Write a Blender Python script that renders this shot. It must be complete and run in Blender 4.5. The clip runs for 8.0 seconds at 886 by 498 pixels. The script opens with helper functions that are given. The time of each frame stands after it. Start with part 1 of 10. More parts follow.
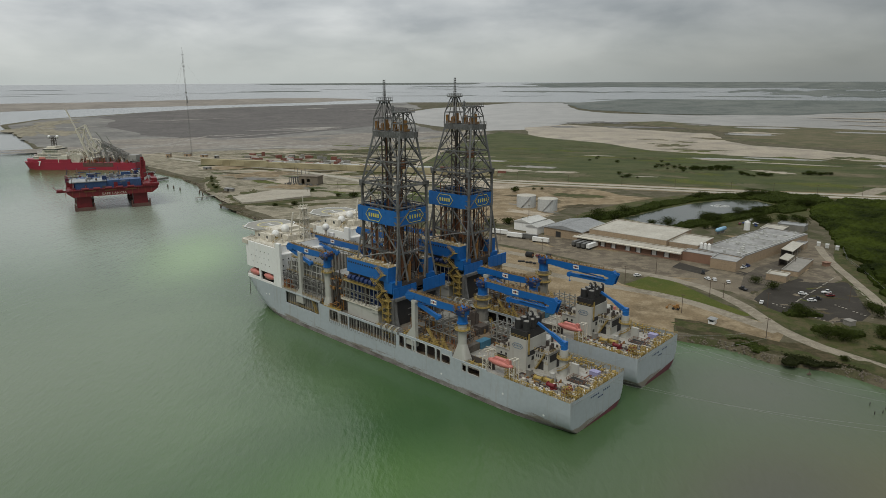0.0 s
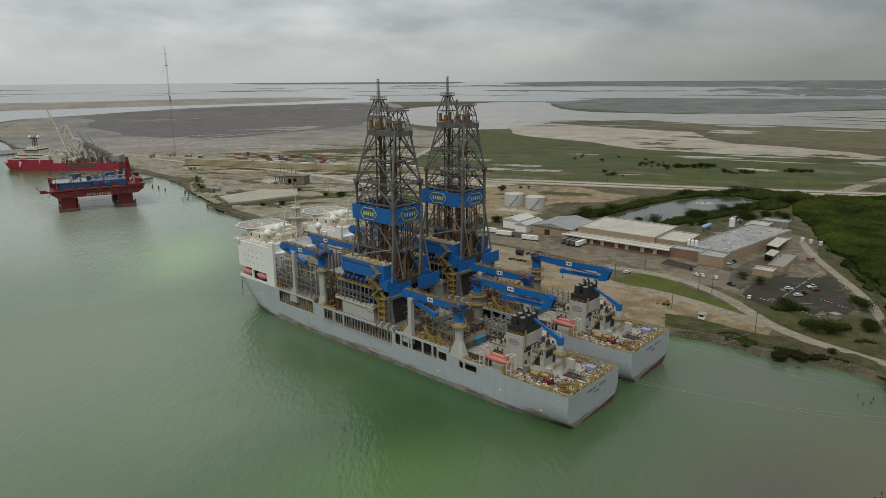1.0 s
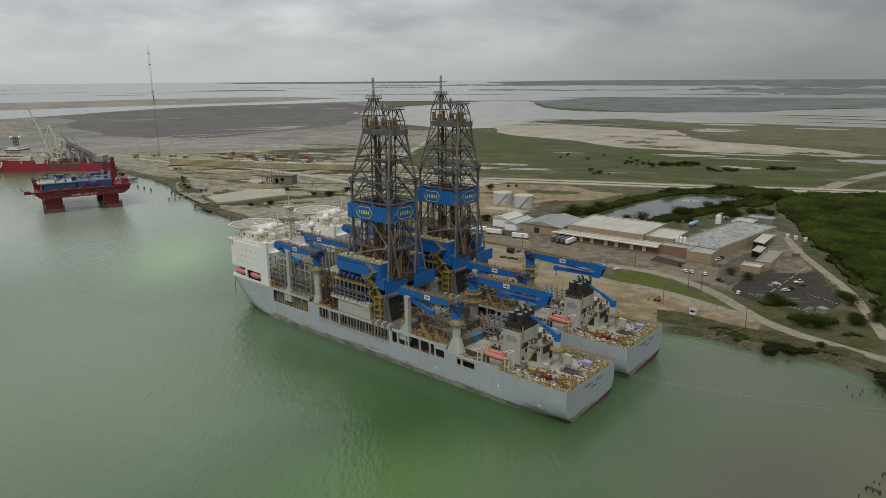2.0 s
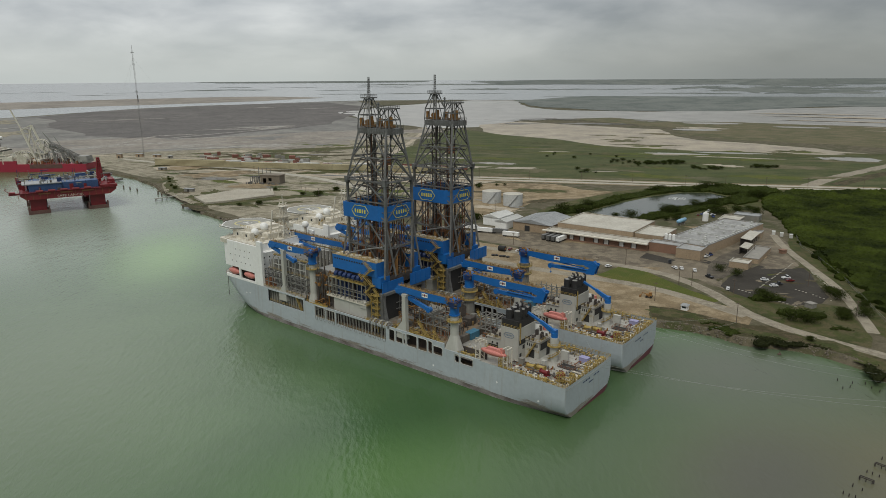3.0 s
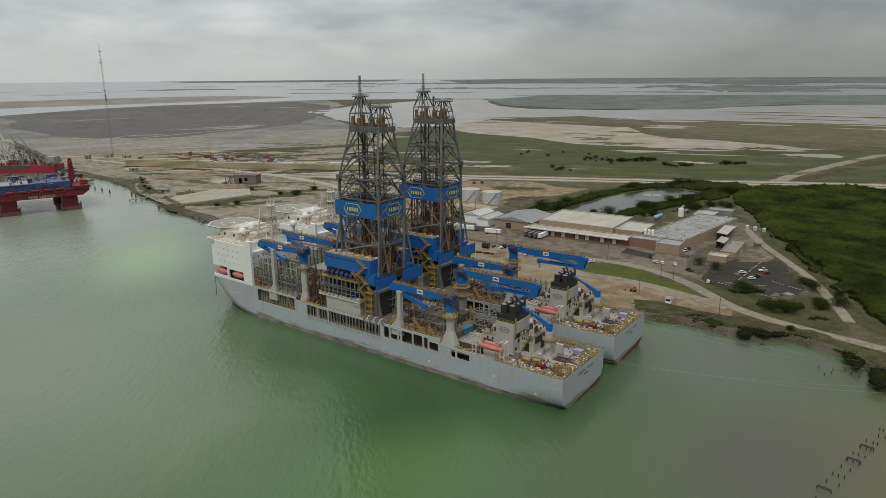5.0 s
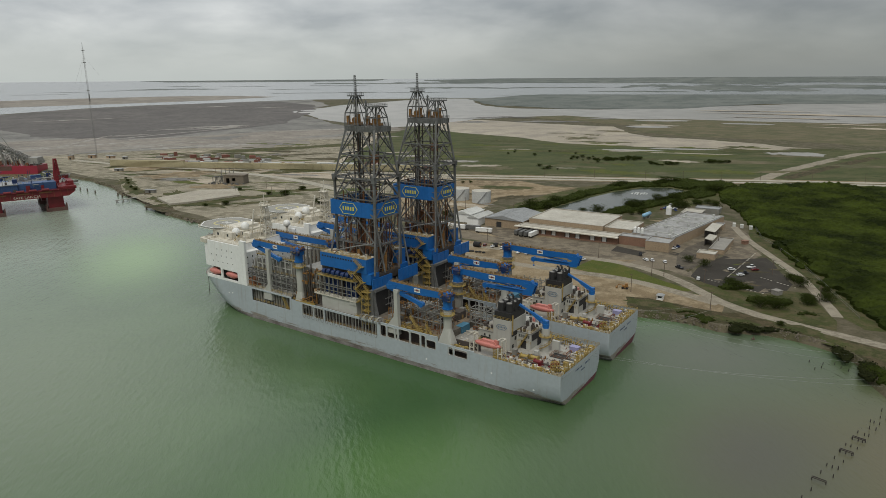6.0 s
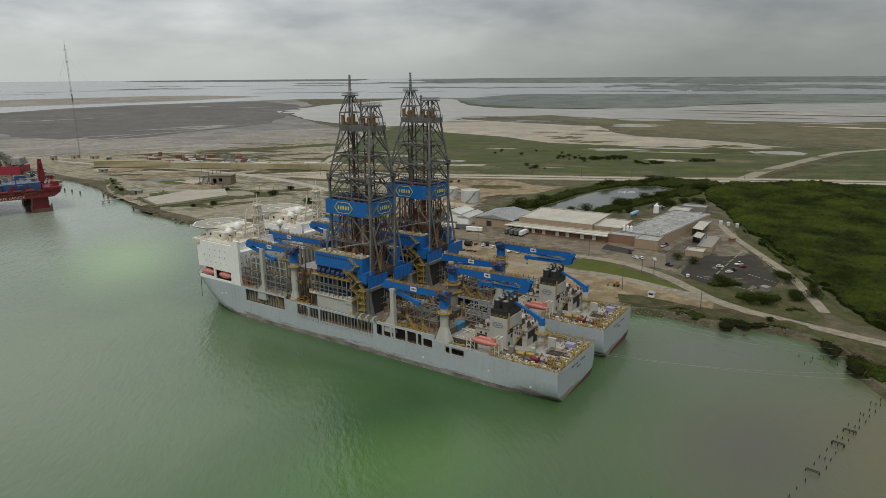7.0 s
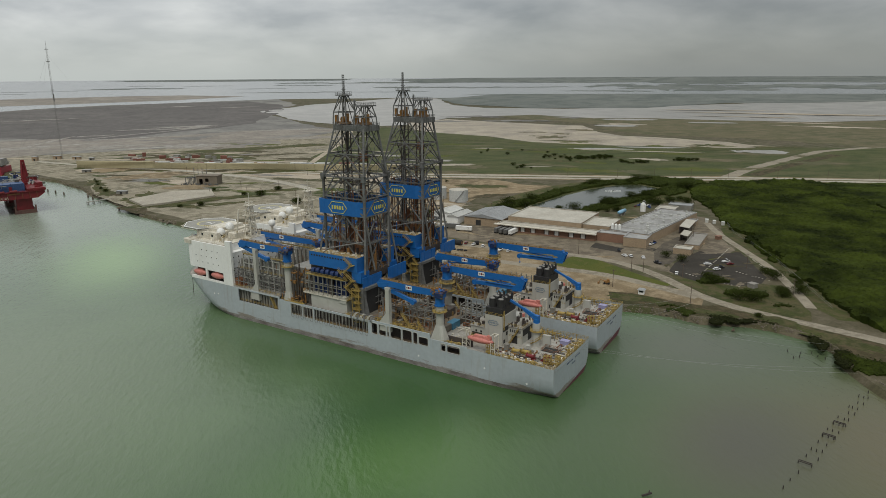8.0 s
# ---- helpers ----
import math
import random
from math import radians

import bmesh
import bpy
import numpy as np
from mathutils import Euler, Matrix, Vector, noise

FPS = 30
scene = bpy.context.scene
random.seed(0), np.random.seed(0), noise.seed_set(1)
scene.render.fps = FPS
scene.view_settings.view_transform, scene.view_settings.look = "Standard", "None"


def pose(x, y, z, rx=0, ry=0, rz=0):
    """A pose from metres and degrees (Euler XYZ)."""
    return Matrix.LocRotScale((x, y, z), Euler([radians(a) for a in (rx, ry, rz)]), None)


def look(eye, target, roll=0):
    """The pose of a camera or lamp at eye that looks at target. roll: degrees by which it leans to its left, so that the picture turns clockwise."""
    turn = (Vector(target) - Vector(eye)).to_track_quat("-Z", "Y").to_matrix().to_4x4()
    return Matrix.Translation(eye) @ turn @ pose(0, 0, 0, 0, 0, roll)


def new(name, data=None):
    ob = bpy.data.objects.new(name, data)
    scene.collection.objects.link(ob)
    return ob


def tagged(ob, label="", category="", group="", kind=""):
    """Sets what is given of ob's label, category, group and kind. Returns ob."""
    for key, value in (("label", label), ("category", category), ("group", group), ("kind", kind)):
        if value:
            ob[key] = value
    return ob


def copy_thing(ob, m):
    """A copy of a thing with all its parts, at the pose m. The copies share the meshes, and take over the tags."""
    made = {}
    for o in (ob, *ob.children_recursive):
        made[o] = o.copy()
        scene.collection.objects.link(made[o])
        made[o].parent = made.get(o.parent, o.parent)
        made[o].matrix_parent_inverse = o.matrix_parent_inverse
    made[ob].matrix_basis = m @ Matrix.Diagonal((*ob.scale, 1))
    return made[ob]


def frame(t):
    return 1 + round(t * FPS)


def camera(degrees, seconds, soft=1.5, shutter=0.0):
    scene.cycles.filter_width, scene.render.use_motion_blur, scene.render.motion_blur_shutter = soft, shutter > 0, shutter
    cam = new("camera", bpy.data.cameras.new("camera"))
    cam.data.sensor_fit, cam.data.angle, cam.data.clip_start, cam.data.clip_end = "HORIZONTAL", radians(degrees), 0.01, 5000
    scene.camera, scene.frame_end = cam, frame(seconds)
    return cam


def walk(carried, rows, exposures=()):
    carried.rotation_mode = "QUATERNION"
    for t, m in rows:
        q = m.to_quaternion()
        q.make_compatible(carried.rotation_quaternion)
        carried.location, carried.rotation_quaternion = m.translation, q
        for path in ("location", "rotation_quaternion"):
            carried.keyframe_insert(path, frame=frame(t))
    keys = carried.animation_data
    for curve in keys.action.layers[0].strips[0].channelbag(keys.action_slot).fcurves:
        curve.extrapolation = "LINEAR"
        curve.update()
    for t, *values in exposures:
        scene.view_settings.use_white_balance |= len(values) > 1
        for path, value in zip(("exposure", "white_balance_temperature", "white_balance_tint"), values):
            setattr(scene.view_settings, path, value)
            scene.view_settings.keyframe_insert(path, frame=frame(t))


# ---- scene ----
cam = camera(66.8, 8.0, soft=0.7)
PATH = [
    (0, (-3.055, -1.485, 122.649), (-4.356, 95.424, 98.014), -0.25),
    (0.5, (-5.678, -2.475, 122.572), (-5.707, 94.428, 97.877), -0.28),
    (1, (-8.337, -3.404, 122.502), (-7.121, 93.476, 97.750), -0.31),
    (1.5, (-11.023, -4.276, 122.438), (-8.588, 92.568, 97.632), -0.33),
    (3, (-19.184, -6.579, 122.287), (-13.210, 90.073, 97.334), -0.39),
    (3.5, (-21.917, -7.253, 122.250), (-14.791, 89.310, 97.254), -0.40),
    (4, (-24.645, -7.887, 122.219), (-16.377, 88.574, 97.182), -0.41),
    (4.5, (-27.362, -8.483, 122.196), (-17.956, 87.864, 97.121), -0.42),
    (6, (-35.383, -10.077, 122.165), (-22.559, 85.849, 96.992), -0.42),
    (6.5, (-37.991, -10.555, 122.168), (-24.016, 85.203, 96.967), -0.41),
    (7, (-40.555, -11.012, 122.178), (-25.418, 84.563, 96.952), -0.40),
    (7.5, (-43.069, -11.451, 122.195), (-26.756, 83.924, 96.947), -0.39),
    (8, (-45.527, -11.875, 122.218), (-28.019, 83.283, 96.951), -0.38),
]
walk(cam, [(t, look(eye, target, roll)) for t, eye, target, roll in PATH], exposures=[(0, -0.07, 6600, 4), (1.5, -0.07, 6600, 4), (3, 0.0, 6600, 4), (8, -0.02, 6650, 4)])

# ---- world, sun and exposure ----
SUN_AZ, SUN_EL = radians(250), radians(56)
SUN_DIR = Vector((math.cos(SUN_EL) * math.cos(SUN_AZ), math.cos(SUN_EL) * math.sin(SUN_AZ), math.sin(SUN_EL)))
world = bpy.data.worlds.new("overcast_sky")
scene.world = world
world.use_nodes = True
wt = world.node_tree
wt.nodes.clear()


def wnode(kind):
    return wt.nodes.new(kind)


def wmath(op, a, b=None):
    n = wnode("ShaderNodeMath")
    n.operation = op
    for i, v in enumerate((a, b)):
        if v is None:
            continue
        if isinstance(v, (int, float)):
            n.inputs[i].default_value = v
        else:
            wt.links.new(v, n.inputs[i])
    return n.outputs[0]


w_tc = wnode("ShaderNodeTexCoord")
w_sep = wnode("ShaderNodeSeparateXYZ")
wt.links.new(w_tc.outputs["Generated"], w_sep.inputs[0])
w_z = wmath("MAXIMUM", w_sep.outputs[2], 0.0)
w_den = wmath("ADD", w_z, 0.30)
w_com = wnode("ShaderNodeCombineXYZ")
wt.links.new(wmath("DIVIDE", w_sep.outputs[0], w_den), w_com.inputs[0])
wt.links.new(wmath("DIVIDE", w_sep.outputs[1], w_den), w_com.inputs[1])
w_n1 = wnode("ShaderNodeTexNoise")
w_n1.inputs["Scale"].default_value, w_n1.inputs["Detail"].default_value, w_n1.inputs["Roughness"].default_value = 1.9, 7, 0.52
w_n1.inputs["Distortion"].default_value = 0.4
wt.links.new(w_com.outputs[0], w_n1.inputs["Vector"])
w_ramp = wnode("ShaderNodeValToRGB")
w_ramp.color_ramp.elements[0].position, w_ramp.color_ramp.elements[0].color = 0.38, (0.395, 0.405, 0.445, 1)
w_ramp.color_ramp.elements[1].position, w_ramp.color_ramp.elements[1].color = 0.61, (0.70, 0.695, 0.725, 1)
w_sc = wnode("ShaderNodeCombineXYZ")
wt.links.new(w_sep.outputs[0], w_sc.inputs[0])
wt.links.new(w_sep.outputs[1], w_sc.inputs[1])
wt.links.new(wmath("MULTIPLY", w_z, 3.0), w_sc.inputs[2])
w_n2 = wnode("ShaderNodeTexNoise")
w_n2.inputs["Scale"].default_value, w_n2.inputs["Detail"].default_value, w_n2.inputs["Roughness"].default_value = 5.2, 7, 0.5
w_n2.inputs["Distortion"].default_value = 0.25
wt.links.new(w_sc.outputs[0], w_n2.inputs["Vector"])
wt.links.new(wmath("ADD", wmath("MULTIPLY", w_n1.outputs["Fac"], 0.45), wmath("MULTIPLY", w_n2.outputs["Fac"], 0.55)), w_ramp.inputs[0])
# haze towards the horizon
w_haze = wnode("ShaderNodeMixRGB")
w_haze.inputs[2].default_value = (0.505, 0.53, 0.54, 1)
w_hf = wnode("ShaderNodeMapRange")
w_hf.inputs["From Min"].default_value, w_hf.inputs["From Max"].default_value = 0.0, 0.075
w_hf.inputs["To Min"].default_value, w_hf.inputs["To Max"].default_value = 0.9, 0.0
wt.links.new(w_z, w_hf.inputs["Value"])
wt.links.new(w_hf.outputs[0], w_haze.inputs[0])
wt.links.new(w_ramp.outputs[0], w_haze.inputs[1])
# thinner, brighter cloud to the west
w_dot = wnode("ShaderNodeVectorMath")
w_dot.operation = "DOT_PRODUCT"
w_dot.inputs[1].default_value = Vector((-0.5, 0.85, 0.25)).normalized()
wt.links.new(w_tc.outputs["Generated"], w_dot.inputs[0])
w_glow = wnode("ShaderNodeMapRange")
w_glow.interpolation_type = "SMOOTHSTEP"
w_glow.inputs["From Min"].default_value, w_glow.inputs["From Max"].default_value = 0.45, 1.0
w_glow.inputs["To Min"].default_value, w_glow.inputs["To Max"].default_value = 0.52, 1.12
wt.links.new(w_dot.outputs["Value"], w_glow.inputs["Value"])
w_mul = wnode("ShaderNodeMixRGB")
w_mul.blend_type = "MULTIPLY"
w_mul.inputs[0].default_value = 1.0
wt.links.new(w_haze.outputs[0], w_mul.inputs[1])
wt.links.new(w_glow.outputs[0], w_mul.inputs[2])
w_sky = wnode("ShaderNodeTexSky")
w_sky.sky_type, w_sky.sun_disc = "NISHITA", False
w_sky.sun_elevation, w_sky.sun_rotation = SUN_EL, math.pi / 2 - SUN_AZ
w_bg1, w_bg2, w_add = wnode("ShaderNodeBackground"), wnode("ShaderNodeBackground"), wnode("ShaderNodeAddShader")
w_bg1.inputs["Strength"].default_value = 0.92
w_bg2.inputs["Strength"].default_value = 0.012
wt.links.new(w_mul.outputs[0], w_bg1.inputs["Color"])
wt.links.new(w_sky.outputs[0], w_bg2.inputs["Color"])
wt.links.new(w_bg1.outputs[0], w_add.inputs[0])
wt.links.new(w_bg2.outputs[0], w_add.inputs[1])
# overcast: the zenith is brighter than the horizon
w_zen = wnode("ShaderNodeMapRange")
w_zen.inputs["From Min"].default_value, w_zen.inputs["From Max"].default_value = 0.12, 1.0
w_zen.inputs["To Min"].default_value, w_zen.inputs["To Max"].default_value = 0.86, 2.6
wt.links.new(w_z, w_zen.inputs["Value"])
wt.links.new(w_zen.outputs[0], w_bg1.inputs["Strength"])
w_out = wnode("ShaderNodeOutputWorld")
wt.links.new(w_add.outputs[0], w_out.inputs["Surface"])

sun = new("sun", bpy.data.lights.new("sun", "SUN"))
sun.data.energy, sun.data.angle, sun.data.color = 1.5, radians(25), (1.0, 0.96, 0.9)
sun.matrix_world = look(SUN_DIR * 900, (0, 0, 0))
scene.view_settings.exposure = 0.0


# ---- materials ----
def mat(name, c1, c2=None, rough=0.6, metal=0.0, s1=0.2, s2=3.0, bump=0.0, spread=0.25, streak=None, streak_amt=0.5, rand=0.0, stretch=(1, 1, 1), spec=0.5, grain=0.2, tide=None):
    """Two-scale noise between c1 and c2, fine grain, optional vertical streaks of another colour."""
    m = bpy.data.materials.new(name)
    m.use_nodes = True
    nt = m.node_tree
    bsdf = nt.nodes["Principled BSDF"]
    bsdf.inputs["Roughness"].default_value, bsdf.inputs["Metallic"].default_value = rough, metal
    bsdf.inputs["Specular IOR Level"].default_value = spec
    c2 = c2 or tuple(v * 0.75 for v in c1)
    tc = nt.nodes.new("ShaderNodeTexCoord")
    mp = nt.nodes.new("ShaderNodeMapping")
    mp.inputs["Scale"].default_value = stretch
    nt.links.new(tc.outputs["Object"], mp.inputs["Vector"])
    n1 = nt.nodes.new("ShaderNodeTexNoise")
    n1.inputs["Scale"].default_value, n1.inputs["Detail"].default_value, n1.inputs["Roughness"].default_value = s1, 8, 0.6
    n2 = nt.nodes.new("ShaderNodeTexNoise")
    n2.inputs["Scale"].default_value, n2.inputs["Detail"].default_value = s2, 5
    nt.links.new(mp.outputs[0], n1.inputs["Vector"])
    nt.links.new(mp.outputs[0], n2.inputs["Vector"])
    ramp = nt.nodes.new("ShaderNodeValToRGB")
    ramp.color_ramp.elements[0].position, ramp.color_ramp.elements[0].color = 0.5 - spread, (*c1, 1)
    ramp.color_ramp.elements[1].position, ramp.color_ramp.elements[1].color = 0.5 + spread, (*c2, 1)
    nt.links.new(n1.outputs["Fac"], ramp.inputs[0])
    col = ramp.outputs[0]
    if streak:
        mp2 = nt.nodes.new("ShaderNodeMapping")
        mp2.inputs["Scale"].default_value = (0.9, 0.9, 0.07)
        nt.links.new(tc.outputs["Object"], mp2.inputs["Vector"])
        n3 = nt.nodes.new("ShaderNodeTexNoise")
        n3.inputs["Scale"].default_value, n3.inputs["Detail"].default_value = 0.9, 6
        nt.links.new(mp2.outputs[0], n3.inputs["Vector"])
        r3 = nt.nodes.new("ShaderNodeMapRange")
        r3.inputs["From Min"].default_value, r3.inputs["From Max"].default_value = 0.55, 0.8
        r3.inputs["To Max"].default_value = streak_amt
        nt.links.new(n3.outputs["Fac"], r3.inputs["Value"])
        mx = nt.nodes.new("ShaderNodeMixRGB")
        mx.inputs[2].default_value = (*streak, 1)
        nt.links.new(r3.outputs[0], mx.inputs[0])
        nt.links.new(col, mx.inputs[1])
        col = mx.outputs[0]
    if tide:
        # ragged scale and rust left by the water along the side
        sp = nt.nodes.new("ShaderNodeSeparateXYZ")
        nt.links.new(tc.outputs["Object"], sp.inputs[0])
        mp3 = nt.nodes.new("ShaderNodeMapping")
        mp3.inputs["Scale"].default_value = (0.05, 0.05, 0.35)
        nt.links.new(tc.outputs["Object"], mp3.inputs["Vector"])
        n4 = nt.nodes.new("ShaderNodeTexNoise")
        n4.inputs["Scale"].default_value, n4.inputs["Detail"].default_value, n4.inputs["Roughness"].default_value = 1.4, 9, 0.7
        nt.links.new(mp3.outputs[0], n4.inputs["Vector"])
        lv = nt.nodes.new("ShaderNodeMath")
        lv.operation, lv.inputs[1].default_value, lv.inputs[2].default_value = "MULTIPLY_ADD", 14.0, -5.0
        nt.links.new(n4.outputs["Fac"], lv.inputs[0])
        df = nt.nodes.new("ShaderNodeMath")
        df.operation = "SUBTRACT"
        nt.links.new(lv.outputs[0], df.inputs[0])
        nt.links.new(sp.outputs[2], df.inputs[1])
        r4 = nt.nodes.new("ShaderNodeMapRange")
        r4.inputs["From Min"].default_value, r4.inputs["From Max"].default_value, r4.inputs["To Max"].default_value = -0.6, 0.7, 0.88
        nt.links.new(df.outputs[0], r4.inputs["Value"])
        mx = nt.nodes.new("ShaderNodeMixRGB")
        mx.inputs[2].default_value = (*tide, 1)
        nt.links.new(r4.outputs[0], mx.inputs[0])
        nt.links.new(col, mx.inputs[1])
        col = mx.outputs[0]
    g = nt.nodes.new("ShaderNodeMapRange")
    g.inputs["From Min"].default_value, g.inputs["From Max"].default_value = 0.25, 0.75
    g.inputs["To Min"].default_value, g.inputs["To Max"].default_value = 1 - grain, 1 + grain
    nt.links.new(n2.outputs["Fac"], g.inputs["Value"])
    mul = nt.nodes.new("ShaderNodeMixRGB")
    mul.blend_type = "MULTIPLY"
    mul.inputs[0].default_value = 1
    nt.links.new(col, mul.inputs[1])
    nt.links.new(g.outputs[0], mul.inputs[2])
    col = mul.outputs[0]
    if rand:
        info = nt.nodes.new("ShaderNodeObjectInfo")
        rr = nt.nodes.new("ShaderNodeMapRange")
        rr.inputs["To Min"].default_value, rr.inputs["To Max"].default_value = 1 - rand, 1 + rand
        nt.links.new(info.outputs["Random"], rr.inputs["Value"])
        m2 = nt.nodes.new("ShaderNodeMixRGB")
        m2.blend_type = "MULTIPLY"
        m2.inputs[0].default_value = 1
        nt.links.new(col, m2.inputs[1])
        nt.links.new(rr.outputs[0], m2.inputs[2])
        col = m2.outputs[0]
    nt.links.new(col, bsdf.inputs["Base Color"])
    if bump:
        bp = nt.nodes.new("ShaderNodeBump")
        bp.inputs["Strength"].default_value, bp.inputs["Distance"].default_value = 0.6, bump
        nt.links.new(n2.outputs["Fac"], bp.inputs["Height"])
        nt.links.new(bp.outputs[0], bsdf.inputs["Normal"])
    return m


M_HULL = mat("hull_paint", (0.40, 0.44, 0.46), (0.345, 0.38, 0.40), rough=0.42, s1=0.05, s2=0.6, streak=(0.24, 0.19, 0.14), streak_amt=0.44, grain=0.06, tide=(0.20, 0.165, 0.13))
M_BOOT = mat("boot_top", (0.11, 0.09, 0.08), (0.27, 0.255, 0.24), rough=0.8, s1=0.12, s2=1.0, spread=0.15, stretch=(1, 1, 2.5))
M_ANTIFOUL = mat("antifouling_red", (0.14, 0.04, 0.05), (0.095, 0.035, 0.04), rough=0.7, s1=0.3)
M_DECK = mat("deck_paint", (0.37, 0.36, 0.33), (0.20, 0.175, 0.135), rough=0.8, s1=0.12, s2=1.0, spread=0.2)
M_DECK_MID = mat("oily_worn_deck", (0.185, 0.165, 0.135), (0.07, 0.058, 0.044), rough=0.8, s1=0.16, s2=1.0, spread=0.2)
M_DECK_RUST = mat("rusty_deck", (0.14, 0.095, 0.06), (0.21, 0.165, 0.11), rough=0.85, s1=0.3, s2=1.5)
M_WHITE = mat("white_paint", (0.80, 0.80, 0.78), (0.70, 0.70, 0.67), rough=0.45, s1=0.06, s2=0.8, streak=(0.42, 0.33, 0.22), streak_amt=0.22, grain=0.05)
M_CREAM = mat("stained_white_paint", (0.64, 0.615, 0.54), (0.43, 0.385, 0.30), rough=0.65, s1=0.35, s2=1.6)
M_GREY = mat("grey_steel_paint", (0.25, 0.245, 0.222), (0.165, 0.158, 0.136), rough=0.5, s1=0.15, s2=1.0, streak=(0.20, 0.13, 0.08), streak_amt=0.4, grain=0.08)
M_LGREY = mat("light_grey_paint", (0.445, 0.442, 0.405), (0.36, 0.35, 0.31), rough=0.5, s1=0.1, s2=0.8, streak=(0.24, 0.17, 0.11), streak_amt=0.3, grain=0.05)
M_PIPE = mat("galvanised_pipe", (0.25, 0.25, 0.24), (0.12, 0.11, 0.10), rough=0.45, metal=0.2, s1=0.8, s2=4)
M_DERRICK = mat("derrick_steel", (0.195, 0.20, 0.20), (0.075, 0.069, 0.060), rough=0.6, metal=0.2, s1=0.15, s2=2)
# machinery colour; on recess walls it stands in for shade
M_DERRICK_D = mat("dark_machinery_and_shade", (0.045, 0.04, 0.038), (0.09, 0.07, 0.055), rough=0.7, s1=0.4, s2=2)
M_RUST = mat("rust_brown_steel", (0.23, 0.095, 0.04), (0.14, 0.065, 0.035), rough=0.8, s1=0.4, s2=3)
M_OCHRE = mat("ochre_machinery", (0.30, 0.155, 0.035), (0.15, 0.07, 0.025), rough=0.7, s1=0.6, s2=3)
M_WALKRUST = mat("rusty_yellow_grating", (0.25, 0.165, 0.062), (0.12, 0.072, 0.035), rough=0.8, s1=0.5, s2=3)
M_BLUE = mat("crane_blue_paint", (0.013, 0.128, 0.40), (0.010, 0.095, 0.30), rough=0.38, s1=0.08, s2=0.8, grain=0.08)
# dark blue, deepened further to stand in for shadow on drums and bottles
M_BLUE_D = mat("dark_blue_with_shade", (0.010, 0.030, 0.115), (0.009, 0.022, 0.075), rough=0.5, s1=0.3, s2=2)
M_YELLOW = mat("safety_yellow", (0.40, 0.29, 0.075), (0.21, 0.145, 0.05), rough=0.6, s1=0.7, s2=3)
M_SIGNYEL = mat("sign_yellow", (0.62, 0.55, 0.09), (0.55, 0.48, 0.08), rough=0.5)
M_FADEDYEL = mat("faded_deck_yellow", (0.50, 0.45, 0.18), (0.40, 0.36, 0.17), rough=0.7, s1=0.5)
M_BLACK = mat("black_funnel_paint", (0.016, 0.016, 0.017), (0.028, 0.026, 0.025), rough=0.6, s1=0.5)
# near black for shade inside openings, laid on as flat plates
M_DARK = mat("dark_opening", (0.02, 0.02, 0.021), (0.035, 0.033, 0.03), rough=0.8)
M_ORANGE = mat("lifeboat_orange", (0.56, 0.20, 0.165), (0.46, 0.155, 0.13), rough=0.45, s1=0.4)
M_RED = mat("red_paint", (0.19, 0.013, 0.018), (0.12, 0.011, 0.014), rough=0.5, s1=0.3)
M_RADOME = mat("radome_white", (0.74, 0.74, 0.72), (0.66, 0.66, 0.63), rough=0.35, s1=0.3)
M_CRIMSON = mat("crimson_hull_paint", (0.31, 0.022, 0.045), (0.25, 0.022, 0.04), rough=0.45, s1=0.05, grain=0.06)
M_GREEN_DECK = mat("helideck_grey", (0.30, 0.295, 0.265), (0.215, 0.21, 0.185), rough=0.85, s1=0.3, s2=2)
M_LILAC = mat("lilac_crate_paint", (0.30, 0.29, 0.46), (0.25, 0.24, 0.38), rough=0.6)
M_SLATE = mat("faded_slate_blue", (0.13, 0.18, 0.23), (0.18, 0.23, 0.27), rough=0.6, s1=0.5)
M_TEAL = mat("teal_container_paint", (0.06, 0.20, 0.30), (0.05, 0.15, 0.23), rough=0.55)
M_ROOFDECK = mat("worn_ochre_deck", (0.36, 0.29, 0.15), (0.20, 0.13, 0.06), rough=0.8, s1=0.4, s2=2)
M_GLASS = mat("dark_window_glass", (0.02, 0.024, 0.028), (0.03, 0.034, 0.036), rough=0.08)
M_ROPE = mat("mooring_rope", (0.32, 0.33, 0.30), (0.25, 0.26, 0.24), rough=0.9)


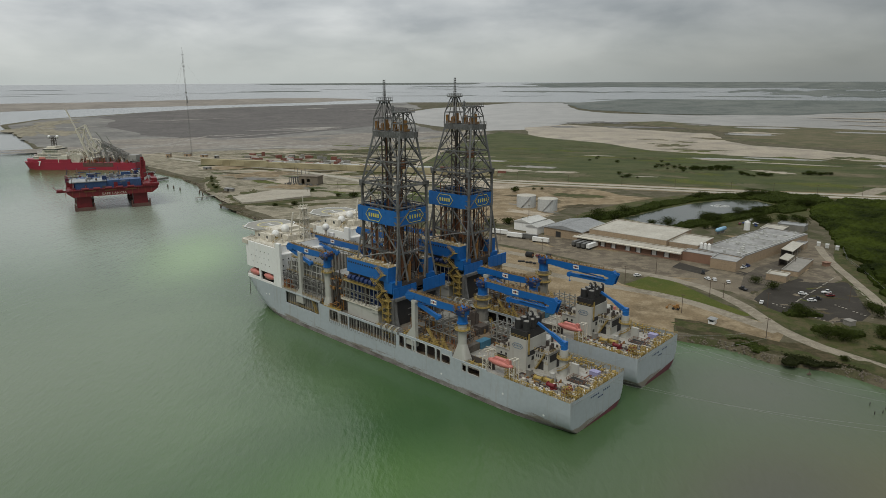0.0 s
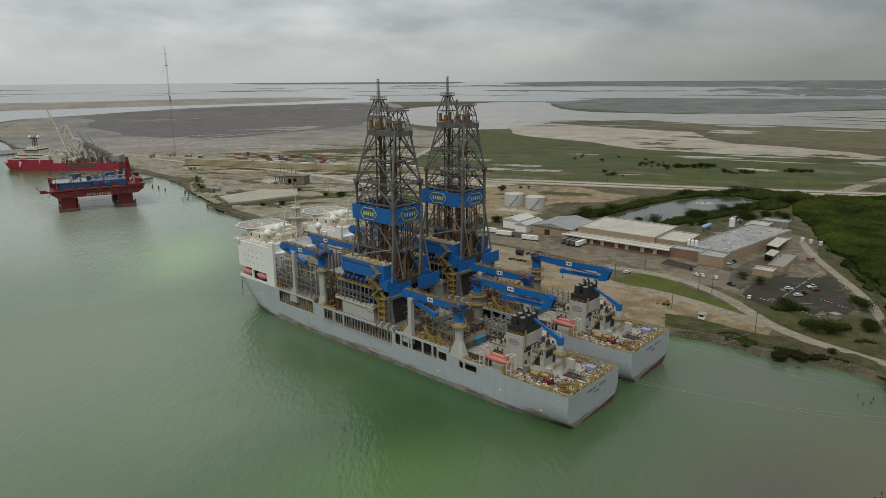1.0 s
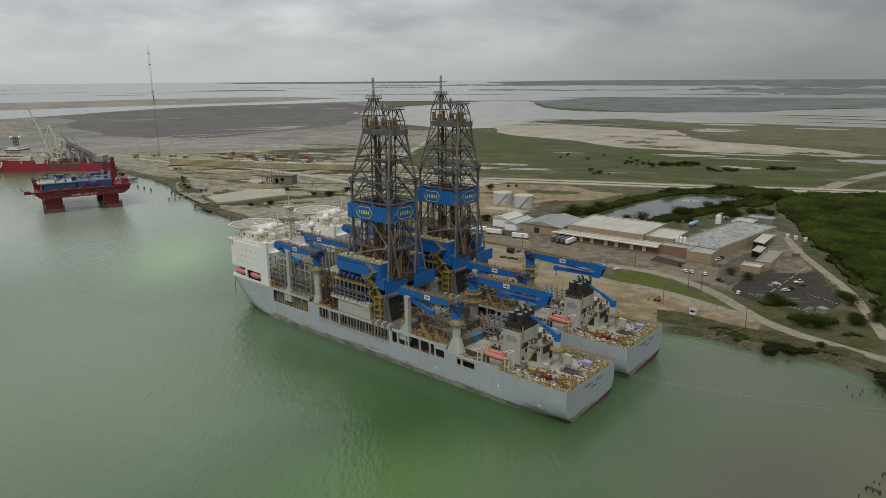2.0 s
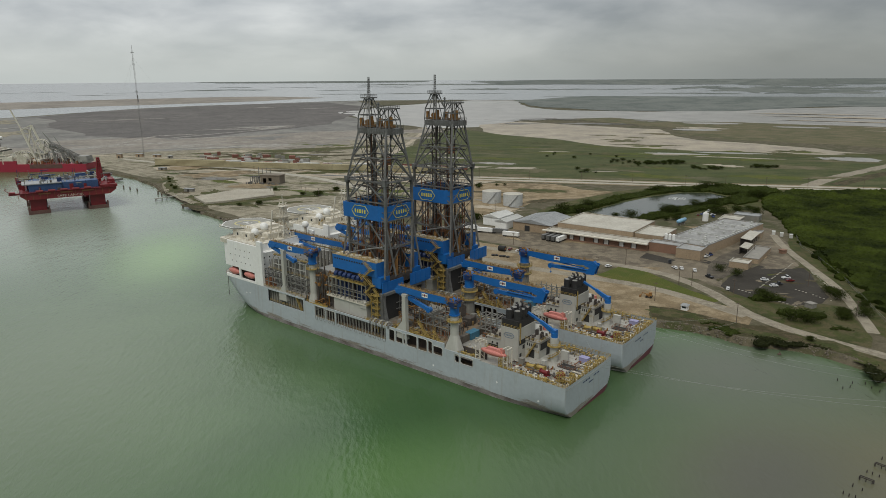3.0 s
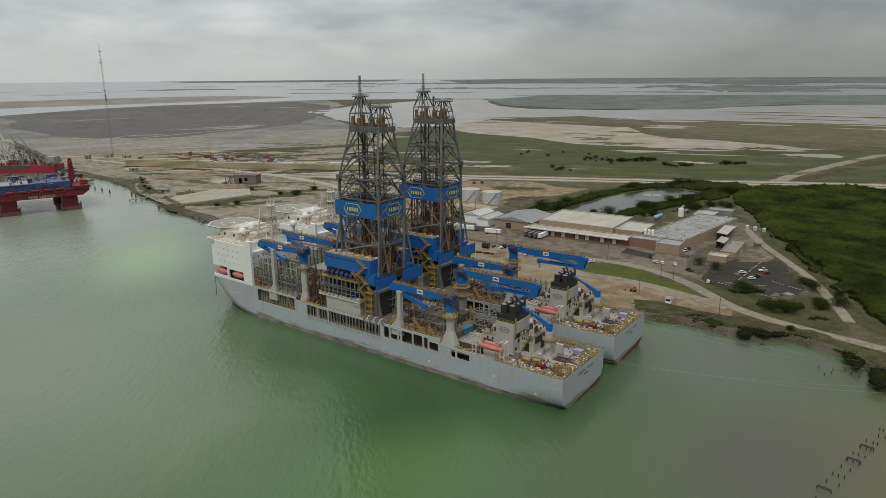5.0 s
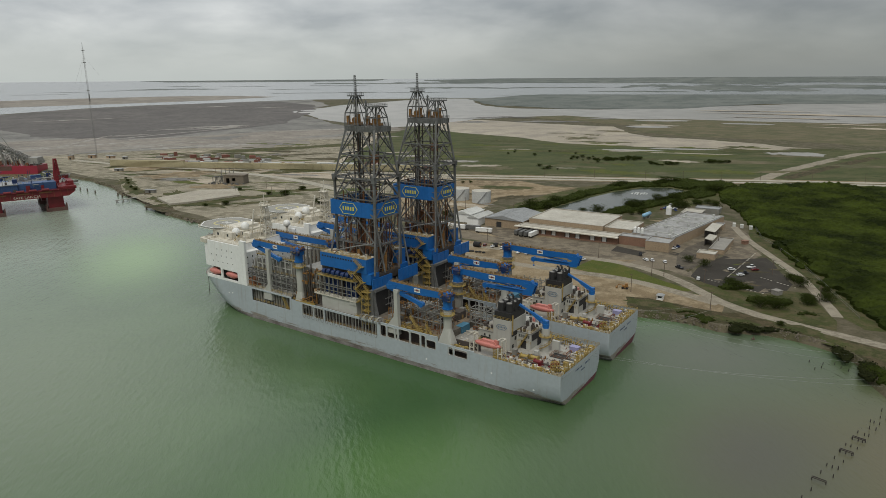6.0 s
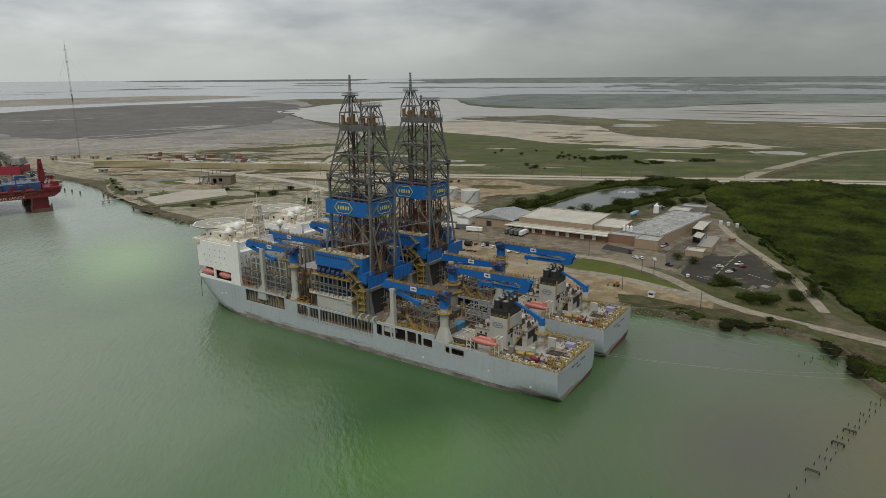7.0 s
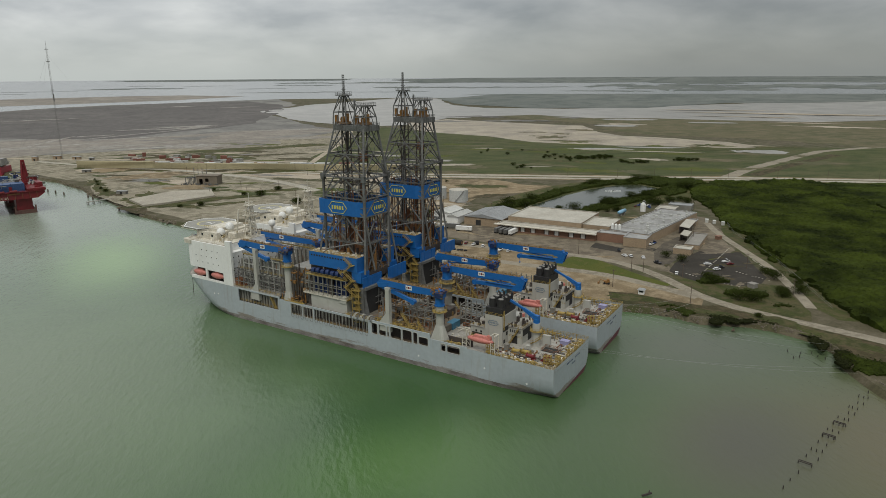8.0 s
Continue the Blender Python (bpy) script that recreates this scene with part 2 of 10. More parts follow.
# ---- mesh building ----
class Shape:
    """Collects simple solids into one mesh."""

    def __init__(self):
        self.v, self.f = [], []

    def add(self, verts, faces):
        k = len(self.v)
        self.v.extend(tuple(p) for p in verts)
        self.f.extend(tuple(i + k for i in q) for q in faces)
        return self

    def box(self, x0, x1, y0, y1, z0, z1, taper=0.0, m=None):
        a, b = (x0 + x1) / 2, (y0 + y1) / 2
        t = 1 - taper
        ps = [(x0, y0, z0), (x1, y0, z0), (x1, y1, z0), (x0, y1, z0)]
        ps += [(a + (x - a) * t, b + (y - b) * t, z1) for x, y, _ in ps]
        if m is not None:
            ps = [m @ Vector(p) for p in ps]
        return self.add(ps, [(3, 2, 1, 0), (4, 5, 6, 7), (0, 1, 5, 4), (1, 2, 6, 5), (2, 3, 7, 6), (3, 0, 4, 7)])

    def beam(self, p, q, w=0.4, h=None):
        p, q = Vector(p), Vector(q)
        d = (q - p).normalized()
        side = d.cross(Vector((0, 0, 1)))
        side = side.normalized() if side.length > 0.05 else Vector((1, 0, 0))
        up = side.cross(d)
        a, b = side * (w / 2), up * ((h or w) / 2)
        ps = [e + s * a + t * b for e in (p, q) for s, t in ((-1, -1), (1, -1), (1, 1), (-1, 1))]
        return self.add(ps, [(3, 2, 1, 0), (4, 5, 6, 7), (0, 1, 5, 4), (1, 2, 6, 5), (2, 3, 7, 6), (3, 0, 4, 7)])

    def tube(self, p, q, r0, r1=None, n=12):
        r1 = r0 if r1 is None else r1
        p, q = Vector(p), Vector(q)
        d = (q - p).normalized()
        a = d.cross(Vector((0.0, 0.0, 1.0) if abs(d.z) < 0.9 else (1.0, 0.0, 0.0))).normalized()
        b = d.cross(a)
        ring = [(math.cos(2 * math.pi * i / n), math.sin(2 * math.pi * i / n)) for i in range(n)]
        ps = [p + r0 * (c * a + s * b) for c, s in ring] + [q + r1 * (c * a + s * b) for c, s in ring]
        fs = [(i, (i + 1) % n, n + (i + 1) % n, n + i) for i in range(n)]
        return self.add(ps, fs + [tuple(range(n - 1, -1, -1)), tuple(range(n, 2 * n))])

    def path(self, pts, r, n=6):
        """One bent tube through the points."""
        pts = [Vector(p) for p in pts]
        ps, m = [], len(pts)
        u = None
        for i, p in enumerate(pts):
            d = (pts[min(i + 1, m - 1)] - pts[max(i - 1, 0)]).normalized()
            u = (d.orthogonal() if u is None else u - d * u.dot(d)).normalized()
            v = d.cross(u)
            ps += [p + (u * math.cos(2 * math.pi * k / n) + v * math.sin(2 * math.pi * k / n)) * r for k in range(n)]
        fs = [(i * n + k, i * n + (k + 1) % n, (i + 1) * n + (k + 1) % n, (i + 1) * n + k) for i in range(m - 1) for k in range(n)]
        return self.add([tuple(p) for p in ps], fs + [tuple(range(n - 1, -1, -1)), tuple(range((m - 1) * n, m * n))])

    def ball(self, c, r, rz=None, n=14, cut=-1.0):
        rz = rz or r
        k = max(5, n // 2)
        rows = []
        for j in range(k + 1):
            t = math.asin(max(cut, -1)) + (math.pi / 2 - math.asin(max(cut, -1))) * j / k
            rows.append([(c[0] + r * math.cos(t) * math.cos(2 * math.pi * i / n), c[1] + r * math.cos(t) * math.sin(2 * math.pi * i / n), c[2] + rz * math.sin(t)) for i in range(n)])
        ps = [p for row in rows for p in row]
        fs = [(j * n + i, j * n + (i + 1) % n, (j + 1) * n + (i + 1) % n, (j + 1) * n + i) for j in range(k) for i in range(n)]
        return self.add(ps, fs + [tuple(range(n - 1, -1, -1))])

    def prism(self, outline, z0, z1, flip=None):
        """An upright prism over a plan outline (counter-clockwise)."""
        n = len(outline)
        ps = [(x, y, z0) for x, y in outline] + [(x, y, z1) for x, y in outline]
        return self.add(ps, [tuple(range(n - 1, -1, -1)), tuple(range(n, 2 * n))] + [(i, (i + 1) % n, n + (i + 1) % n, n + i) for i in range(n)])

    def slab(self, outline, y0, y1):
        """A plate standing in the x-z plane, from y0 to y1."""
        n = len(outline)
        ps = [(x, y0, z) for x, z in outline] + [(x, y1, z) for x, z in outline]
        return self.add(ps, [tuple(range(n)), tuple(range(2 * n - 1, n - 1, -1))] + [((i + 1) % n, i, n + i, n + (i + 1) % n) for i in range(n)])

    def holed(self, x0, x1, z0, z1, holes, y0, y1):
        """A wall in the x-z plane with rectangular holes (x0, x1, z0, z1) through it."""
        xs = sorted({x0, x1, *[h[0] for h in holes], *[h[1] for h in holes]})
        for a, b in zip(xs, xs[1:]):
            inside = sorted((h[2], h[3]) for h in holes if h[0] <= a + 1e-6 and h[1] >= b - 1e-6)
            z = z0
            for lo, hi in inside:
                if lo > z:
                    self.box(a, b, y0, y1, z, lo)
                z = max(z, hi)
            if z < z1:
                self.box(a, b, y0, y1, z, z1)
        return self

    def rail(self, pts, h=1.15, step=2.2, w=0.09, bars=2):
        for p, q in zip(pts, pts[1:]):
            p, q = Vector(p), Vector(q)
            n = max(1, int((q - p).length / step))
            for i in range(n + 1):
                c = p.lerp(q, i / n)
                self.beam(c, c + Vector((0, 0, h)), w)
            for k in range(bars):
                z = Vector((0, 0, h * (k + 1) / bars))
                self.beam(p + z, q + z, w)
        return self

    def stair(self, p, q, width=1.0, across=(0, 1, 0)):
        p, q, a = Vector(p), Vector(q), Vector(across) * (width / 2)
        for s in (-1, 1):
            self.beam(p + s * a, q + s * a, 0.12, 0.3)
            self.beam(p + s * a + Vector((0, 0, 1.0)), q + s * a + Vector((0, 0, 1.0)), 0.09)
        n = max(2, int(abs(q.z - p.z) / 0.3))
        for i in range(1, n):
            c = p.lerp(q, i / n)
            self.beam(c - a, c + a, 0.28, 0.05)
        return self

    def mesh(self, name, material, smooth=False):
        me = bpy.data.meshes.new(name)
        me.from_pydata(self.v, [], self.f)
        me.materials.append(material)
        if smooth:
            me.shade_smooth()
        me.update()
        return me


def part(name, shape, material, parent=None, label="", smooth=False):
    ob = new(name, shape.mesh(name, material, smooth))
    if parent is not None:
        ob.parent = parent
    return tagged(ob, label)


def thing(name, label, category, m=None, group="", kind=""):
    ob = new(name)
    ob.empty_display_size = 0.5
    if m is not None:
        ob.matrix_world = m
    return tagged(ob, label, category, group, kind)


def single(name, shape, material, label, category, group="", kind="", m=None, smooth=False):
    ob = part(name, shape, material, None, label, smooth)
    if m is not None:
        ob.matrix_world = m
    return tagged(ob, "", category, group, kind)

# ---- the land and water, laid out flat and drawn in beyond 1.8 km so that the sheet ends at the horizon ----
EYE_XY, EYE_H, NEAR, SPAN, RIM = Vector((-24.0, -7.0)), 122.0, 1800.0, 3000.0, 20800.0


def far(x, y, z=0.0):
    d = Vector((x, y)) - EYE_XY
    r = d.length
    if r <= NEAR:
        return (x, y, z)
    s = r - NEAR
    r2 = NEAR + s / (1 + s / SPAN)
    p = EYE_XY + d * (r2 / r)
    return (p.x, p.y, EYE_H * (1 - r2 / r) + z)


def water_material():
    m = bpy.data.materials.new("green_bay_water")
    m.use_nodes = True
    nt = m.node_tree
    b = nt.nodes["Principled BSDF"]
    b.inputs["Roughness"].default_value, b.inputs["IOR"].default_value = 0.17, 1.33
    tc = nt.nodes.new("ShaderNodeTexCoord")

    def noise_at(scale, detail, sx=1.0, sy=1.0, turn=0.0):
        mp = nt.nodes.new("ShaderNodeMapping")
        mp.inputs["Scale"].default_value, mp.inputs["Rotation"].default_value = (sx, sy, 1), (0, 0, radians(turn))
        nt.links.new(tc.outputs["Object"], mp.inputs["Vector"])
        n = nt.nodes.new("ShaderNodeTexNoise")
        n.inputs["Scale"].default_value, n.inputs["Detail"].default_value = scale, detail
        nt.links.new(mp.outputs[0], n.inputs["Vector"])
        return n.outputs["Fac"]

    def mix(a, bcol, fac):
        x = nt.nodes.new("ShaderNodeMixRGB")
        nt.links.new(fac, x.inputs[0])
        if isinstance(a, tuple):
            x.inputs[1].default_value = (*a, 1)
        else:
            nt.links.new(a, x.inputs[1])
        x.inputs[2].default_value = (*bcol, 1)
        return x.outputs[0]

    def rise(val, lo, hi, top=1.0):
        r = nt.nodes.new("ShaderNodeMapRange")
        r.interpolation_type = "SMOOTHSTEP"
        r.inputs["From Min"].default_value, r.inputs["From Max"].default_value, r.inputs["To Max"].default_value = lo, hi, top
        nt.links.new(val, r.inputs["Value"])
        return r.outputs[0]

    def blob(x, y, rx, ry, turn=0.0):
        """1 at a place, falling to 0 at the rim of an ellipse."""
        mp = nt.nodes.new("ShaderNodeMapping")
        mp.vector_type = "TEXTURE"
        mp.inputs["Location"].default_value, mp.inputs["Scale"].default_value = (x, y, 0), (rx, ry, 1000)
        mp.inputs["Rotation"].default_value = (0, 0, radians(turn))
        nt.links.new(tc.outputs["Object"], mp.inputs["Vector"])
        ln = nt.nodes.new("ShaderNodeVectorMath")
        ln.operation = "LENGTH"
        nt.links.new(mp.outputs[0], ln.inputs[0])
        inv = nt.nodes.new("ShaderNodeMapRange")
        inv.interpolation_type = "SMOOTHSTEP"
        inv.inputs["From Min"].default_value, inv.inputs["From Max"].default_value = 1.0, 0.0
        nt.links.new(ln.outputs["Value"], inv.inputs["Value"])
        return inv.outputs[0]

    col = mix((0.038, 0.088, 0.028), (0.072, 0.135, 0.053), rise(noise_at(0.011, 4), 0.42, 0.68))
    col = mix(col, (0.075, 0.125, 0.060), rise(noise_at(0.0045, 3), 0.5, 0.75, 0.7))
    col = mix(col, (0.235, 0.27, 0.22), blob(-380, 620, 360, 440))         # silty water by the platform, paled further for the sky it mirrors
    col = mix(col, (0.135, 0.172, 0.108), blob(-200, 250, 220, 240))         # paler open side: silt, with mirrored sky put into the colour
    col = mix(col, (0.038, 0.080, 0.028), blob(25, 200, 100, 60, -40))       # deep green by the sterns
    col = mix(col, (0.080, 0.152, 0.048), blob(-20, 181, 76, 44, 10))         # bright green bloom
    col = mix(col, (0.078, 0.112, 0.056), blob(75, 165, 120, 90))
    col = mix(col, (0.118, 0.105, 0.064), blob(150, 150, 120, 130))          # brown shallows
    col = mix(col, (0.098, 0.112, 0.080), blob(122, 250, 85, 75))
    col = mix(col, (0.185, 0.285, 0.125), blob(-190, 470, 55, 120, 15))      # pale algae streak
    col = mix(col, (0.088, 0.090, 0.068), blob(92, 170, 62, 40, 50))           # cloud shadow painted into the water colour
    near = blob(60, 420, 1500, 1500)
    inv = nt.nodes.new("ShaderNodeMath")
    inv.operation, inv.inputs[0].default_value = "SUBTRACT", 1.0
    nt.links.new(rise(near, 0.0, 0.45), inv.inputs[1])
    col = mix(col, (0.19, 0.20, 0.19), inv.outputs[0])                      # open bay greyed with distance, sky reflection put into the colour
    nt.links.new(col, b.inputs["Base Color"])
    add = nt.nodes.new("ShaderNodeMath")
    add.operation = "ADD"
    nt.links.new(noise_at(0.55, 5, 1.0, 0.45, 35), add.inputs[0])
    nt.links.new(noise_at(0.13, 4, 1.0, 0.4, 35), add.inputs[1])
    bp = nt.nodes.new("ShaderNodeBump")
    bp.inputs["Strength"].default_value, bp.inputs["Distance"].default_value = 0.9, 0.32
    fine = nt.nodes.new("ShaderNodeMath")
    fine.operation = "MULTIPLY_ADD"
    nt.links.new(noise_at(0.30, 6, 1.0, 0.35, 62), fine.inputs[0])
    fine.inputs[1].default_value = 0.9
    nt.links.new(add.outputs[0], fine.inputs[2])
    nt.links.new(fine.outputs[0], bp.inputs["Height"])
    nt.links.new(bp.outputs[0], b.inputs["Normal"])
    return m


M_WATER = water_material()


def radial_sheet(name, rows, spokes, material):
    ps, fs = [far(EYE_XY.x, EYE_XY.y, -0.5)], []
    for r in rows:
        ps += [far(EYE_XY.x + r * math.cos(2 * math.pi * i / spokes), EYE_XY.y + r * math.sin(2 * math.pi * i / spokes), -0.5) for i in range(spokes)]
    fs += [(0, 1 + i, 1 + (i + 1) % spokes) for i in range(spokes)]
    for j in range(len(rows) - 1):
        a, b = 1 + j * spokes, 1 + (j + 1) * spokes
        fs += [(a + i, b + i, b + (i + 1) % spokes, a + (i + 1) % spokes) for i in range(spokes)]
    me = bpy.data.meshes.new(name)
    me.from_pydata(ps, [], fs)
    me.materials.append(material)
    me.shade_smooth()
    return new(name, me)


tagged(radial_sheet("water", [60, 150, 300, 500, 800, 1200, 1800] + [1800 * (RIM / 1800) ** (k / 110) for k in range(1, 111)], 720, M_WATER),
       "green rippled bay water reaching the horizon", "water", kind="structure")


def level(lift, r, base=2.0):
    """Height of a ground layer: thin near by, laid apart more generously far off."""
    return base + (lift - 2.0) * (0.05 + 0.5 * max(0.0, min(1.0, (r - 1400) / 900)))


def wobble(outline, amp, step, seed):
    """A closed outline cut into short steps and roughened at two scales."""
    out, n = [], len(outline)
    for i in range(n):
        p, q = Vector(outline[i]), Vector(outline[(i + 1) % n])
        k = max(1, int((q - p).length / step))
        for j in range(k):
            c = p.lerp(q, j / k)
            s = Vector((c.x / (step * 9), c.y / (step * 9), seed))
            s2 = Vector((c.x / (step * 2.3), c.y / (step * 2.3), seed + 40))
            dx = noise.noise(s) + 0.45 * noise.noise(s2)
            dy = noise.noise(s + Vector((17, 5, 3))) + 0.45 * noise.noise(s2 + Vector((9, 31, 3)))
            out.append((c.x + amp * dx, c.y + amp * dy))
    return out


def patch(name, outline, lift, material, label, category, amp=0.0, step=12.0, seed=1.0, skirt=0.0, cell=160.0, base=2.0):
    """A piece of ground over a plan outline, lying lift metres over the water, with an edge that slopes down by skirt."""
    pts = wobble(outline, amp, step, seed) if amp else list(outline)
    bm = bmesh.new()
    vs = [bm.verts.new((x, y, 0)) for x, y in pts]
    f = bm.faces.new(vs)
    if f.normal.z < 0:
        f.normal_flip()
    f.normal_update()
    if f.normal.z < 0:
        bmesh.ops.reverse_faces(bm, faces=[f])
    bmesh.ops.triangulate(bm, faces=bm.faces[:])
    for _ in range(5):
        long = [e for e in bm.edges if e.calc_length() > cell * (1 if (e.verts[0].co.xy - EYE_XY).length > 1300 else 6)]
        if not long:
            break
        bmesh.ops.subdivide_edges(bm, edges=long, cuts=1)
        bmesh.ops.triangulate(bm, faces=[q for q in bm.faces if len(q.verts) > 3])
    for v in bm.verts:
        r = (v.co.xy - EYE_XY).length
        v.co = far(v.co.x, v.co.y, level(lift, r, base))
    if skirt:
        rim = [e for e in bm.edges if e.is_boundary]
        r = bmesh.ops.extrude_edge_only(bm, edges=rim)
        c = Vector((sum(p[0] for p in pts) / len(pts), sum(p[1] for p in pts) / len(pts), 0))
        for v in [g for g in r["geom"] if isinstance(g, bmesh.types.BMVert)]:
            away = (v.co - c)
            away.z = 0
            v.co += away.normalized() * skirt * 1.2 - Vector((0, 0, skirt))
    bm.normal_update()
    for f in bm.faces:
        if f.normal.z < 0:
            f.normal_flip()
    me = bpy.data.meshes.new(name)
    bm.to_mesh(me)
    bm.free()
    me.materials.append(material)
    return tagged(new(name, me), label, category, kind="structure")


def strip(name, pts, width, lift, material, label, category, amp=0.0, seed=1.0):
    """A road: a ribbon of even width along a centre line."""
    fine = []
    for p, q in zip(pts, pts[1:]):
        p, q = Vector(p), Vector(q)
        k = max(1, int((q - p).length / 12))
        fine += [p.lerp(q, j / k) for j in range(k)]
    fine.append(Vector(pts[-1]))
    for _ in range(3):
        fine = [fine[0]] + [(a + 2 * b + c) / 4 for a, b, c in zip(fine, fine[1:], fine[2:])] + [fine[-1]]
    left, right = [], []
    for i, c in enumerate(fine):
        d = (fine[min(i + 1, len(fine) - 1)] - fine[max(i - 1, 0)]).normalized()
        side = Vector((-d.y, d.x)) * (width / 2)
        j = amp * noise.noise(Vector((c.x / 18, c.y / 18, seed)))
        left.append(c + side * (1 + j))
        right.append(c - side * (1 - j * 0.7))
    ps = [far(p.x, p.y, level(lift, (p - EYE_XY).length)) for p in left + right]
    n = len(fine)
    me = bpy.data.meshes.new(name)
    me.from_pydata(ps, [], [(i + n, i + n + 1, i + 1, i) for i in range(n - 1)])
    me.materials.append(material)
    return tagged(new(name, me), label, category, kind="structure")


def ground(name, cols, scales=(0.012, 0.09, 0.8), rough=0.95, bump=0.15, stretch=(1, 1, 1), marks=(0.42, 0.58), fine=(0.45, 0.6)):
    """Ground of three colours: two mixed by broad noise, the third by fine noise in patches."""
    m = bpy.data.materials.new(name)
    m.use_nodes = True
    nt = m.node_tree
    b = nt.nodes["Principled BSDF"]
    b.inputs["Roughness"].default_value = rough
    b.inputs["Specular IOR Level"].default_value = 0.25
    tc = nt.nodes.new("ShaderNodeTexCoord")
    mp = nt.nodes.new("ShaderNodeMapping")
    mp.inputs["Scale"].default_value = stretch
    nt.links.new(tc.outputs["Object"], mp.inputs["Vector"])
    ns = []
    for s, d in zip(scales, (9, 8, 6)):
        n = nt.nodes.new("ShaderNodeTexNoise")
        n.inputs["Scale"].default_value, n.inputs["Detail"].default_value, n.inputs["Roughness"].default_value = s, d, 0.62
        nt.links.new(mp.outputs[0], n.inputs["Vector"])
        ns.append(n.outputs["Fac"])

    def rise(v, lo, hi, a=0.0, top=1.0):
        r = nt.nodes.new("ShaderNodeMapRange")
        for key, val in (("From Min", lo), ("From Max", hi), ("To Min", a), ("To Max", top)):
            r.inputs[key].default_value = val
        nt.links.new(v, r.inputs["Value"])
        return r.outputs[0]

    x1, x2, x3 = (nt.nodes.new("ShaderNodeMixRGB") for _ in range(3))
    x1.inputs[1].default_value, x1.inputs[2].default_value, x2.inputs[2].default_value = (*cols[0], 1), (*cols[1], 1), (*cols[2], 1)
    nt.links.new(rise(ns[0], *marks), x1.inputs[0])
    nt.links.new(x1.outputs[0], x2.inputs[1])
    nt.links.new(rise(ns[1], *fine), x2.inputs[0])
    x3.blend_type = "MULTIPLY"
    x3.inputs[0].default_value = 1
    nt.links.new(x2.outputs[0], x3.inputs[1])
    nt.links.new(rise(ns[2], 0.3, 0.7, 0.78, 1.22), x3.inputs[2])
    nt.links.new(x3.outputs[0], b.inputs["Base Color"])
    bp = nt.nodes.new("ShaderNodeBump")
    bp.inputs["Distance"].default_value = bump
    nt.links.new(ns[2], bp.inputs["Height"])
    nt.links.new(bp.outputs[0], b.inputs["Normal"])
    return m


G_SCRUB = ground("scrubby_ground", [(0.078, 0.068, 0.040), (0.052, 0.055, 0.022), (0.110, 0.094, 0.062)])
G_MUD = ground("dark_salt_flat", [(0.156, 0.152, 0.141), (0.215, 0.208, 0.188), (0.136, 0.132, 0.122)], scales=(0.0026, 0.011, 0.07), marks=(0.45, 0.62), fine=(0.5, 0.62))
G_DAMP = ground("damp_dark_mud", [(0.108, 0.100, 0.094), (0.128, 0.118, 0.110), (0.094, 0.087, 0.082)], scales=(0.003, 0.012, 0.07))
G_MARSH = ground("green_marsh", [(0.058, 0.069, 0.021), (0.080, 0.079, 0.034), (0.043, 0.055, 0.016)], scales=(0.006, 0.035, 0.4), stretch=(0.7, 1.3, 1))
G_DRYMARSH = ground("dry_marsh_grass", [(0.099, 0.090, 0.046), (0.071, 0.074, 0.034), (0.124, 0.105, 0.062)], scales=(0.006, 0.03, 0.4))
G_SAND = ground("pale_sand", [(0.33, 0.285, 0.215), (0.26, 0.225, 0.17), (0.37, 0.32, 0.25)], scales=(0.01, 0.06, 0.6))
G_FLAT = ground("wet_tidal_flat", [(0.29, 0.25, 0.185), (0.34, 0.295, 0.22), (0.225, 0.195, 0.15)], scales=(0.004, 0.02, 0.3), rough=0.55)
G_SILT = ground("shallow_silt_water", [(0.24, 0.228, 0.20), (0.28, 0.265, 0.235), (0.20, 0.19, 0.165)], scales=(0.003, 0.015, 0.2), rough=0.3, bump=0.02)
G_GRASS = ground("mown_grass", [(0.058, 0.074, 0.010), (0.074, 0.082, 0.013), (0.106, 0.090, 0.028)], scales=(0.05, 0.12, 1.5), fine=(0.55, 0.7))
G_BANK = ground("weedy_bank", [(0.032, 0.033, 0.010), (0.050, 0.041, 0.018), (0.080, 0.062, 0.034)], scales=(0.06, 0.2, 1.5))
G_ROAD = ground("worn_concrete_road", [(0.236, 0.208, 0.158), (0.180, 0.157, 0.118), (0.262, 0.232, 0.178)], scales=(0.05, 0.3, 2.0), bump=0.03)
G_YARD = ground("dusty_concrete_yard", [(0.152, 0.127, 0.092), (0.102, 0.084, 0.061), (0.186, 0.157, 0.112)], scales=(0.03, 0.15, 1.5), bump=0.03)
G_ASPHALT = ground("old_asphalt", [(0.032, 0.028, 0.022), (0.042, 0.037, 0.030), (0.064, 0.056, 0.044)], scales=(0.05, 0.2, 2.0), bump=0.03, fine=(0.58, 0.75))
G_VERGE = ground("dark_rough_grass", [(0.048, 0.056, 0.013), (0.034, 0.041, 0.010), (0.076, 0.066, 0.030)], scales=(0.05, 0.16, 1.2))
G_TAR = ground("worn_tarmac", [(0.082, 0.070, 0.054), (0.060, 0.052, 0.042), (0.115, 0.098, 0.072)], scales=(0.05, 0.2, 2.0), bump=0.03)
G_DIRT = ground("tan_dirt", [(0.212, 0.160, 0.094), (0.140, 0.106, 0.062), (0.262, 0.208, 0.132)], scales=(0.02, 0.1, 0.9))
G_RUBBLE = ground("grey_gravel", [(0.214, 0.190, 0.138), (0.130, 0.118, 0.079), (0.275, 0.247, 0.184)], scales=(0.02, 0.12, 0.9))
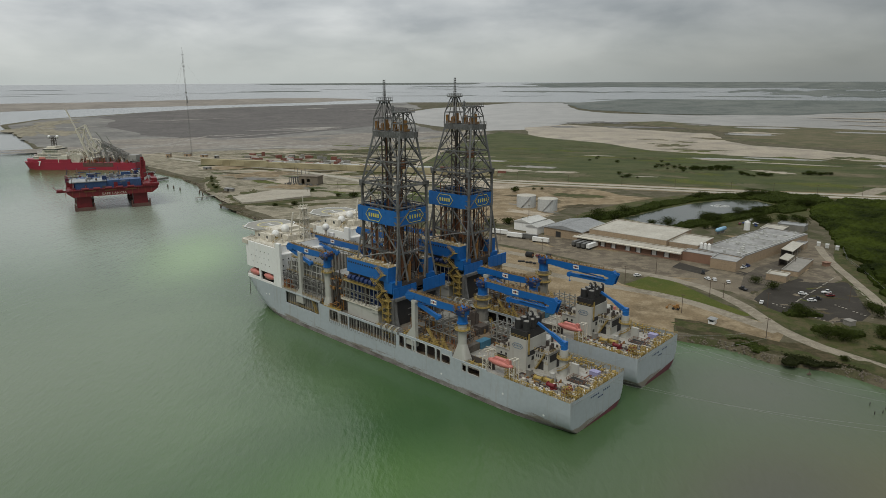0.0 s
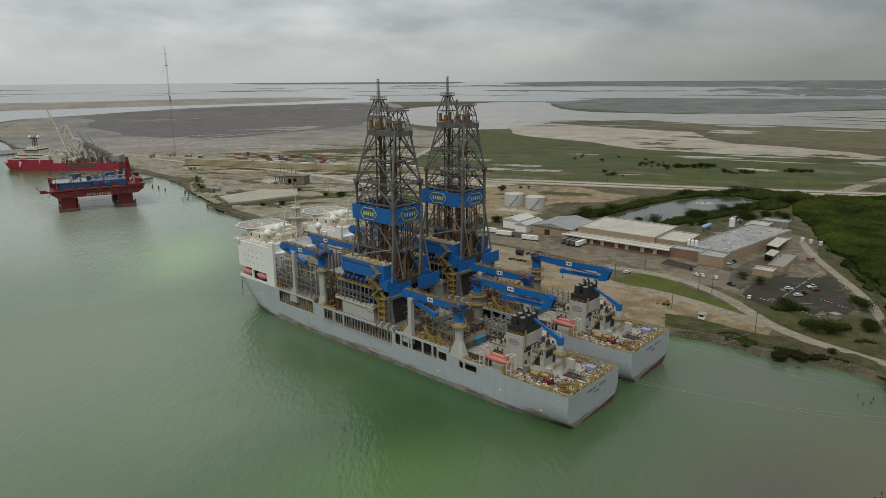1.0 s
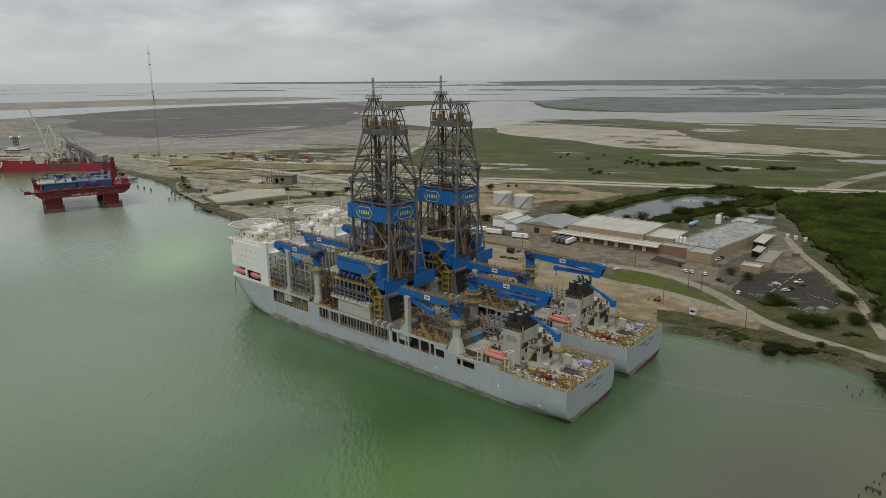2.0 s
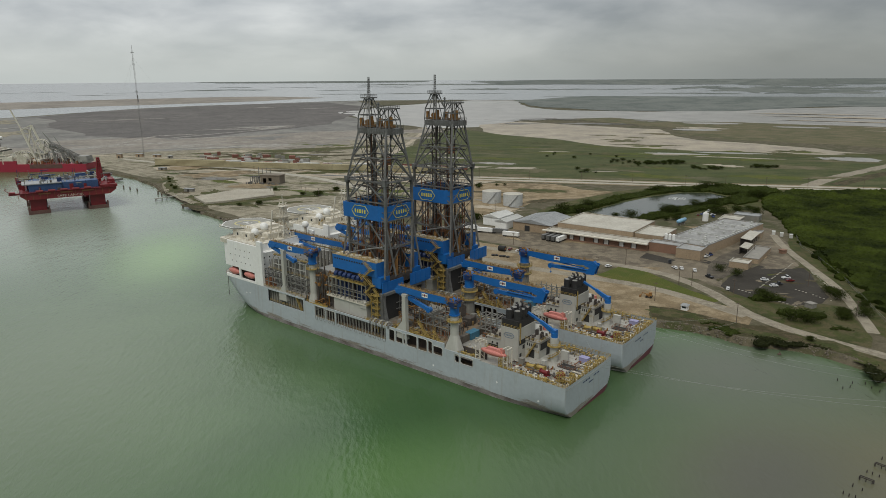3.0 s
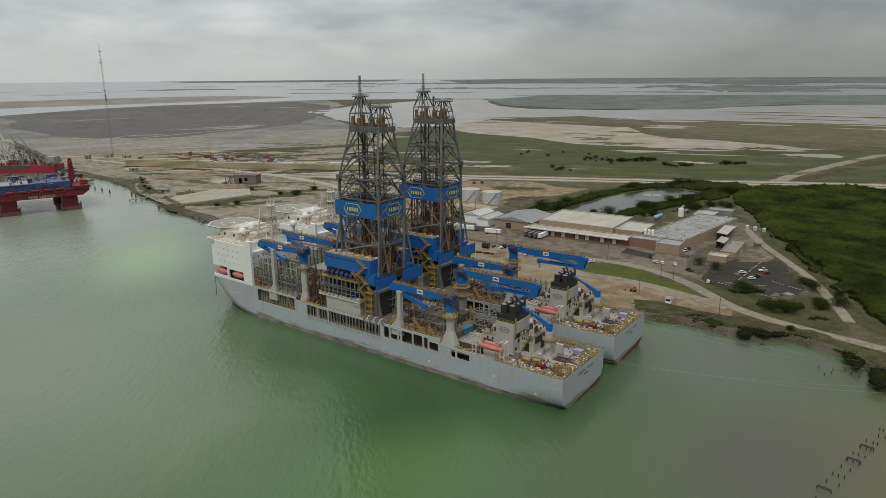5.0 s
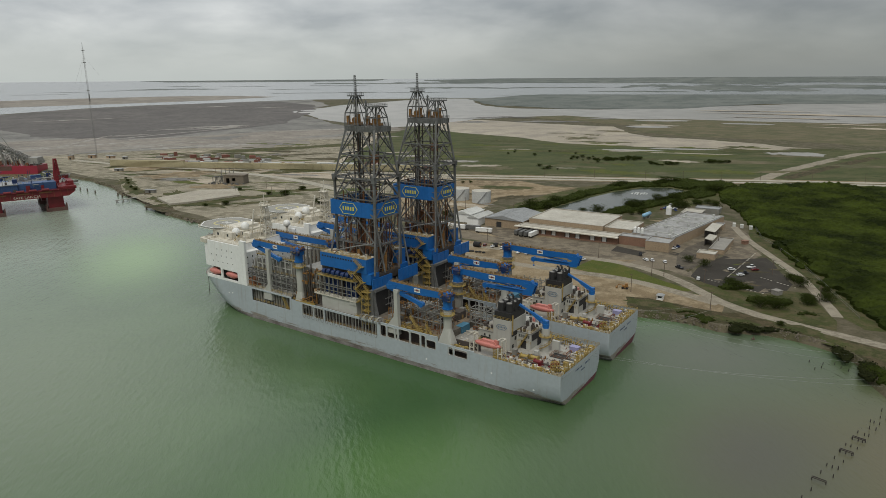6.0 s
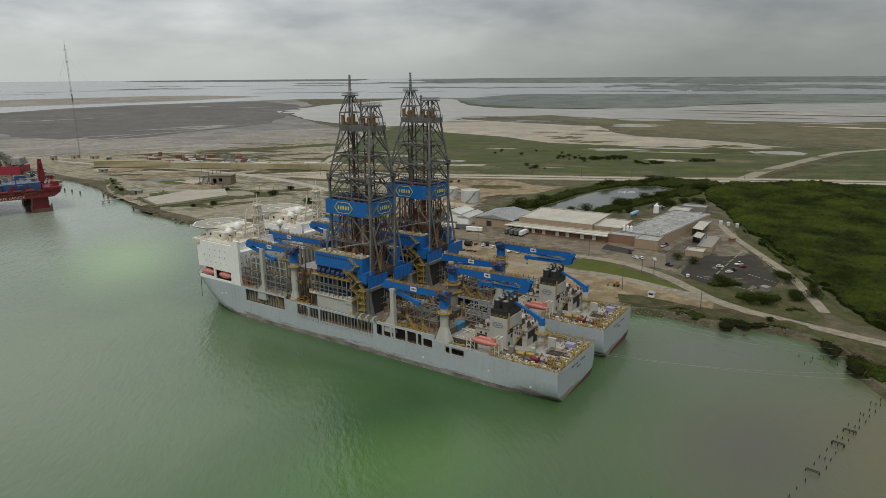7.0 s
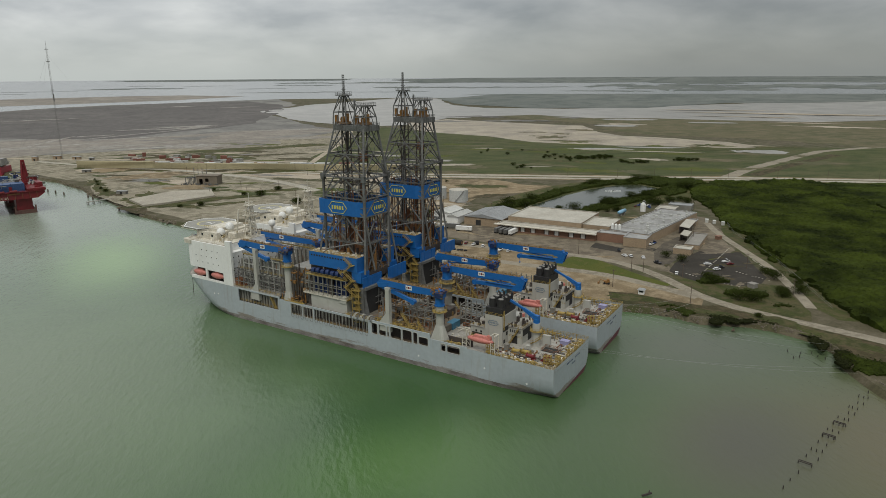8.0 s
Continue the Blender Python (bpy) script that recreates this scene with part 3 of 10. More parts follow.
G_DRIEDMUD = ground("dried_pale_mud", [(0.215, 0.195, 0.168), (0.175, 0.157, 0.135), (0.245, 0.222, 0.19)], scales=(0.004, 0.02, 0.12))
G_SALT = ground("salt_crust", [(0.310, 0.298, 0.273), (0.248, 0.236, 0.211), (0.198, 0.180, 0.155)], scales=(0.02, 0.07, 0.5))

# marsh greyed towards blue: distance haze put into the ground colour
G_FARM = ground("hazed_far_marsh", [(0.116, 0.128, 0.116), (0.142, 0.152, 0.138), (0.094, 0.107, 0.097)], scales=(0.002, 0.01, 0.1))

G_PALEROAD = ground("bleached_highway", [(0.34, 0.32, 0.265), (0.28, 0.26, 0.21), (0.37, 0.345, 0.285)], scales=(0.03, 0.2, 1.5), bump=0.03)
G_SCRUBGREEN = ground("green_scrub", [(0.050, 0.058, 0.014), (0.034, 0.042, 0.010), (0.085, 0.074, 0.032)], scales=(0.03, 0.12, 1.0))

LAND = [(190, 120), (178, 165), (168, 185), (170, 203), (171, 212), (173, 220), (178, 229), (179, 237), (178, 248), (174, 255), (168, 263), (160, 271), (149, 275), (139, 279), (131, 290), (120, 299), (106, 306), (60, 350),
        (-60, 470), (-165, 577), (-204, 619), (-222, 653), (-253, 704), (-281, 744), (-302, 785), (-347, 850), (-452, 949), (-590, 1071), (-773, 1238), (-877, 1380),
        (-1023, 1574), (-1255, 1876), (-1303, 2141), (-1242, 2297), (-1164, 2567), (-1068, 2842), (-912, 3061), (-700, 3183), (-475, 3391), (-211, 3547),
        (353, 3500), (1500, 3200), (3400, 2700), (4200, 1200), (3600, -600), (1500, -900), (500, -200)]
patch("land", LAND, 2.0, G_SCRUB, "low scrubby coastal land with sandy patches", "land", amp=3.5, step=9, skirt=3.2)

# broad country, far to near
patch("mud_flat", [(-880, 1390), (-1000, 1560), (-1230, 1870), (-1275, 2140), (-1215, 2290), (-1140, 2560), (-1045, 2830), (-900, 3040), (-700, 3160), (-470, 3360), (-230, 3500),
                   (-120, 2850), (-235, 2360), (-90, 1800), (5, 1480), (-90, 1330), (-300, 1215), (-430, 1160), (-560, 1110), (-770, 1250)],
      2.5, G_MUD, "dark grey-brown salt flat", "mud flat", amp=22, step=30, seed=3)
patch("damp_flat", [(-1174, 2290), (-1149, 2606), (-998, 2892), (-670, 3217), (-362, 3271), (-178, 2849), (-161, 2173), (-212, 1787), (-331, 1564), (-415, 1403), (-535, 1423), (-694, 1504), (-891, 1770)], 2.9, G_DAMP, "dark damp middle of the salt flat", "mud flat", amp=30, step=30, seed=4)
patch("green_marsh", [(120, 1560), (160, 1506), (191, 1410), (287, 1300), (341, 1147), (463, 1053), (640, 976), (840, 935), (1400, 1000), (2600, 900), (2600, 200), (560, 610), (400, 680),
                      (310, 712), (193, 758), (90, 800), (0, 850), (-60, 950), (-10, 1180), (40, 1400)],
      2.5, G_MARSH, "green coastal marsh with low grass", "marsh", amp=16, step=25, seed=5)
patch("tidal_inlet", [(353, 3440), (560, 3328), (485, 2605), (540, 2370), (799, 2231), (1009, 2259), (1952, 2483), (3000, 2500), (3300, 1700), (1900, 1500), (1133, 1442), (981, 1564), (833, 1700),
                      (692, 1728), (585, 1872), (352, 1921), (190, 1640), (60, 1600), (-60, 1800), (-235, 2350), (-60, 2844)],
      2.9, G_SILT, "shallow silty tidal inlet", "inlet", amp=24, step=35, seed=7)
patch("sand_flat", [(161, 1506), (191, 1410), (287, 1300), (341, 1147), (386, 1102), (463, 1053), (544, 1023), (638, 976), (700, 985), (676, 1019), (672, 1074), (620, 1163), (544, 1232),
                    (526, 1323), (570, 1500), (436, 1631), (299, 1808), (180, 1700)],
      3.2, G_FLAT, "pale wet tidal sand flat", "sand flat", amp=14, step=20, seed=9)
patch("dry_marsh", [(585, 1925), (692, 1728), (833, 1700), (981, 1564), (1133, 1442), (1900, 1480), (2600, 1300), (2500, 930), (1300, 1010), (840, 940), (811, 1000), (730, 1130), (607, 1235),
                    (564, 1416), (657, 1480), (570, 1605), (446, 1901)],
      3.5, G_DRYMARSH, "olive and straw-coloured marsh", "marsh", amp=18, step=22, seed=11)
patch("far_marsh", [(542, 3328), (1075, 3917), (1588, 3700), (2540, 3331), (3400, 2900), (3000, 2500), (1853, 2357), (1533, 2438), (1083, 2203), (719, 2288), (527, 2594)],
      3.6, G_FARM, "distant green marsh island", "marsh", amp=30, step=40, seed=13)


def isle(x, y, rx, ry, turn, lift, material, label, name, seed, amp=0.25, base=2.0):
    """A long low island or pool, an uneven oval."""
    c, s = math.cos(radians(turn)), math.sin(radians(turn))
    out = []
    for i in range(40):
        a = 2 * math.pi * i / 40
        k = 1 + amp * noise.noise(Vector((2.2 * math.cos(a), 2.2 * math.sin(a), seed))) + 0.6 * amp * noise.noise(Vector((6 * math.cos(a), 6 * math.sin(a), seed + 9)))
        px, py = rx * k * math.cos(a), ry * k * math.sin(a)
        out.append((x + c * px - s * py, y + s * px + c * py))
    return patch(name, out, lift, material, label, name.replace("_", " "), cell=170, base=base)


# low islands and bars out to the horizon: bearing (degrees to the left of straight ahead), distance, length, depth
BARS = [(31.0, 9800, 330, 300), (30.2, 7006, 312, 120), (32.8, 6282, 197, 90), (26.3, 7206, 180, 90), (22.8, 5710, 189, 80), (20.3, 6449, 245, 90), (13.9, 7200, 510, 330), (13.0, 9000, 210, 260), (8.4, 8398, 293, 200),
        (0.9, 8238, 350, 330), (4.6, 6472, 219, 120), (1.8, 4948, 371, 150), (-4.7, 10200, 1500, 900), (-15.9, 10200, 2000, 900), (-27.1, 10000, 1500, 800), (-9.8, 6343, 754, 480), (-17.3, 6245, 418, 240),
        (-27.5, 6463, 620, 1300), (-30.7, 8044, 520, 1300), (-14.3, 4121, 190, 90), (-6.1, 4867, 275, 90), (-23.4, 4876, 310, 190), (-36, 6000, 1200, 1100), (-44, 6500, 1600, 1400), (37, 7000, 300, 120)]
rb = random.Random(8)
for k, (deg, dist, length, depth) in enumerate(BARS):
    a = radians(90 + deg)
    n = 3 if length < 600 else 5
    for j in range(n):
        d2 = dist + depth * rb.uniform(-0.6, 0.6)
        a2 = a + (j - (n - 1) / 2) * length * rb.uniform(0.5, 0.62) * 3 / n / dist
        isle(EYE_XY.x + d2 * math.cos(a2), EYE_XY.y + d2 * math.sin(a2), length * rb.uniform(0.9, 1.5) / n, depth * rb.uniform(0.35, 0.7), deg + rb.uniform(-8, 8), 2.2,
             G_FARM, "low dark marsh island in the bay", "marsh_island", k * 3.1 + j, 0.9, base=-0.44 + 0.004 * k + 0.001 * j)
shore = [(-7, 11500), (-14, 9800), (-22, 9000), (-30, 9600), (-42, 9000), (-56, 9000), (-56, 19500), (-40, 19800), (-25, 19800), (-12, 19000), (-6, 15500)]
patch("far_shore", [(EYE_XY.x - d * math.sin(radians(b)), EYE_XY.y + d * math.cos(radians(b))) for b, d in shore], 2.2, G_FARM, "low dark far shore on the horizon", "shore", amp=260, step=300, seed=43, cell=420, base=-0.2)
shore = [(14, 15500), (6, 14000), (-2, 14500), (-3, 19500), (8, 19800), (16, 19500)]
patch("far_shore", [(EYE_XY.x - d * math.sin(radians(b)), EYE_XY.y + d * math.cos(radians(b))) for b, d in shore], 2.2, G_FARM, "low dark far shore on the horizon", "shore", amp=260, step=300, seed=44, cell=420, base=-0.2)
# lighter mud than its own, so that the bar looks hazed
patch("long_bar", [(-2780, 3520), (-2420, 3640), (-2030, 3860), (-1640, 4220), (-1190, 4520), (-900, 4550), (-480, 4190), (-740, 3720), (-1110, 3360), (-1450, 3120), (-1710, 2860), (-1830, 2680), (-1900, 2400), (-2600, 2500)],
      2.2, G_DRIEDMUD, "long low grey-brown mud bar, paled to stand in for haze", "mud bar", amp=60, step=60, seed=41, base=-0.46)

# paler dried mud and green flats nearer the shore
for x, y, rx, ry, turn in ((-470, 1330, 250, 120, 30), (-250, 1330, 210, 110, 12), (-130, 1480, 170, 60, 15)):
    isle(x, y, rx, ry, turn, 3.2 + abs(x) * 0.0003, G_DRIEDMUD, "paler dried mud of the salt flat", "dried_mud", x * 0.05, 0.9)
for x, y, rx, ry, turn in ((-195, 1150, 75, 26, 15), (-70, 1190, 60, 22, 20), (-330, 1120, 40, 9, 20)):
    isle(x, y, rx, ry, turn, 3.9 + abs(x) * 0.0004, G_SCRUBGREEN, "green salt grass on the flat", "salt_grass", x * 0.05, 0.9)
for x, y, rx, ry, turn in ((-300, 818, 9, 34, 20), (-278, 765, 8, 26, 22), (-160, 735, 22, 7, 10), (-120, 695, 30, 8, 15), (-170, 650, 26, 9, -30), (-92, 722, 26, 10, 10), (-210, 662, 20, 7, -40)):
    isle(x, y, rx, ry, turn, 2.8 + abs(x) * 0.0012, G_SCRUBGREEN, "rough green weeds on bare ground", "weeds", x * 0.05, 0.9)

# pools and salt pans
for x, y, rx, ry, turn in ((625, 925, 42, 30, -30), (412, 1018, 48, 13, -25), (500, 1020, 60, 9, -25), (640, 1470, 50, 25, -20), (760, 1660, 70, 30, -25), (300, 1890, 90, 30, -20), (900, 1500, 60, 20, -30)):
    isle(x, y, rx, ry, turn, 4.0, G_SILT, "shallow pool in the marsh", "marsh_pool", x * 0.1)
for x, y, rx, ry, turn in ((-330, 1220, 70, 14, 20), (-110, 1560, 90, 16, 12), (-520, 1290, 120, 10, 24), (-420, 1420, 90, 8, 24), (-260, 1240, 45, 30, 15), (-1000, 1750, 90, 12, 40),
                           (-330, 2700, 60, 25, 20), (-419, 1523, 200, 5, 53), (-545, 1368, 140, 5, 87), (-362, 1274, 76, 5, 47), (-350, 1715, 70, 26, 20), (110, 940, 34, 12, -20), (60, 1010, 30, 10, -20)):
    isle(x, y, rx, ry, turn, 3.45 + abs(x) * 0.0004 + abs(y) * 0.0001, G_SALT, "white salt pan on the flat", "salt_pan", x * 0.07, 0.6)

# sandy industrial ground on the west side
patch("gravel_ground", [(-340, 855), (-450, 960), (-600, 1090), (-560, 1110), (-430, 1160), (-300, 1215), (-90, 1330), (5, 1480), (30, 1630), (48, 1630), (0, 1200), (-60, 950), (0, 850), (54, 826),
                        (-76, 855), (-120, 767), (-200, 770)], 2.25, G_RUBBLE, "grey-brown gravelly industrial ground", "gravel", amp=7, step=14, seed=15)
patch("dirt_lot", [(-345, 921), (-360, 945), (-348, 990), (-235, 940), (-133, 870), (40, 800), (90, 770), (54, 745), (-60, 800), (-130, 838), (-235, 893)], 2.4, G_SAND,
      "tan dirt lot with wheel tracks", "dirt", amp=4, step=10, seed=17)
patch("bare_ground", [(-225, 660), (-270, 730), (-310, 820), (-330, 880), (-230, 880), (-140, 830), (-60, 780), (40, 735), (48, 700), (30, 600), (-60, 560), (-165, 585)], 2.3, G_RUBBLE,
      "bare gravelly ground with weeds", "gravel", amp=6, step=12, seed=19)
patch("sand_yard", [(30, 740), (101, 764), (155, 743), (177, 705), (218, 681), (193, 655), (142, 650), (106, 632), (84, 590), (42, 560), (0, 560), (-20, 640)], 2.45, G_DIRT,
      "bare sandy yard round the tanks", "sand", amp=5, step=10, seed=21)
for k, (x, y, rx, ry, turn) in enumerate(((-262, 742, 22, 7, -55), (-238, 820, 50, 8, -20), (-215, 640, 26, 9, -50), (-120, 905, 60, 12, -18), (-70, 1000, 40, 10, -15), (-250, 1080, 70, 8, 10), (-290, 880, 30, 6, -20),
                                          (-172, 672, 34, 8, 15), (-150, 1060, 60, 12, 5), (70, 700, 18, 6, -20), (120, 640, 24, 8, 20), (-20, 900, 30, 9, -20))):
    isle(x, y, rx, ry, turn, 2.7 + 0.006 * k, G_BANK, "patch of rough grass and weeds", "weed_patch", k * 1.7, 0.6)

# scattered scrub, sand and bare patches over the western ground
rp = random.Random(90)
for k in range(90):
    f, g = rp.random(), rp.random()
    x = -330 + 420 * f
    y = 640 - 0.75 * (x + 60) + 30 + 520 * g ** 1.3
    if y < 600 + max(0, -x - 150) * 1.35 or y > 1350:
        continue
    r = rp.uniform(5, 26) * (1 + (y - 600) / 900)
    m_, lab, nm = ((G_BANK, "patch of rough grass and weeds", "weed_patch"), (G_SAND, "pale patch of bare sand", "sand_patch"), (G_MARSH, "patch of low green scrub", "scrub_patch"),
                   (G_MUD, "dark damp patch of ground", "damp_patch"), (G_GRASS, "patch of green grass", "grass_patch"))[(0, 4, 1, 2, 4, 3, 1)[k % 7]]
    isle(x, y, r, r * rp.uniform(0.16, 0.4), rp.uniform(-40, 5), 2.5 + 0.03 * k, m_, lab, nm, k * 0.9, 0.7)

# works area by the quay
patch("quay_dirt", [(104, 302), (60, 350), (-60, 470), (-150, 565), (-60, 560), (22, 490), (56, 462), (89, 430), (101, 388), (124, 360), (142, 336), (155, 322), (159, 306), (151, 295), (145, 300), (133, 311), (123, 322), (113, 326), (108, 316)],
      2.45, G_DIRT, "packed sandy quay apron", "quay", amp=2.5, step=7, seed=23)
patch("works_yard", [(20, 500), (60, 465), (89, 435), (117, 402), (141, 388), (160, 372), (166, 352), (182, 392), (210, 405), (232, 420), (262, 448), (275, 500), (262, 530), (215, 500), (150, 470), (90, 505), (40, 540)],
      2.5, G_YARD, "dusty concrete yard round the warehouses", "yard", amp=1.5, step=8, seed=25)
patch("grass_plot", [(101, 387), (124, 407), (134, 390), (145, 352), (154, 332), (150, 330), (134, 342), (119, 362)], 2.62, G_GRASS, "green mown grass plot", "grass", amp=0.6, step=5, seed=27)
patch("car_park", [(166, 358), (179, 375), (193, 386), (211, 399), (228, 389), (236, 392), (226, 361), (217, 333), (206, 323), (190, 321), (182, 329), (173, 330), (167, 345)], 2.6, G_ASPHALT,
      "cracked dark asphalt car park", "car park", amp=1.2, step=5, seed=29)
patch("tarmac_yard", [(178, 402), (199, 425), (218, 440), (226, 424), (222, 412), (211, 401), (193, 388), (179, 377), (170, 368), (166, 376)], 2.59, G_TAR, "worn dark tarmac beside the plant", "tarmac", amp=1.5, step=5, seed=26)
patch("concrete_slab", [(211, 400), (229, 421), (245, 426), (236, 395), (228, 389), (215, 391)], 2.61, G_YARD, "cracked pale concrete slab by the car park", "slab", amp=1.2, step=5, seed=28)
patch("verge", [(162, 350), (168, 345), (173, 329), (182, 328), (190, 320), (206, 322), (214, 317), (205, 291), (199, 274), (190, 262), (180, 275), (168, 292), (162, 302), (160, 320)], 2.56, G_VERGE, "rough grass verge with shrubs", "grass",
      amp=1.5, step=5, seed=31)
patch("bank", [(107, 309), (121, 301), (132, 291), (140, 281), (149, 277), (160, 273), (169, 265), (175, 257), (180, 248), (181, 236), (179, 229), (174, 220), (172, 203), (195, 190), (222, 190), (206, 231), (194, 249), (181, 264), (171, 279), (163, 294), (151, 295), (144, 301), (133, 312), (123, 323), (112, 327)],
      2.5, G_BANK, "weedy earth bank with rubble along the water", "bank", amp=2, step=5, seed=33)
patch("path_verge", [(238, 394), (248, 424), (262, 455), (282, 486), (300, 530), (312, 524), (292, 472), (282, 425), (266, 366), (249, 319), (237, 283), (230, 250), (205, 262), (206, 286), (216, 315), (229, 360)], 2.58, G_VERGE,
      "weedy ground beside the mangroves", "verge", amp=1.5, step=6, seed=37)
patch("wet_ground", [(100, 575), (120, 560), (190, 545), (240, 548), (290, 575), (330, 590), (400, 600), (520, 590), (560, 605), (500, 645), (420, 676), (330, 708), (280, 718), (215, 690), (160, 650), (120, 610)], 2.52, G_SCRUBGREEN,
      "green boggy ground round the pond", "bog", amp=5, step=9, seed=39)
patch("asphalt_pad", [(141, 424), (150, 436), (163, 416), (154, 408)], 2.66, G_ASPHALT, "patch of dark asphalt before the warehouse", "asphalt", amp=0.6, step=4)
strip("works_road", [(10, 484), (22, 474), (56, 450), (89, 424), (117, 411), (136, 404), (148, 384), (156, 363), (157.5, 343), (156, 325), (156.5, 312), (160, 299), (166, 288), (173, 278), (181, 268), (190, 256), (203, 238), (216, 217), (236, 185), (262, 130)], 7.5, 2.72, G_ROAD,
      "pale worn concrete works road", "road", amp=0.15)
strip("quay_road", [(-40, 500), (40, 425), (85, 387), (103, 376), (124, 362), (138, 341), (148, 323), (156, 308)], 8.0, 2.68, G_ROAD, "pale dusty quay road", "road", amp=0.2, seed=4)
strip("concrete_path", [(266, 480), (255, 452), (250, 432), (244, 403), (236, 367), (228, 338), (214, 303), (204, 280)], 5.5, 2.74, G_ROAD, "broken concrete service road beside the mangroves", "road", amp=0.3, seed=6)
HIGHWAY = [(-330, 1000), (-194, 926), (-76, 865), (76, 797), (193, 760), (303, 722), (426, 688), (579, 633), (800, 560), (1400, 380), (2400, 80)]
strip("road_shoulder", HIGHWAY, 38, 2.95, G_DIRT, "sandy shoulder of the causeway road", "shoulder", amp=0.15, seed=3)
strip("highway", [(x - 3, y - 8) for x, y in HIGHWAY], 10, 3.1, G_PALEROAD, "pale straight causeway road", "road", amp=0.05)
strip("highway", [(x + 3, y + 8) for x, y in HIGHWAY], 10, 3.12, G_PALEROAD, "pale straight causeway road", "road", amp=0.05, seed=5)
strip("median", [(x, y) for x, y in HIGHWAY], 4, 3.14, G_SCRUBGREEN, "weedy strip between the carriageways", "verge", amp=0.3, seed=7)
strip("side_road", [(426, 700), (500, 762), (619, 843), (717, 908), (827, 935), (1000, 960), (1500, 1010)], 16, 3.1, G_ROAD, "pale dirt side road", "road", amp=0.3, seed=8)
strip("dirt_strip", [(462, 706), (570, 779), (709, 863)], 16, 3.15, G_BANK, "freshly dug dark earth strip", "earth", amp=0.3, seed=8)
strip("dirt_track", [(-60, 930), (-14, 1176), (25, 1450), (40, 1640)], 9, 3.0, G_SAND, "pale dirt track over the flat", "track", amp=0.4, seed=2)
strip("dirt_track", [(-600, 1150), (-430, 1080), (-250, 1030), (-60, 960)], 8, 2.9, G_SAND, "pale dirt track over the flat", "track", amp=0.4, seed=12)
M_POND = mat("pond_water", (0.040, 0.050, 0.036), (0.055, 0.062, 0.045), rough=0.12, s1=0.02, s2=0.5, bump=0.02, grain=0.05)
patch("pond", [(148, 582), (195, 624), (238, 656), (276, 675), (300, 669), (310, 647), (276, 616), (234, 592), (207, 574), (192, 556), (172, 552)], 2.75, M_POND, "still grey-green pond among mangroves", "pond", amp=3, step=8, seed=35)

# pale crusts, damp and green stretches of the western flat; marsh islets on the sand
for x, y, rx, ry, turn in ((-590, 1224, 46, 8, 40), (-534, 1265, 50, 7, 40), (-502, 1495, 44, 9, 25), (-454, 1643, 50, 9, 25), (-347, 1656, 72, 20, 15), (-419, 1240, 31, 26, 19), (-397, 1272, 40, 9, 17), (-562, 2829, 40, 30, 11), (-812, 2071, 112, 14, 35)):
    isle(x, y, rx, ry, turn, 3.65 + abs(x) * 0.0005, G_SALT, "white salt crust on the flat", "salt_pan", x * 0.05, 0.8)
for x, y, rx, ry, turn in ((-1060, 1690, 46, 190, 30), (-923, 1593, 40, 90, 38), (-1150, 1960, 40, 150, 20)):
    isle(x, y, rx, ry, turn, 3.3, G_RUBBLE, "paler sandy stretch of the flat", "sand_patch", x * 0.03, 0.9)
for x, y, rx, ry, turn in ((-364, 1020, 46, 12, 19), (-219, 1070, 60, 26, 11), (-243, 1017, 30, 10, 13), (-176, 1030, 40, 20, 10), (-184, 662, 36, 8, 15), (-268, 745, 8, 16, 30), (-230, 690, 7, 22, 30), (-137, 655, 24, 7, 12), (-299, 921, 36, 7, 18), (-354, 965, 20, 9, 20)):
    isle(x, y, rx, ry, turn, 4.0 + abs(x) * 0.0007, G_SCRUBGREEN, "strip of green scrub on the flat", "scrub_patch", x * 0.11, 0.9)
for x, y, rx, ry, turn in ((284, 1724, 46, 26, -9), (390, 1897, 66, 30, -12), (433, 1697, 62, 26, -14), (441, 1846, 30, 14, -14), (510, 1673, 40, 18, -17), (399, 1236, 28, 26, -18), (447, 1301, 16, 14, -19), (402, 1351, 30, 9, -17), (515, 1386, 24, 12, -20), (641, 1769, 36, 30, -20), (380, 1270, 14, 8, -20), (556, 1345, 60, 14, -23)):
    isle(x, y, rx, ry, turn, 4.3 + x * 0.0003, G_DRYMARSH if y < 1500 else G_MUD, "low marsh islet on the sand flat", "marsh_islet", x * 0.07, 1.0)
for x, y, rx, ry, turn in ((403, 1010, 46, 10, -22), (480, 960, 60, 5, -27), (423, 873, 18, 9, -26), (408, 890, 12, 6, -25), (231, 1074, 24, 5, -12), (666, 1510, 56, 26, -24), (238, 840, 18, 3, -16), (132, 884, 30, 10, -9), (73, 902, 24, 11, -5)):
    isle(x, y, rx, ry, turn, 4.5 + x * 0.0003, G_FLAT, "pale bare pan in the marsh", "salt_pan", x * 0.09, 0.7)
rp = random.Random(14)
for k in range(60):
    x, y = rp.uniform(60, 700), rp.uniform(760, 1250)
    if not (y > 800 - 0.33 * (x - 90) and y < 1300 - 0.75 * (x - 287)):
        continue
    isle(x, y, rp.uniform(14, 55), rp.uniform(5, 14), rp.uniform(-30, -5), 4.6 + 0.01 * k, (G_SCRUBGREEN, G_DRYMARSH, G_GRASS)[k % 3], ("stretch of brighter green marsh grass", "stretch of straw-coloured marsh grass", "stretch of green marsh grass")[k % 3], "marsh_grass", k * 1.3, 1.0)
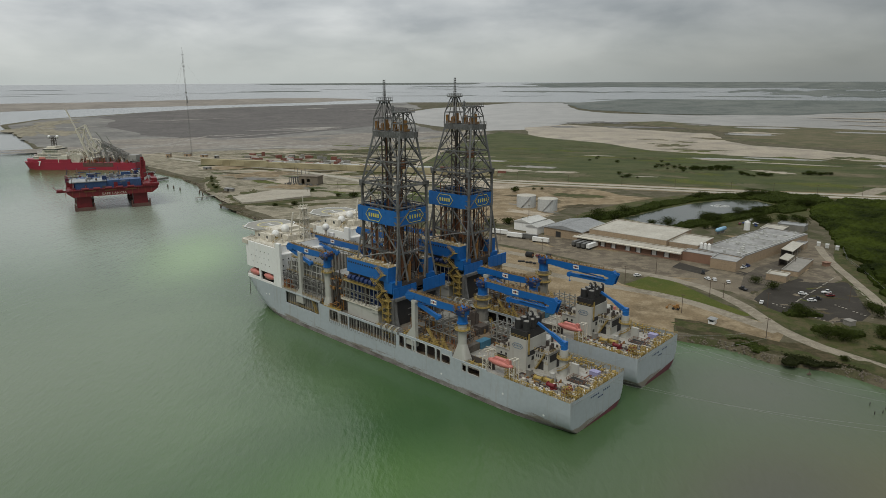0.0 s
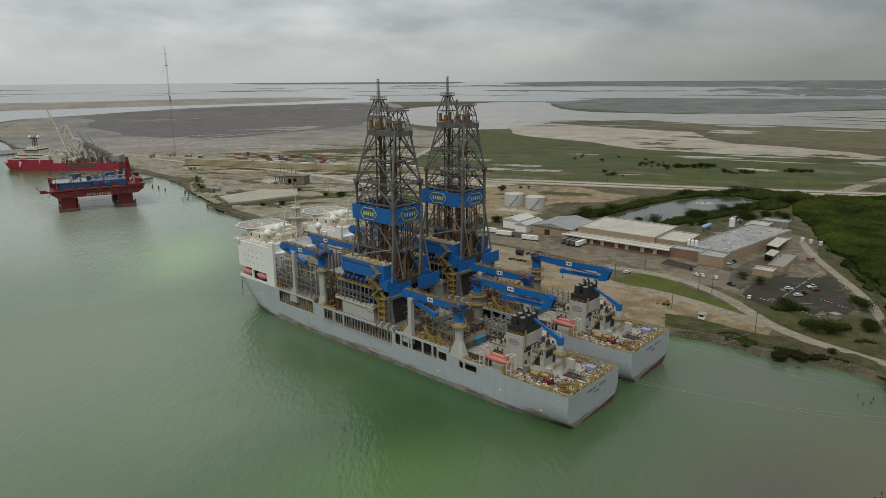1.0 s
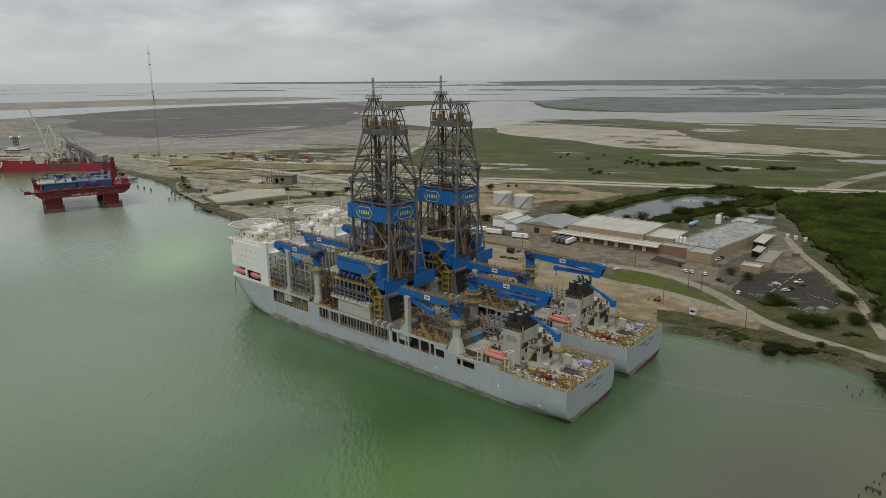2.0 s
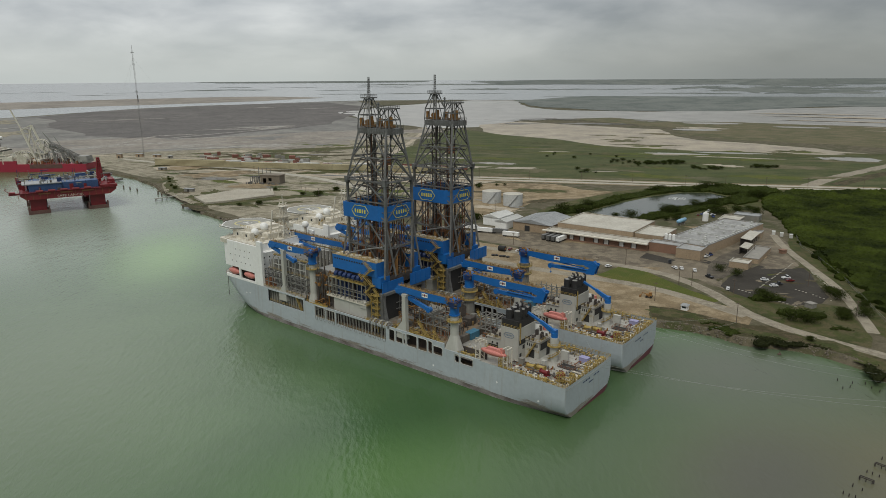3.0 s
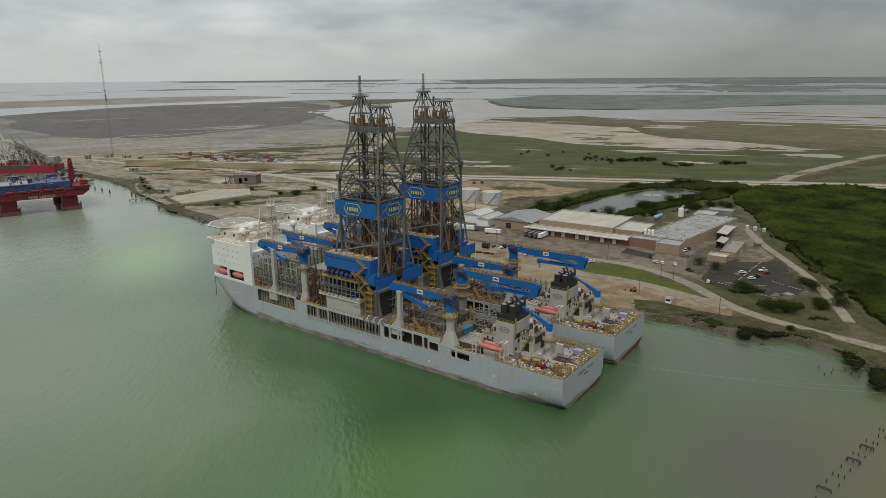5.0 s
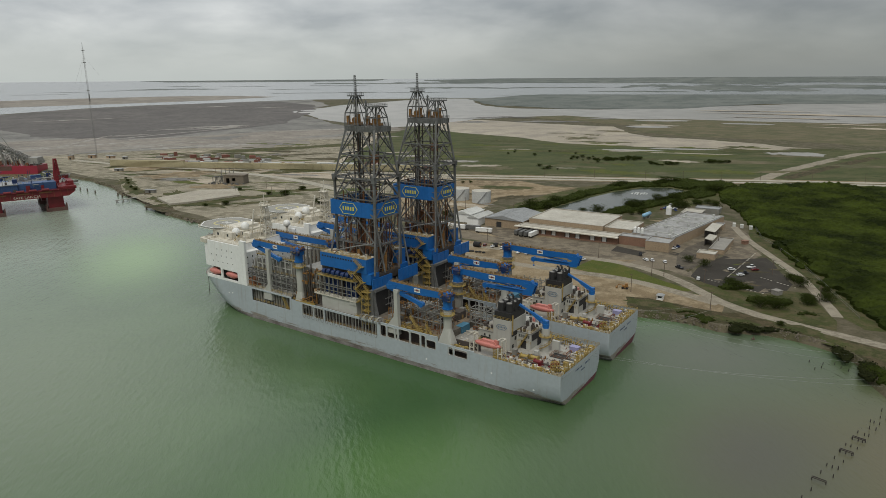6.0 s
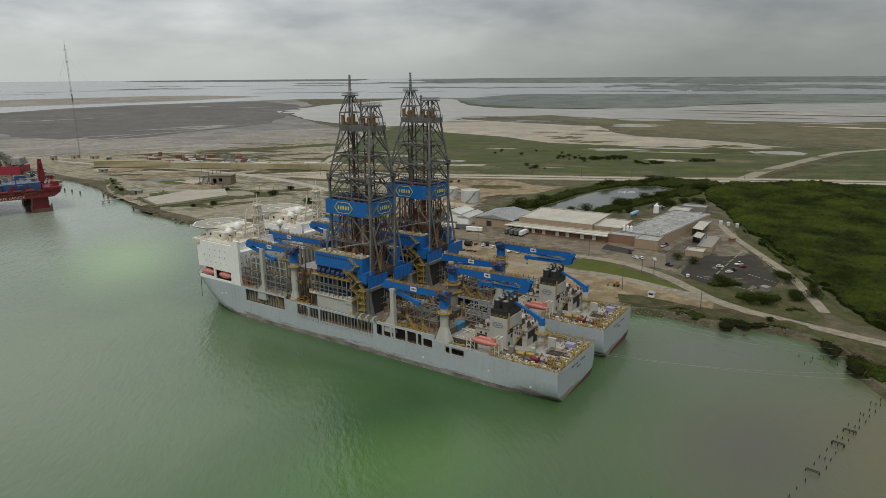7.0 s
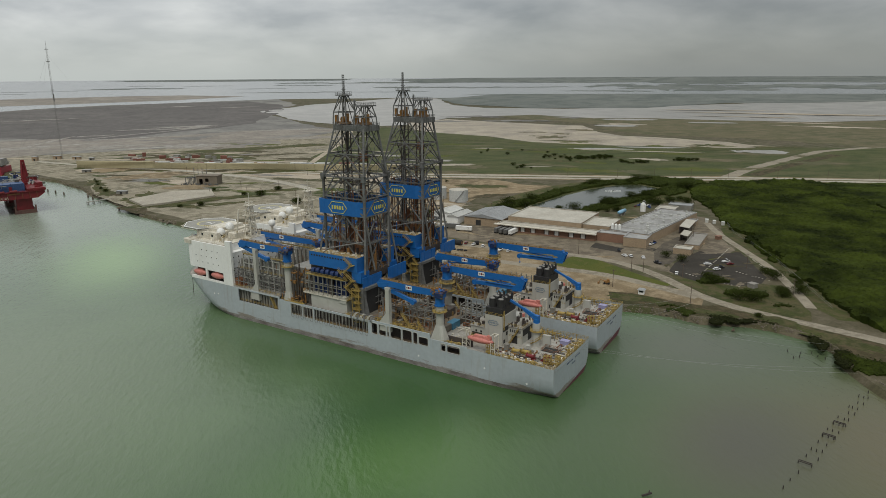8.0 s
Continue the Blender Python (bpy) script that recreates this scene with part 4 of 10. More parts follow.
for x, y, rx, ry, turn in ((122, 314, 11, 5, -30), (150, 284, 12, 4, -40), (176, 266, 5, 14, 35), (186, 240, 6, 20, 30), (132, 303, 5, 3, -40)):
    isle(x, y, rx, ry, turn, 2.66 + y * 0.0003, G_VERGE, "patch of green grass on the bank", "grass_patch", x * 0.3, 0.7)
for x, y, rx, ry, turn in ((330, 715, 60, 14, -22), (250, 728, 50, 10, -25), (130, 700, 30, 12, -20), (420, 680, 40, 14, -20)):
    isle(x, y, rx, ry, turn, 2.62 + y * 0.0003, G_SCRUBGREEN, "green grass strip along the road", "grass_patch", x * 0.3, 0.6)

rp = random.Random(33)
for k in range(26):
    x, y = rp.uniform(170, 245), rp.uniform(318, 415)
    if not (y > 316 + max(0, (x - 211)) * 2.2 and y < 372 + 0.75 * (x - 172)):
        continue
    isle(x, y, rp.uniform(2, 7), rp.uniform(0.8, 2.5), rp.uniform(-60, 60), 2.63 + 0.02 * k, (G_BANK, G_YARD, G_GRASS)[k % 3], ("weeds grown over cracked asphalt", "pale worn patch on the asphalt", "grass grown over cracked asphalt")[k % 3], ("weed_patch", "worn_patch", "grass_patch")[k % 3], k * 2.1, 0.9)
for k in range(22):
    x, y = rp.uniform(60, 260), rp.uniform(380, 520)
    isle(x, y, rp.uniform(4, 14), rp.uniform(2, 5), rp.uniform(-60, 0), 2.515 + 0.0006 * k, (G_DIRT, G_ASPHALT)[k % 5 == 4], ("sandy patch blown over the yard", "dark oil-stained patch of the yard")[k % 5 == 4], ("sand_patch", "stain_patch")[k % 5 == 4], k * 1.9, 0.9)

for x, y, rx, ry, turn in ((1295, 1737, 320, 26, -37), (1185, 1993, 150, 20, -32), (1076, 1301, 90, 18, -41), (1099, 1419, 70, 14, -39), (1114, 1657, 120, 16, -35)):
    isle(x, y, rx, ry, turn, 5.3 + x * 0.0002, G_SAND, "pale sand spit along the inlet", "sand_spit", x * 0.02, 0.9)

for x, y, rx, ry, turn in [(-179, 669, 35, 13, 12), (-141, 687, 24, 10, 8), (-220, 720, 9, 27, 14), (-185, 658, 17, 10, 12), (-123, 869, 30, 11, 5), (-81, 887, 38, 17, 3)]:
    isle(x, y, rx, ry, turn, 6.3 + abs(x) * 0.0016, G_SCRUBGREEN, "strip of green weeds on the yard", "weed_strip", x * 0.13, 0.9)
for x, y, rx, ry, turn in [(-247, 870, 46, 23, 13), (-189, 769, 33, 17, 11), (-312, 936, 33, 20, 16), (-170, 965, 50, 13, 8)]:
    isle(x, y, rx, ry, turn, 5.9 + abs(x) * 0.0008, G_DIRT, "tan dirt patch of the western yard", "dirt_patch", x * 0.17, 0.9)
strip("yard_road", [(-237, 920), (-183, 877), (-141, 838), (-90, 782), (-48, 710)], 11, 6.4, G_PALEROAD, "pale dusty yard road", "road", amp=0.2, seed=9)
strip("yard_road", [(-447, 1057), (-365, 994), (-294, 949), (-237, 920)], 10, 6.4, G_PALEROAD, "pale dusty yard road", "road", amp=0.3, seed=10)


# ---- the drillships: x forward from the transom, y to port, z up from the water ----


def stem_at(w):
    """Where the stem stands at a height."""
    return 214 + 11.5 * max(0.0, min(1.0, w / 17)) ** 0.62


def breadth(u, w):
    """Half breadth of the hull."""
    b = 18.0
    if u < 30:
        s = (30 - u) / 33
        b += 0.75 * min(1.0, s)
        if w < 8:
            b -= 8.0 * (1 - math.sqrt(1 - min(0.97, (8 - w) / 9.0) ** 2)) * s ** 1.6
        if u < -2.1:
            b -= 0.7 - math.sqrt(max(0.0, 0.7 ** 2 - (-2.1 - u) ** 2))
    stem = stem_at(w)
    shoulder = 172 + 34 * max(0, min(1, w / 17)) ** 0.6
    if u > shoulder:
        t = min(1.0, (u - shoulder) / (stem - shoulder))
        b *= max(0.0, 1 - t ** 2.1) ** 0.9
    return max(b, 0.02)


def pieces(name, shape, material, parent, label):
    """Each separate solid of a shape as a part of its own."""
    root = list(range(len(shape.v)))

    def find(i):
        while root[i] != i:
            root[i] = root[root[i]]
            i = root[i]
        return i

    for f in shape.f:
        for i in f[1:]:
            root[find(i)] = find(f[0])
    groups = {}
    for f in shape.f:
        groups.setdefault(find(f[0]), []).append(f)
    for fs in groups.values():
        ids = sorted({i for f in fs for i in f})
        at = {i: k for k, i in enumerate(ids)}
        part(name, Shape().add([shape.v[i] for i in ids], [tuple(at[i] for i in f) for f in fs]), material, parent, label)


def hull_strip(levels, u0, u1, steps, close_aft=True):
    """The shell between two heights, both sides, from u0 to u1."""
    s = Shape()
    us = []
    for k, w in enumerate(levels):
        stem = stem_at(w)
        end = min(u1, stem)
        ease = [1 - (1 - i / steps) ** 1.25 if u1 > 200 else i / steps for i in range(steps + 1)]
        if u0 < 0:
            # closer stations round the stern corner
            n = 8
            ease = [0.7 * (1 - math.cos(math.pi / 2 * i / n)) / (end - u0) for i in range(n)] + [0.7 / (end - u0) + (1 - 0.7 / (end - u0)) * (i / (steps - n)) for i in range(steps - n + 1)]
        us.append([u0 + (end - u0) * k for k in ease])
    for side in (1, -1):
        ps = []
        for k, w in enumerate(levels):
            for u in us[k]:
                ps.append((u, side * breadth(u, w), w))
        n = steps + 1
        fs = [(k * n + i, k * n + i + 1, (k + 1) * n + i + 1, (k + 1) * n + i) for k in range(len(levels) - 1) for i in range(steps)]
        s.add(ps, [q if side > 0 else q[::-1] for q in fs])
        if side > 0:
            port = ps
        elif close_aft:
            m = len(levels)
            s.add([port[k * n] for k in range(m)] + [ps[k * n] for k in range(m)], [(k, k + 1, m + k + 1, m + k) for k in range(m - 1)])
    return s


def deck_sheet(w, u0, u1, inset=0.25, steps=40, at=None):
    s = Shape()
    stem = stem_at(w)
    u1 = min(u1, stem - 0.4)
    us = [u0 + (u1 - u0) * i / steps for i in range(steps + 1)]
    ps = [(u, breadth(u, at or w) - inset, w) for u in us] + [(u, -breadth(u, at or w) + inset, w) for u in us]
    n = steps + 1
    return s.add(ps, [(i, n + i, n + i + 1, i + 1) for i in range(steps)])


def frame_grid(s, u0, u1, y0, y1, z0, z1, nu, ny, nz, w=0.3):
    """An open steel rack of posts and beams."""
    xs = [u0 + (u1 - u0) * i / nu for i in range(nu + 1)]
    ys = [y0 + (y1 - y0) * i / ny for i in range(ny + 1)]
    zs = [z0 + (z1 - z0) * i / nz for i in range(nz + 1)]
    for x in xs:
        for y in ys:
            s.beam((x, y, z0), (x, y, z1), w)
    for z in zs[1:]:
        for x in xs:
            s.beam((x, y0, z), (x, y1, z), w)
        for y in ys:
            s.beam((u0, y, z), (u1, y, z), w)
    return s


def big_crane(ship, u, y, base, top, boom, aft, post=None, jib=0.55, flare=3.4):
    """A knuckle-boom deck crane: pedestal, walkway, slew housing, boom, folded jib. boom: length along the ship."""
    d = -1 if aft else 1
    c = tagged(new("deck_crane"), "blue knuckle-boom deck crane on a grey pedestal")
    c.parent = ship
    rad = 1.75 if flare else 2.5
    s = Shape().tube((u, y, base + (5 if flare else 0)), (u, y, top - 2.6), rad, n=20 if flare else 10)
    if flare:
        s.box(u - flare, u + flare, y - 2.0, y + 2.3, base, base + 2.0)
        ps = [(u + 1.75 * math.cos(2 * math.pi * i / 24), y + 1.75 * math.sin(2 * math.pi * i / 24), base + 8.0) for i in range(24)]
        qs = [(u + flare * max(-1, min(1, 1.35 * math.cos(2 * math.pi * i / 24))), y + 0.15 + 2.15 * max(-1, min(1, 1.35 * math.sin(2 * math.pi * i / 24))), base + 2.0) for i in range(24)]
        s.add(qs + ps, [(i, (i + 1) % 24, 24 + (i + 1) % 24, 24 + i) for i in range(24)])
    else:
        s.tube((u, y, top - 9.0), (u, y, top - 8.2), rad + 0.9, n=10).tube((u, y, top - 4.0), (u, y, top - 2.6), rad, rad + 0.5, n=10)
    part("pedestal", s, M_LGREY if flare else M_GREY, c, "light grey steel pedestal")
    s = Shape()
    for zz in ((top - 5.2,) if flare else (top - 8.2, top - 4.4)):
        s.tube((u, y, zz), (u, y, zz + 0.25), rad + 1.5, n=16)
        ring = [(u + (rad + 1.4) * math.cos(2 * math.pi * i / 12), y + (rad + 1.4) * math.sin(2 * math.pi * i / 12), zz + 0.25) for i in range(13)]
        s.rail(ring, step=1.6)
    part("walkway", s, M_YELLOW, c, "yellow ring walkway")
    s = Shape().tube((u, y, top - 2.6), (u, y, top + 1.0), 1.95 if flare else 2.2, n=18).tube((u, y, top - 2.7), (u, y, top - 2.2), 2.3, n=18)
    s.slab([(u - 2.2 * d, top + 1.0), (u + 3.0 * d, top + 1.0), (u + 3.4 * d, top + 4.0), (u + 0.2 * d, top + 4.6), (u - 2.4 * d, top + 3.2)][::1 if d < 0 else -1], y - 1.5, y + 1.5)
    part("slew_housing", s, M_BLUE, c, "blue slewing column and house")
    s = Shape().box(u - 2.4, u + 0.8, y + 1.5, y + 2.7, top + 1.2, top + 3.2)
    s.tube((u - 2.0 * d, y - 1.6, top + 3.6), (u - 2.0 * d, y + 1.4, top + 3.6), 0.9, n=12)
    part("winch_cab", s, M_BLUE_D, c, "dark blue winch and cab")
    g = Shape()
    rk = random.Random(int(u))
    for k in range(14):
        a, b = rk.uniform(-3.4, 2.2), rk.uniform(-2.0, 2.2)
        zz = top + rk.uniform(3.0, 4.6)
        g.box(u + a, u + a + rk.uniform(0.3, 1.0), y + b, y + b + rk.uniform(0.3, 0.8), zz, zz + rk.uniform(0.4, 1.0))
    w_ = Shape()
    for k in range(5):
        a, b, zz = rk.uniform(-3.2, 1.6), rk.choice((-2.3, 2.4)), top + rk.uniform(1.4, 3.4)
        w_.tube((u + a, y + b, zz), (u + a + rk.uniform(0.8, 1.6), y + b, zz), rk.uniform(0.35, 0.7), n=10)
    w_.box(u - 1.2, u + 1.0, y - 3.0, y - 1.8, top + 0.9, top + 3.4)
    tagged(part("crane_winch", w_, M_DERRICK_D, c, "dark winches and operator's cab"), kind="stuff")
    g.rail([(u - 2.8, y - 2.4, top + 3.0), (u + 2.8, y - 2.4, top + 3.0), (u + 2.8, y + 2.6, top + 3.0), (u - 2.8, y + 2.6, top + 3.0), (u - 2.8, y - 2.4, top + 3.0)], step=1.4)
    tagged(part("crane_gear", g, M_OCHRE, c, "rusty winch gear and rails"), kind="stuff")
    z = top + 2.9
    s = Shape().slab([(u + 1.0 * d, z - 1.3), (u + boom * 0.4 * d, z - (2.3 if aft else 2.0)), (u + boom * d, z - (1.0 if aft else 1.2)), (u + (boom + 1.4) * d, z + 0.1), (u + (boom + 0.6) * d, z + 1.4), (u + boom * 0.5 * d, z + 1.1), (u + 0.6 * d, z + 1.2)][::1 if d < 0 else -1], y - 1.1, y + 1.1)
    s.slab([(u + boom * 0.86 * d, z + 0.6), (u + (boom + 2.2) * d, z - 0.4), (u + (boom + 1.2) * d, z - 2.4), (u + boom * 0.9 * d, z - 1.6)][::1 if d < 0 else -1], y - 1.25, y + 1.25)
    part("boom", s, M_BLUE, c, "blue box-girder boom")
    s = Shape()
    t = boom * (1 - jib)
    if aft:
        s.beam((u + (boom - 1.0) * d, y, z - 4.1), (u + t * d, y, z - 4.5), 1.3, 1.7)
        s.tube((u + t * d, y - 1.0, z - 4.5), (u + t * d, y + 1.0, z - 4.5), 1.25, n=12)
        for e in (-1.2, 1.2):
            s.slab([(u + (boom - 3.2) * d, z - 3.6), (u + (boom + 1.6) * d, z + 0.6), (u + (boom + 2.8) * d, z + 0.2), (u + (boom + 1.0) * d, z - 5.0), (u + (boom - 3.4) * d, z - 5.4)][::1 if d < 0 else -1], y + e - 0.14, y + e + 0.14)
        for i in range(5):
            a, zz = u + (boom + 2.4 - 1.0 * i) * d, z - 0.5 - 1.0 * i
            s.beam((a, y - 1.2, zz), (a, y + 1.2, zz), 0.3)
        s.tube((u + (t + 6) * d, y + 0.9, z - 3.3), (u + (boom - 2.0) * d, y + 0.9, z - 3.2), 0.3, n=8)
        s.path([(u + t * d, y, z - 5.6), (u + t * d, y, z - 7.4)], 0.12, n=5)
        s.ball((u + t * d, y, z - 7.8), 0.5, n=8)
    else:
        s.beam((u + (boom + 0.6) * d, y, z - 1.9), (u + t * d, y, z - 6.4), 1.3, 1.6)
        s.tube((u + t * d, y - 0.9, z - 6.4), (u + t * d, y + 0.9, z - 6.4), 1.2, n=10)
    s.tube((u + boom * 0.45 * d, y + 0.3, z - 1.9), (u + boom * 0.88 * d, y + 0.3, z - 2.8), 0.34, n=8)
    part("jib", s, M_BLUE, c, "folded knuckle jib")
    s = Shape().rail([(u + 1.5 * d, y + 0.8, z + 1.2), (u + boom * 0.5 * d, y + 0.8, z + 1.1), (u + boom * d, y + 0.8, z + 1.3)], h=0.9, step=1.8)
    s.rail([(u + 1.5 * d, y - 0.8, z + 1.2), (u + boom * 0.5 * d, y - 0.8, z + 1.1), (u + boom * d, y - 0.8, z + 1.3)], h=0.9, step=1.8)
    s.beam((u + 1.2 * d, y, z + 1.24), (u + boom * 0.5 * d, y, z + 1.16), 1.9, 0.14).beam((u + boom * 0.5 * d, y, z + 1.16), (u + boom * d, y, z + 1.42), 1.9, 0.14)
    for k in range(16):
        a = u + boom * (0.06 + 0.057 * k) * d
        e = rk.uniform(-0.7, 0.3)
        s.box(min(a, a + 0.5 * d), max(a, a + 0.5 * d), y + e, y + e + 0.45, z + 1.1, z + 1.45 + 0.35 * (k % 3))
    part("boom_walkway", s, M_WALKRUST, c, "rusty yellow boom walkway")
    a = u + boom * 0.50 * d
    for side in (1, -1):
        s = Shape().box(a - 1.6, a + 1.6, y + side * 1.12 - 0.03, y + side * 1.12 + 0.03, z - 1.05, z + 0.75)
        sign = part("sign", s, M_RADOME, c, "white maker's plate with red mark")
        k = Shape().ball((a, y + side * 1.14, z - 0.15), 0.55, n=10)
        k.v = [(x, y + side * 1.14 + (q - y - side * 1.14) * 0.12, r) for x, q, r in k.v]
        part("mark", k, M_RED, sign)
        k = Shape().box(a - 1.3, a - 0.6, y + side * 1.13 - 0.05, y + side * 1.13 + 0.05, z - 0.5, z + 0.2).box(a + 0.6, a + 1.3, y + side * 1.13 - 0.05, y + side * 1.13 + 0.05, z - 0.5, z + 0.2)
        pieces("mark_bar", k, M_GREY, sign, "")
    if post:
        s = Shape().box(post - 1.0, post + 1.0, y + 0.4, y + 2.3, base, z - 2.6)
        s.slab([(post - 1.4, base), (post + 4.6, base), (post + 4.4, base + 4.2), (post + 1.0, base + 8.4), (post - 1.0, base + 8.4)], y + 0.45, y + 2.25)
        s.box(post - 1.3, post + 1.3, y - 1.0, y + 2.2, z - 2.6, z - 1.7)
        part("boom_rest", s, M_LGREY, c, "grey boom rest post")
    return c


def hexagon_sign(s, o, ax, ay, w, h, bar=0.28):
    """The outline of a flat hexagon and five bars in it, on the plane o + a*ax + b*ay."""
    o, ax, ay = Vector(o), Vector(ax), Vector(ay)
    pts = [(-w, 0), (-w * 0.62, h), (w * 0.62, h), (w, 0), (w * 0.62, -h), (-w * 0.62, -h), (-w, 0)]
    for (a, b), (c, d) in zip(pts, pts[1:]):
        s.beam(o + ax * a + ay * b, o + ax * c + ay * d, bar)
    for k in range(5):
        a = w * 0.56 * (k - 2) / 2
        s.beam(o + ax * a - ay * h * 0.34, o + ax * a + ay * h * 0.34, w * (0.15 if k != 2 else 0.2), 0.12)


def build_derrick(ship):
    d = tagged(new("derrick"), "tall dark steel lattice derrick with twin crown blocks")
    d.parent = ship
    Z0, ZK, ZT = 34.5, 77.4, 99.0
    lo = [(94.6, 8.7), (118.4, 8.7), (118.4, -8.7), (94.6, -8.7)]
    hi = [(96.8, 4.8), (113.8, 4.8), (113.8, -4.8), (96.8, -4.8)]

    def corner(i, z):
        i %= 4
        if z <= ZK:
            return Vector((*lo[i], z))
        t = (z - ZK) / (ZT - ZK)
        return Vector((lo[i][0] + (hi[i][0] - lo[i][0]) * t, lo[i][1] + (hi[i][1] - lo[i][1]) * t, z))

    for i in range(4):
        s = Shape().beam(corner(i, Z0), corner(i, ZK), 0.95).beam(corner(i, ZK), corner(i, ZT), 0.8)
        s.box(corner(i, ZK).x - 0.9, corner(i, ZK).x + 0.9, corner(i, ZK).y - 0.9, corner(i, ZK).y + 0.9, ZK - 1.6, ZK + 1.2)
        part("leg", s, M_DERRICK, d)
    bays = [34.5, 47.5, 60.0, 68.0, 77.4, 87.6, 99.0]
    for i in range(4):
        for k, (a, b) in enumerate(zip(bays, bays[1:])):
            s = Shape()
            p, q, r, t = corner(i, a), corner(i + 1, a), corner(i + 1, b), corner(i, b)
            s.beam(t, r, 0.5)
            wide = i % 2 == 0
            mid, low = (t + r) / 2, (p + q) / 2
            if wide:
                # a wide inverted V with short secondaries
                s.beam(p, mid, 0.52).beam(q, mid, 0.52)
                pl, pr = p.lerp(mid, 0.5), q.lerp(mid, 0.5)
                s.beam(pl, p.lerp(t, 0.5), 0.26).beam(pr, q.lerp(r, 0.5), 0.26).beam(pl, low, 0.24).beam(pr, low, 0.24)
                s.beam(pl, t, 0.22).beam(pr, r, 0.22)
            else:
                s.beam(p, mid, 0.46).beam(q, mid, 0.46)
                s.beam(p.lerp(mid, 0.5), p.lerp(t, 0.5), 0.22).beam(q.lerp(mid, 0.5), q.lerp(r, 0.5), 0.22).beam(p.lerp(mid, 0.5), low, 0.2).beam(q.lerp(mid, 0.5), low, 0.2)
            for j in range(0, len(s.v), 8):
                part("brace", Shape().add(s.v[j:j + 8], [(3, 2, 1, 0), (4, 5, 6, 7), (0, 1, 5, 4), (1, 2, 6, 5), (2, 3, 7, 6), (3, 0, 4, 7)]), M_DERRICK, d)
    for x0, x1 in ((94.6, 92.6), (118.4, 121.0)):
        for side in (1, -1):
            part("raking_strut", Shape().beam((x0, side * 8.7, 59.0), (x1, side * 5.2, 34.6), 0.8).beam((x0, side * 8.7, 59.0), (x1, side * 12.4, 34.6), 0.7), M_DERRICK, d)
    # walkways round and inside
    for z, grow in ((47.5, 0.6), (77.4, 1.0)):
        c = [corner(i, z) for i in range(4)]
        m = sum((Vector(p) for p in c), Vector()) / 4
        out = [m + (p - m) * (1 + grow / 11) for p in c]
        inn = [m + (p - m) * (1 - 1.3 / 11) for p in c]
        s = Shape()
        for i in range(4):
            a, b, e, f = out[i], out[(i + 1) % 4], inn[(i + 1) % 4], inn[i]
            s.add([a, b, e, f] + [v + Vector((0, 0, -0.35)) for v in (a, b, e, f)], [(0, 1, 2, 3), (7, 6, 5, 4), (0, 4, 5, 1), (1, 5, 6, 2), (2, 6, 7, 3), (3, 7, 4, 0)])
        s.rail([tuple(p) for p in out + out[:1]], step=2.0)
        part("walkway", s, M_DERRICK, d)
    # the inner works: guide rails, racked pipe, finger boards
    for x, y, w in ((101.5, 0.0, 1.2), (111.0, 0.0, 1.2)):
        s = Shape()
        for dx, dy in ((-w, -1.6), (w, -1.6), (-w, 1.6), (w, 1.6)):
            s.beam((x + dx, y + dy, 38), (x + dx, y + dy, 98), 0.45)
        for z in range(40, 98, 4):
            s.beam((x - w, y - 1.6, z), (x + w, y + 1.6, z + 2), 0.22).beam((x - w, y + 1.6, z), (x + w, y + 1.6, z), 0.28)
        part("guide_rail", s, M_DERRICK_D, d, "dark guide rails of the travelling block")
    s = Shape()
    rk = random.Random(71)
    for i in range(30):
        x, y = rk.uniform(97, 117), rk.choice((-8.4, 8.4, rk.uniform(-6, 6)))
        z = rk.uniform(36, 62)
        s.tube((x, y, z), (x, y, z + rk.uniform(8, 30)), rk.uniform(0.08, 0.2), n=5)
    for i in range(24):
        z = rk.uniform(38, 92)
        y = rk.choice((-6.5, 6.5, 0))
        s.beam((97.5, y * (1 if z < 78 else 0.6), z), (116.5 if z < 78 else 112.5, y * (1 if z < 78 else 0.6), z), 0.18)
    tagged(part("lacing", s, M_PIPE, d, "thin pale pipes and lacing inside the derrick"), kind="stuff")
    s = Shape()
    rng = random.Random(4)
    for i in range(26):
        x, y = rng.uniform(97, 117), rng.choice((rng.uniform(-7.5, -4.5), rng.uniform(3.5, 7.5)))
        s.tube((x, y, 38), (x, y, rng.uniform(58, 74)), 0.26, n=5)
    tagged(part("racked_pipe", s, M_RUST, d, "rust-brown racked drill pipe"), kind="stuff")
    s = Shape()
    for z in (74, 86):
        for i in range(7):
            x = 97 + 3.3 * i
            s.beam((x, -7 if z < 80 else -5, z), (x, 7 if z < 80 else 5, z), 0.3)
        s.beam((96, 4, z), (117 if z < 80 else 113, 4, z), 0.5).beam((96, -4, z), (117 if z < 80 else 113, -4, z), 0.5)
    tagged(part("finger_board", s, M_DERRICK_D, d), kind="stuff")
    s = Shape().box(99.8, 103.2, -1.5, 1.5, 58, 63).box(109.4, 112.6, -1.5, 1.5, 47, 52).box(100, 103, -1.2, 1.2, 84, 87.5).tube((101.5, 0, 63), (101.5, 0, 84), 0.25).tube((111, 0, 52), (111, 0, 98), 0.25)
    s.tube((106, -3, 36.5), (106, -3, 76), 0.7, n=8).tube((98.5, 4.5, 36.5), (98.5, 4.5, 62), 0.55, n=8)
    part("travelling_block", s, M_RUST, d, "rust-brown travelling block and top drive")
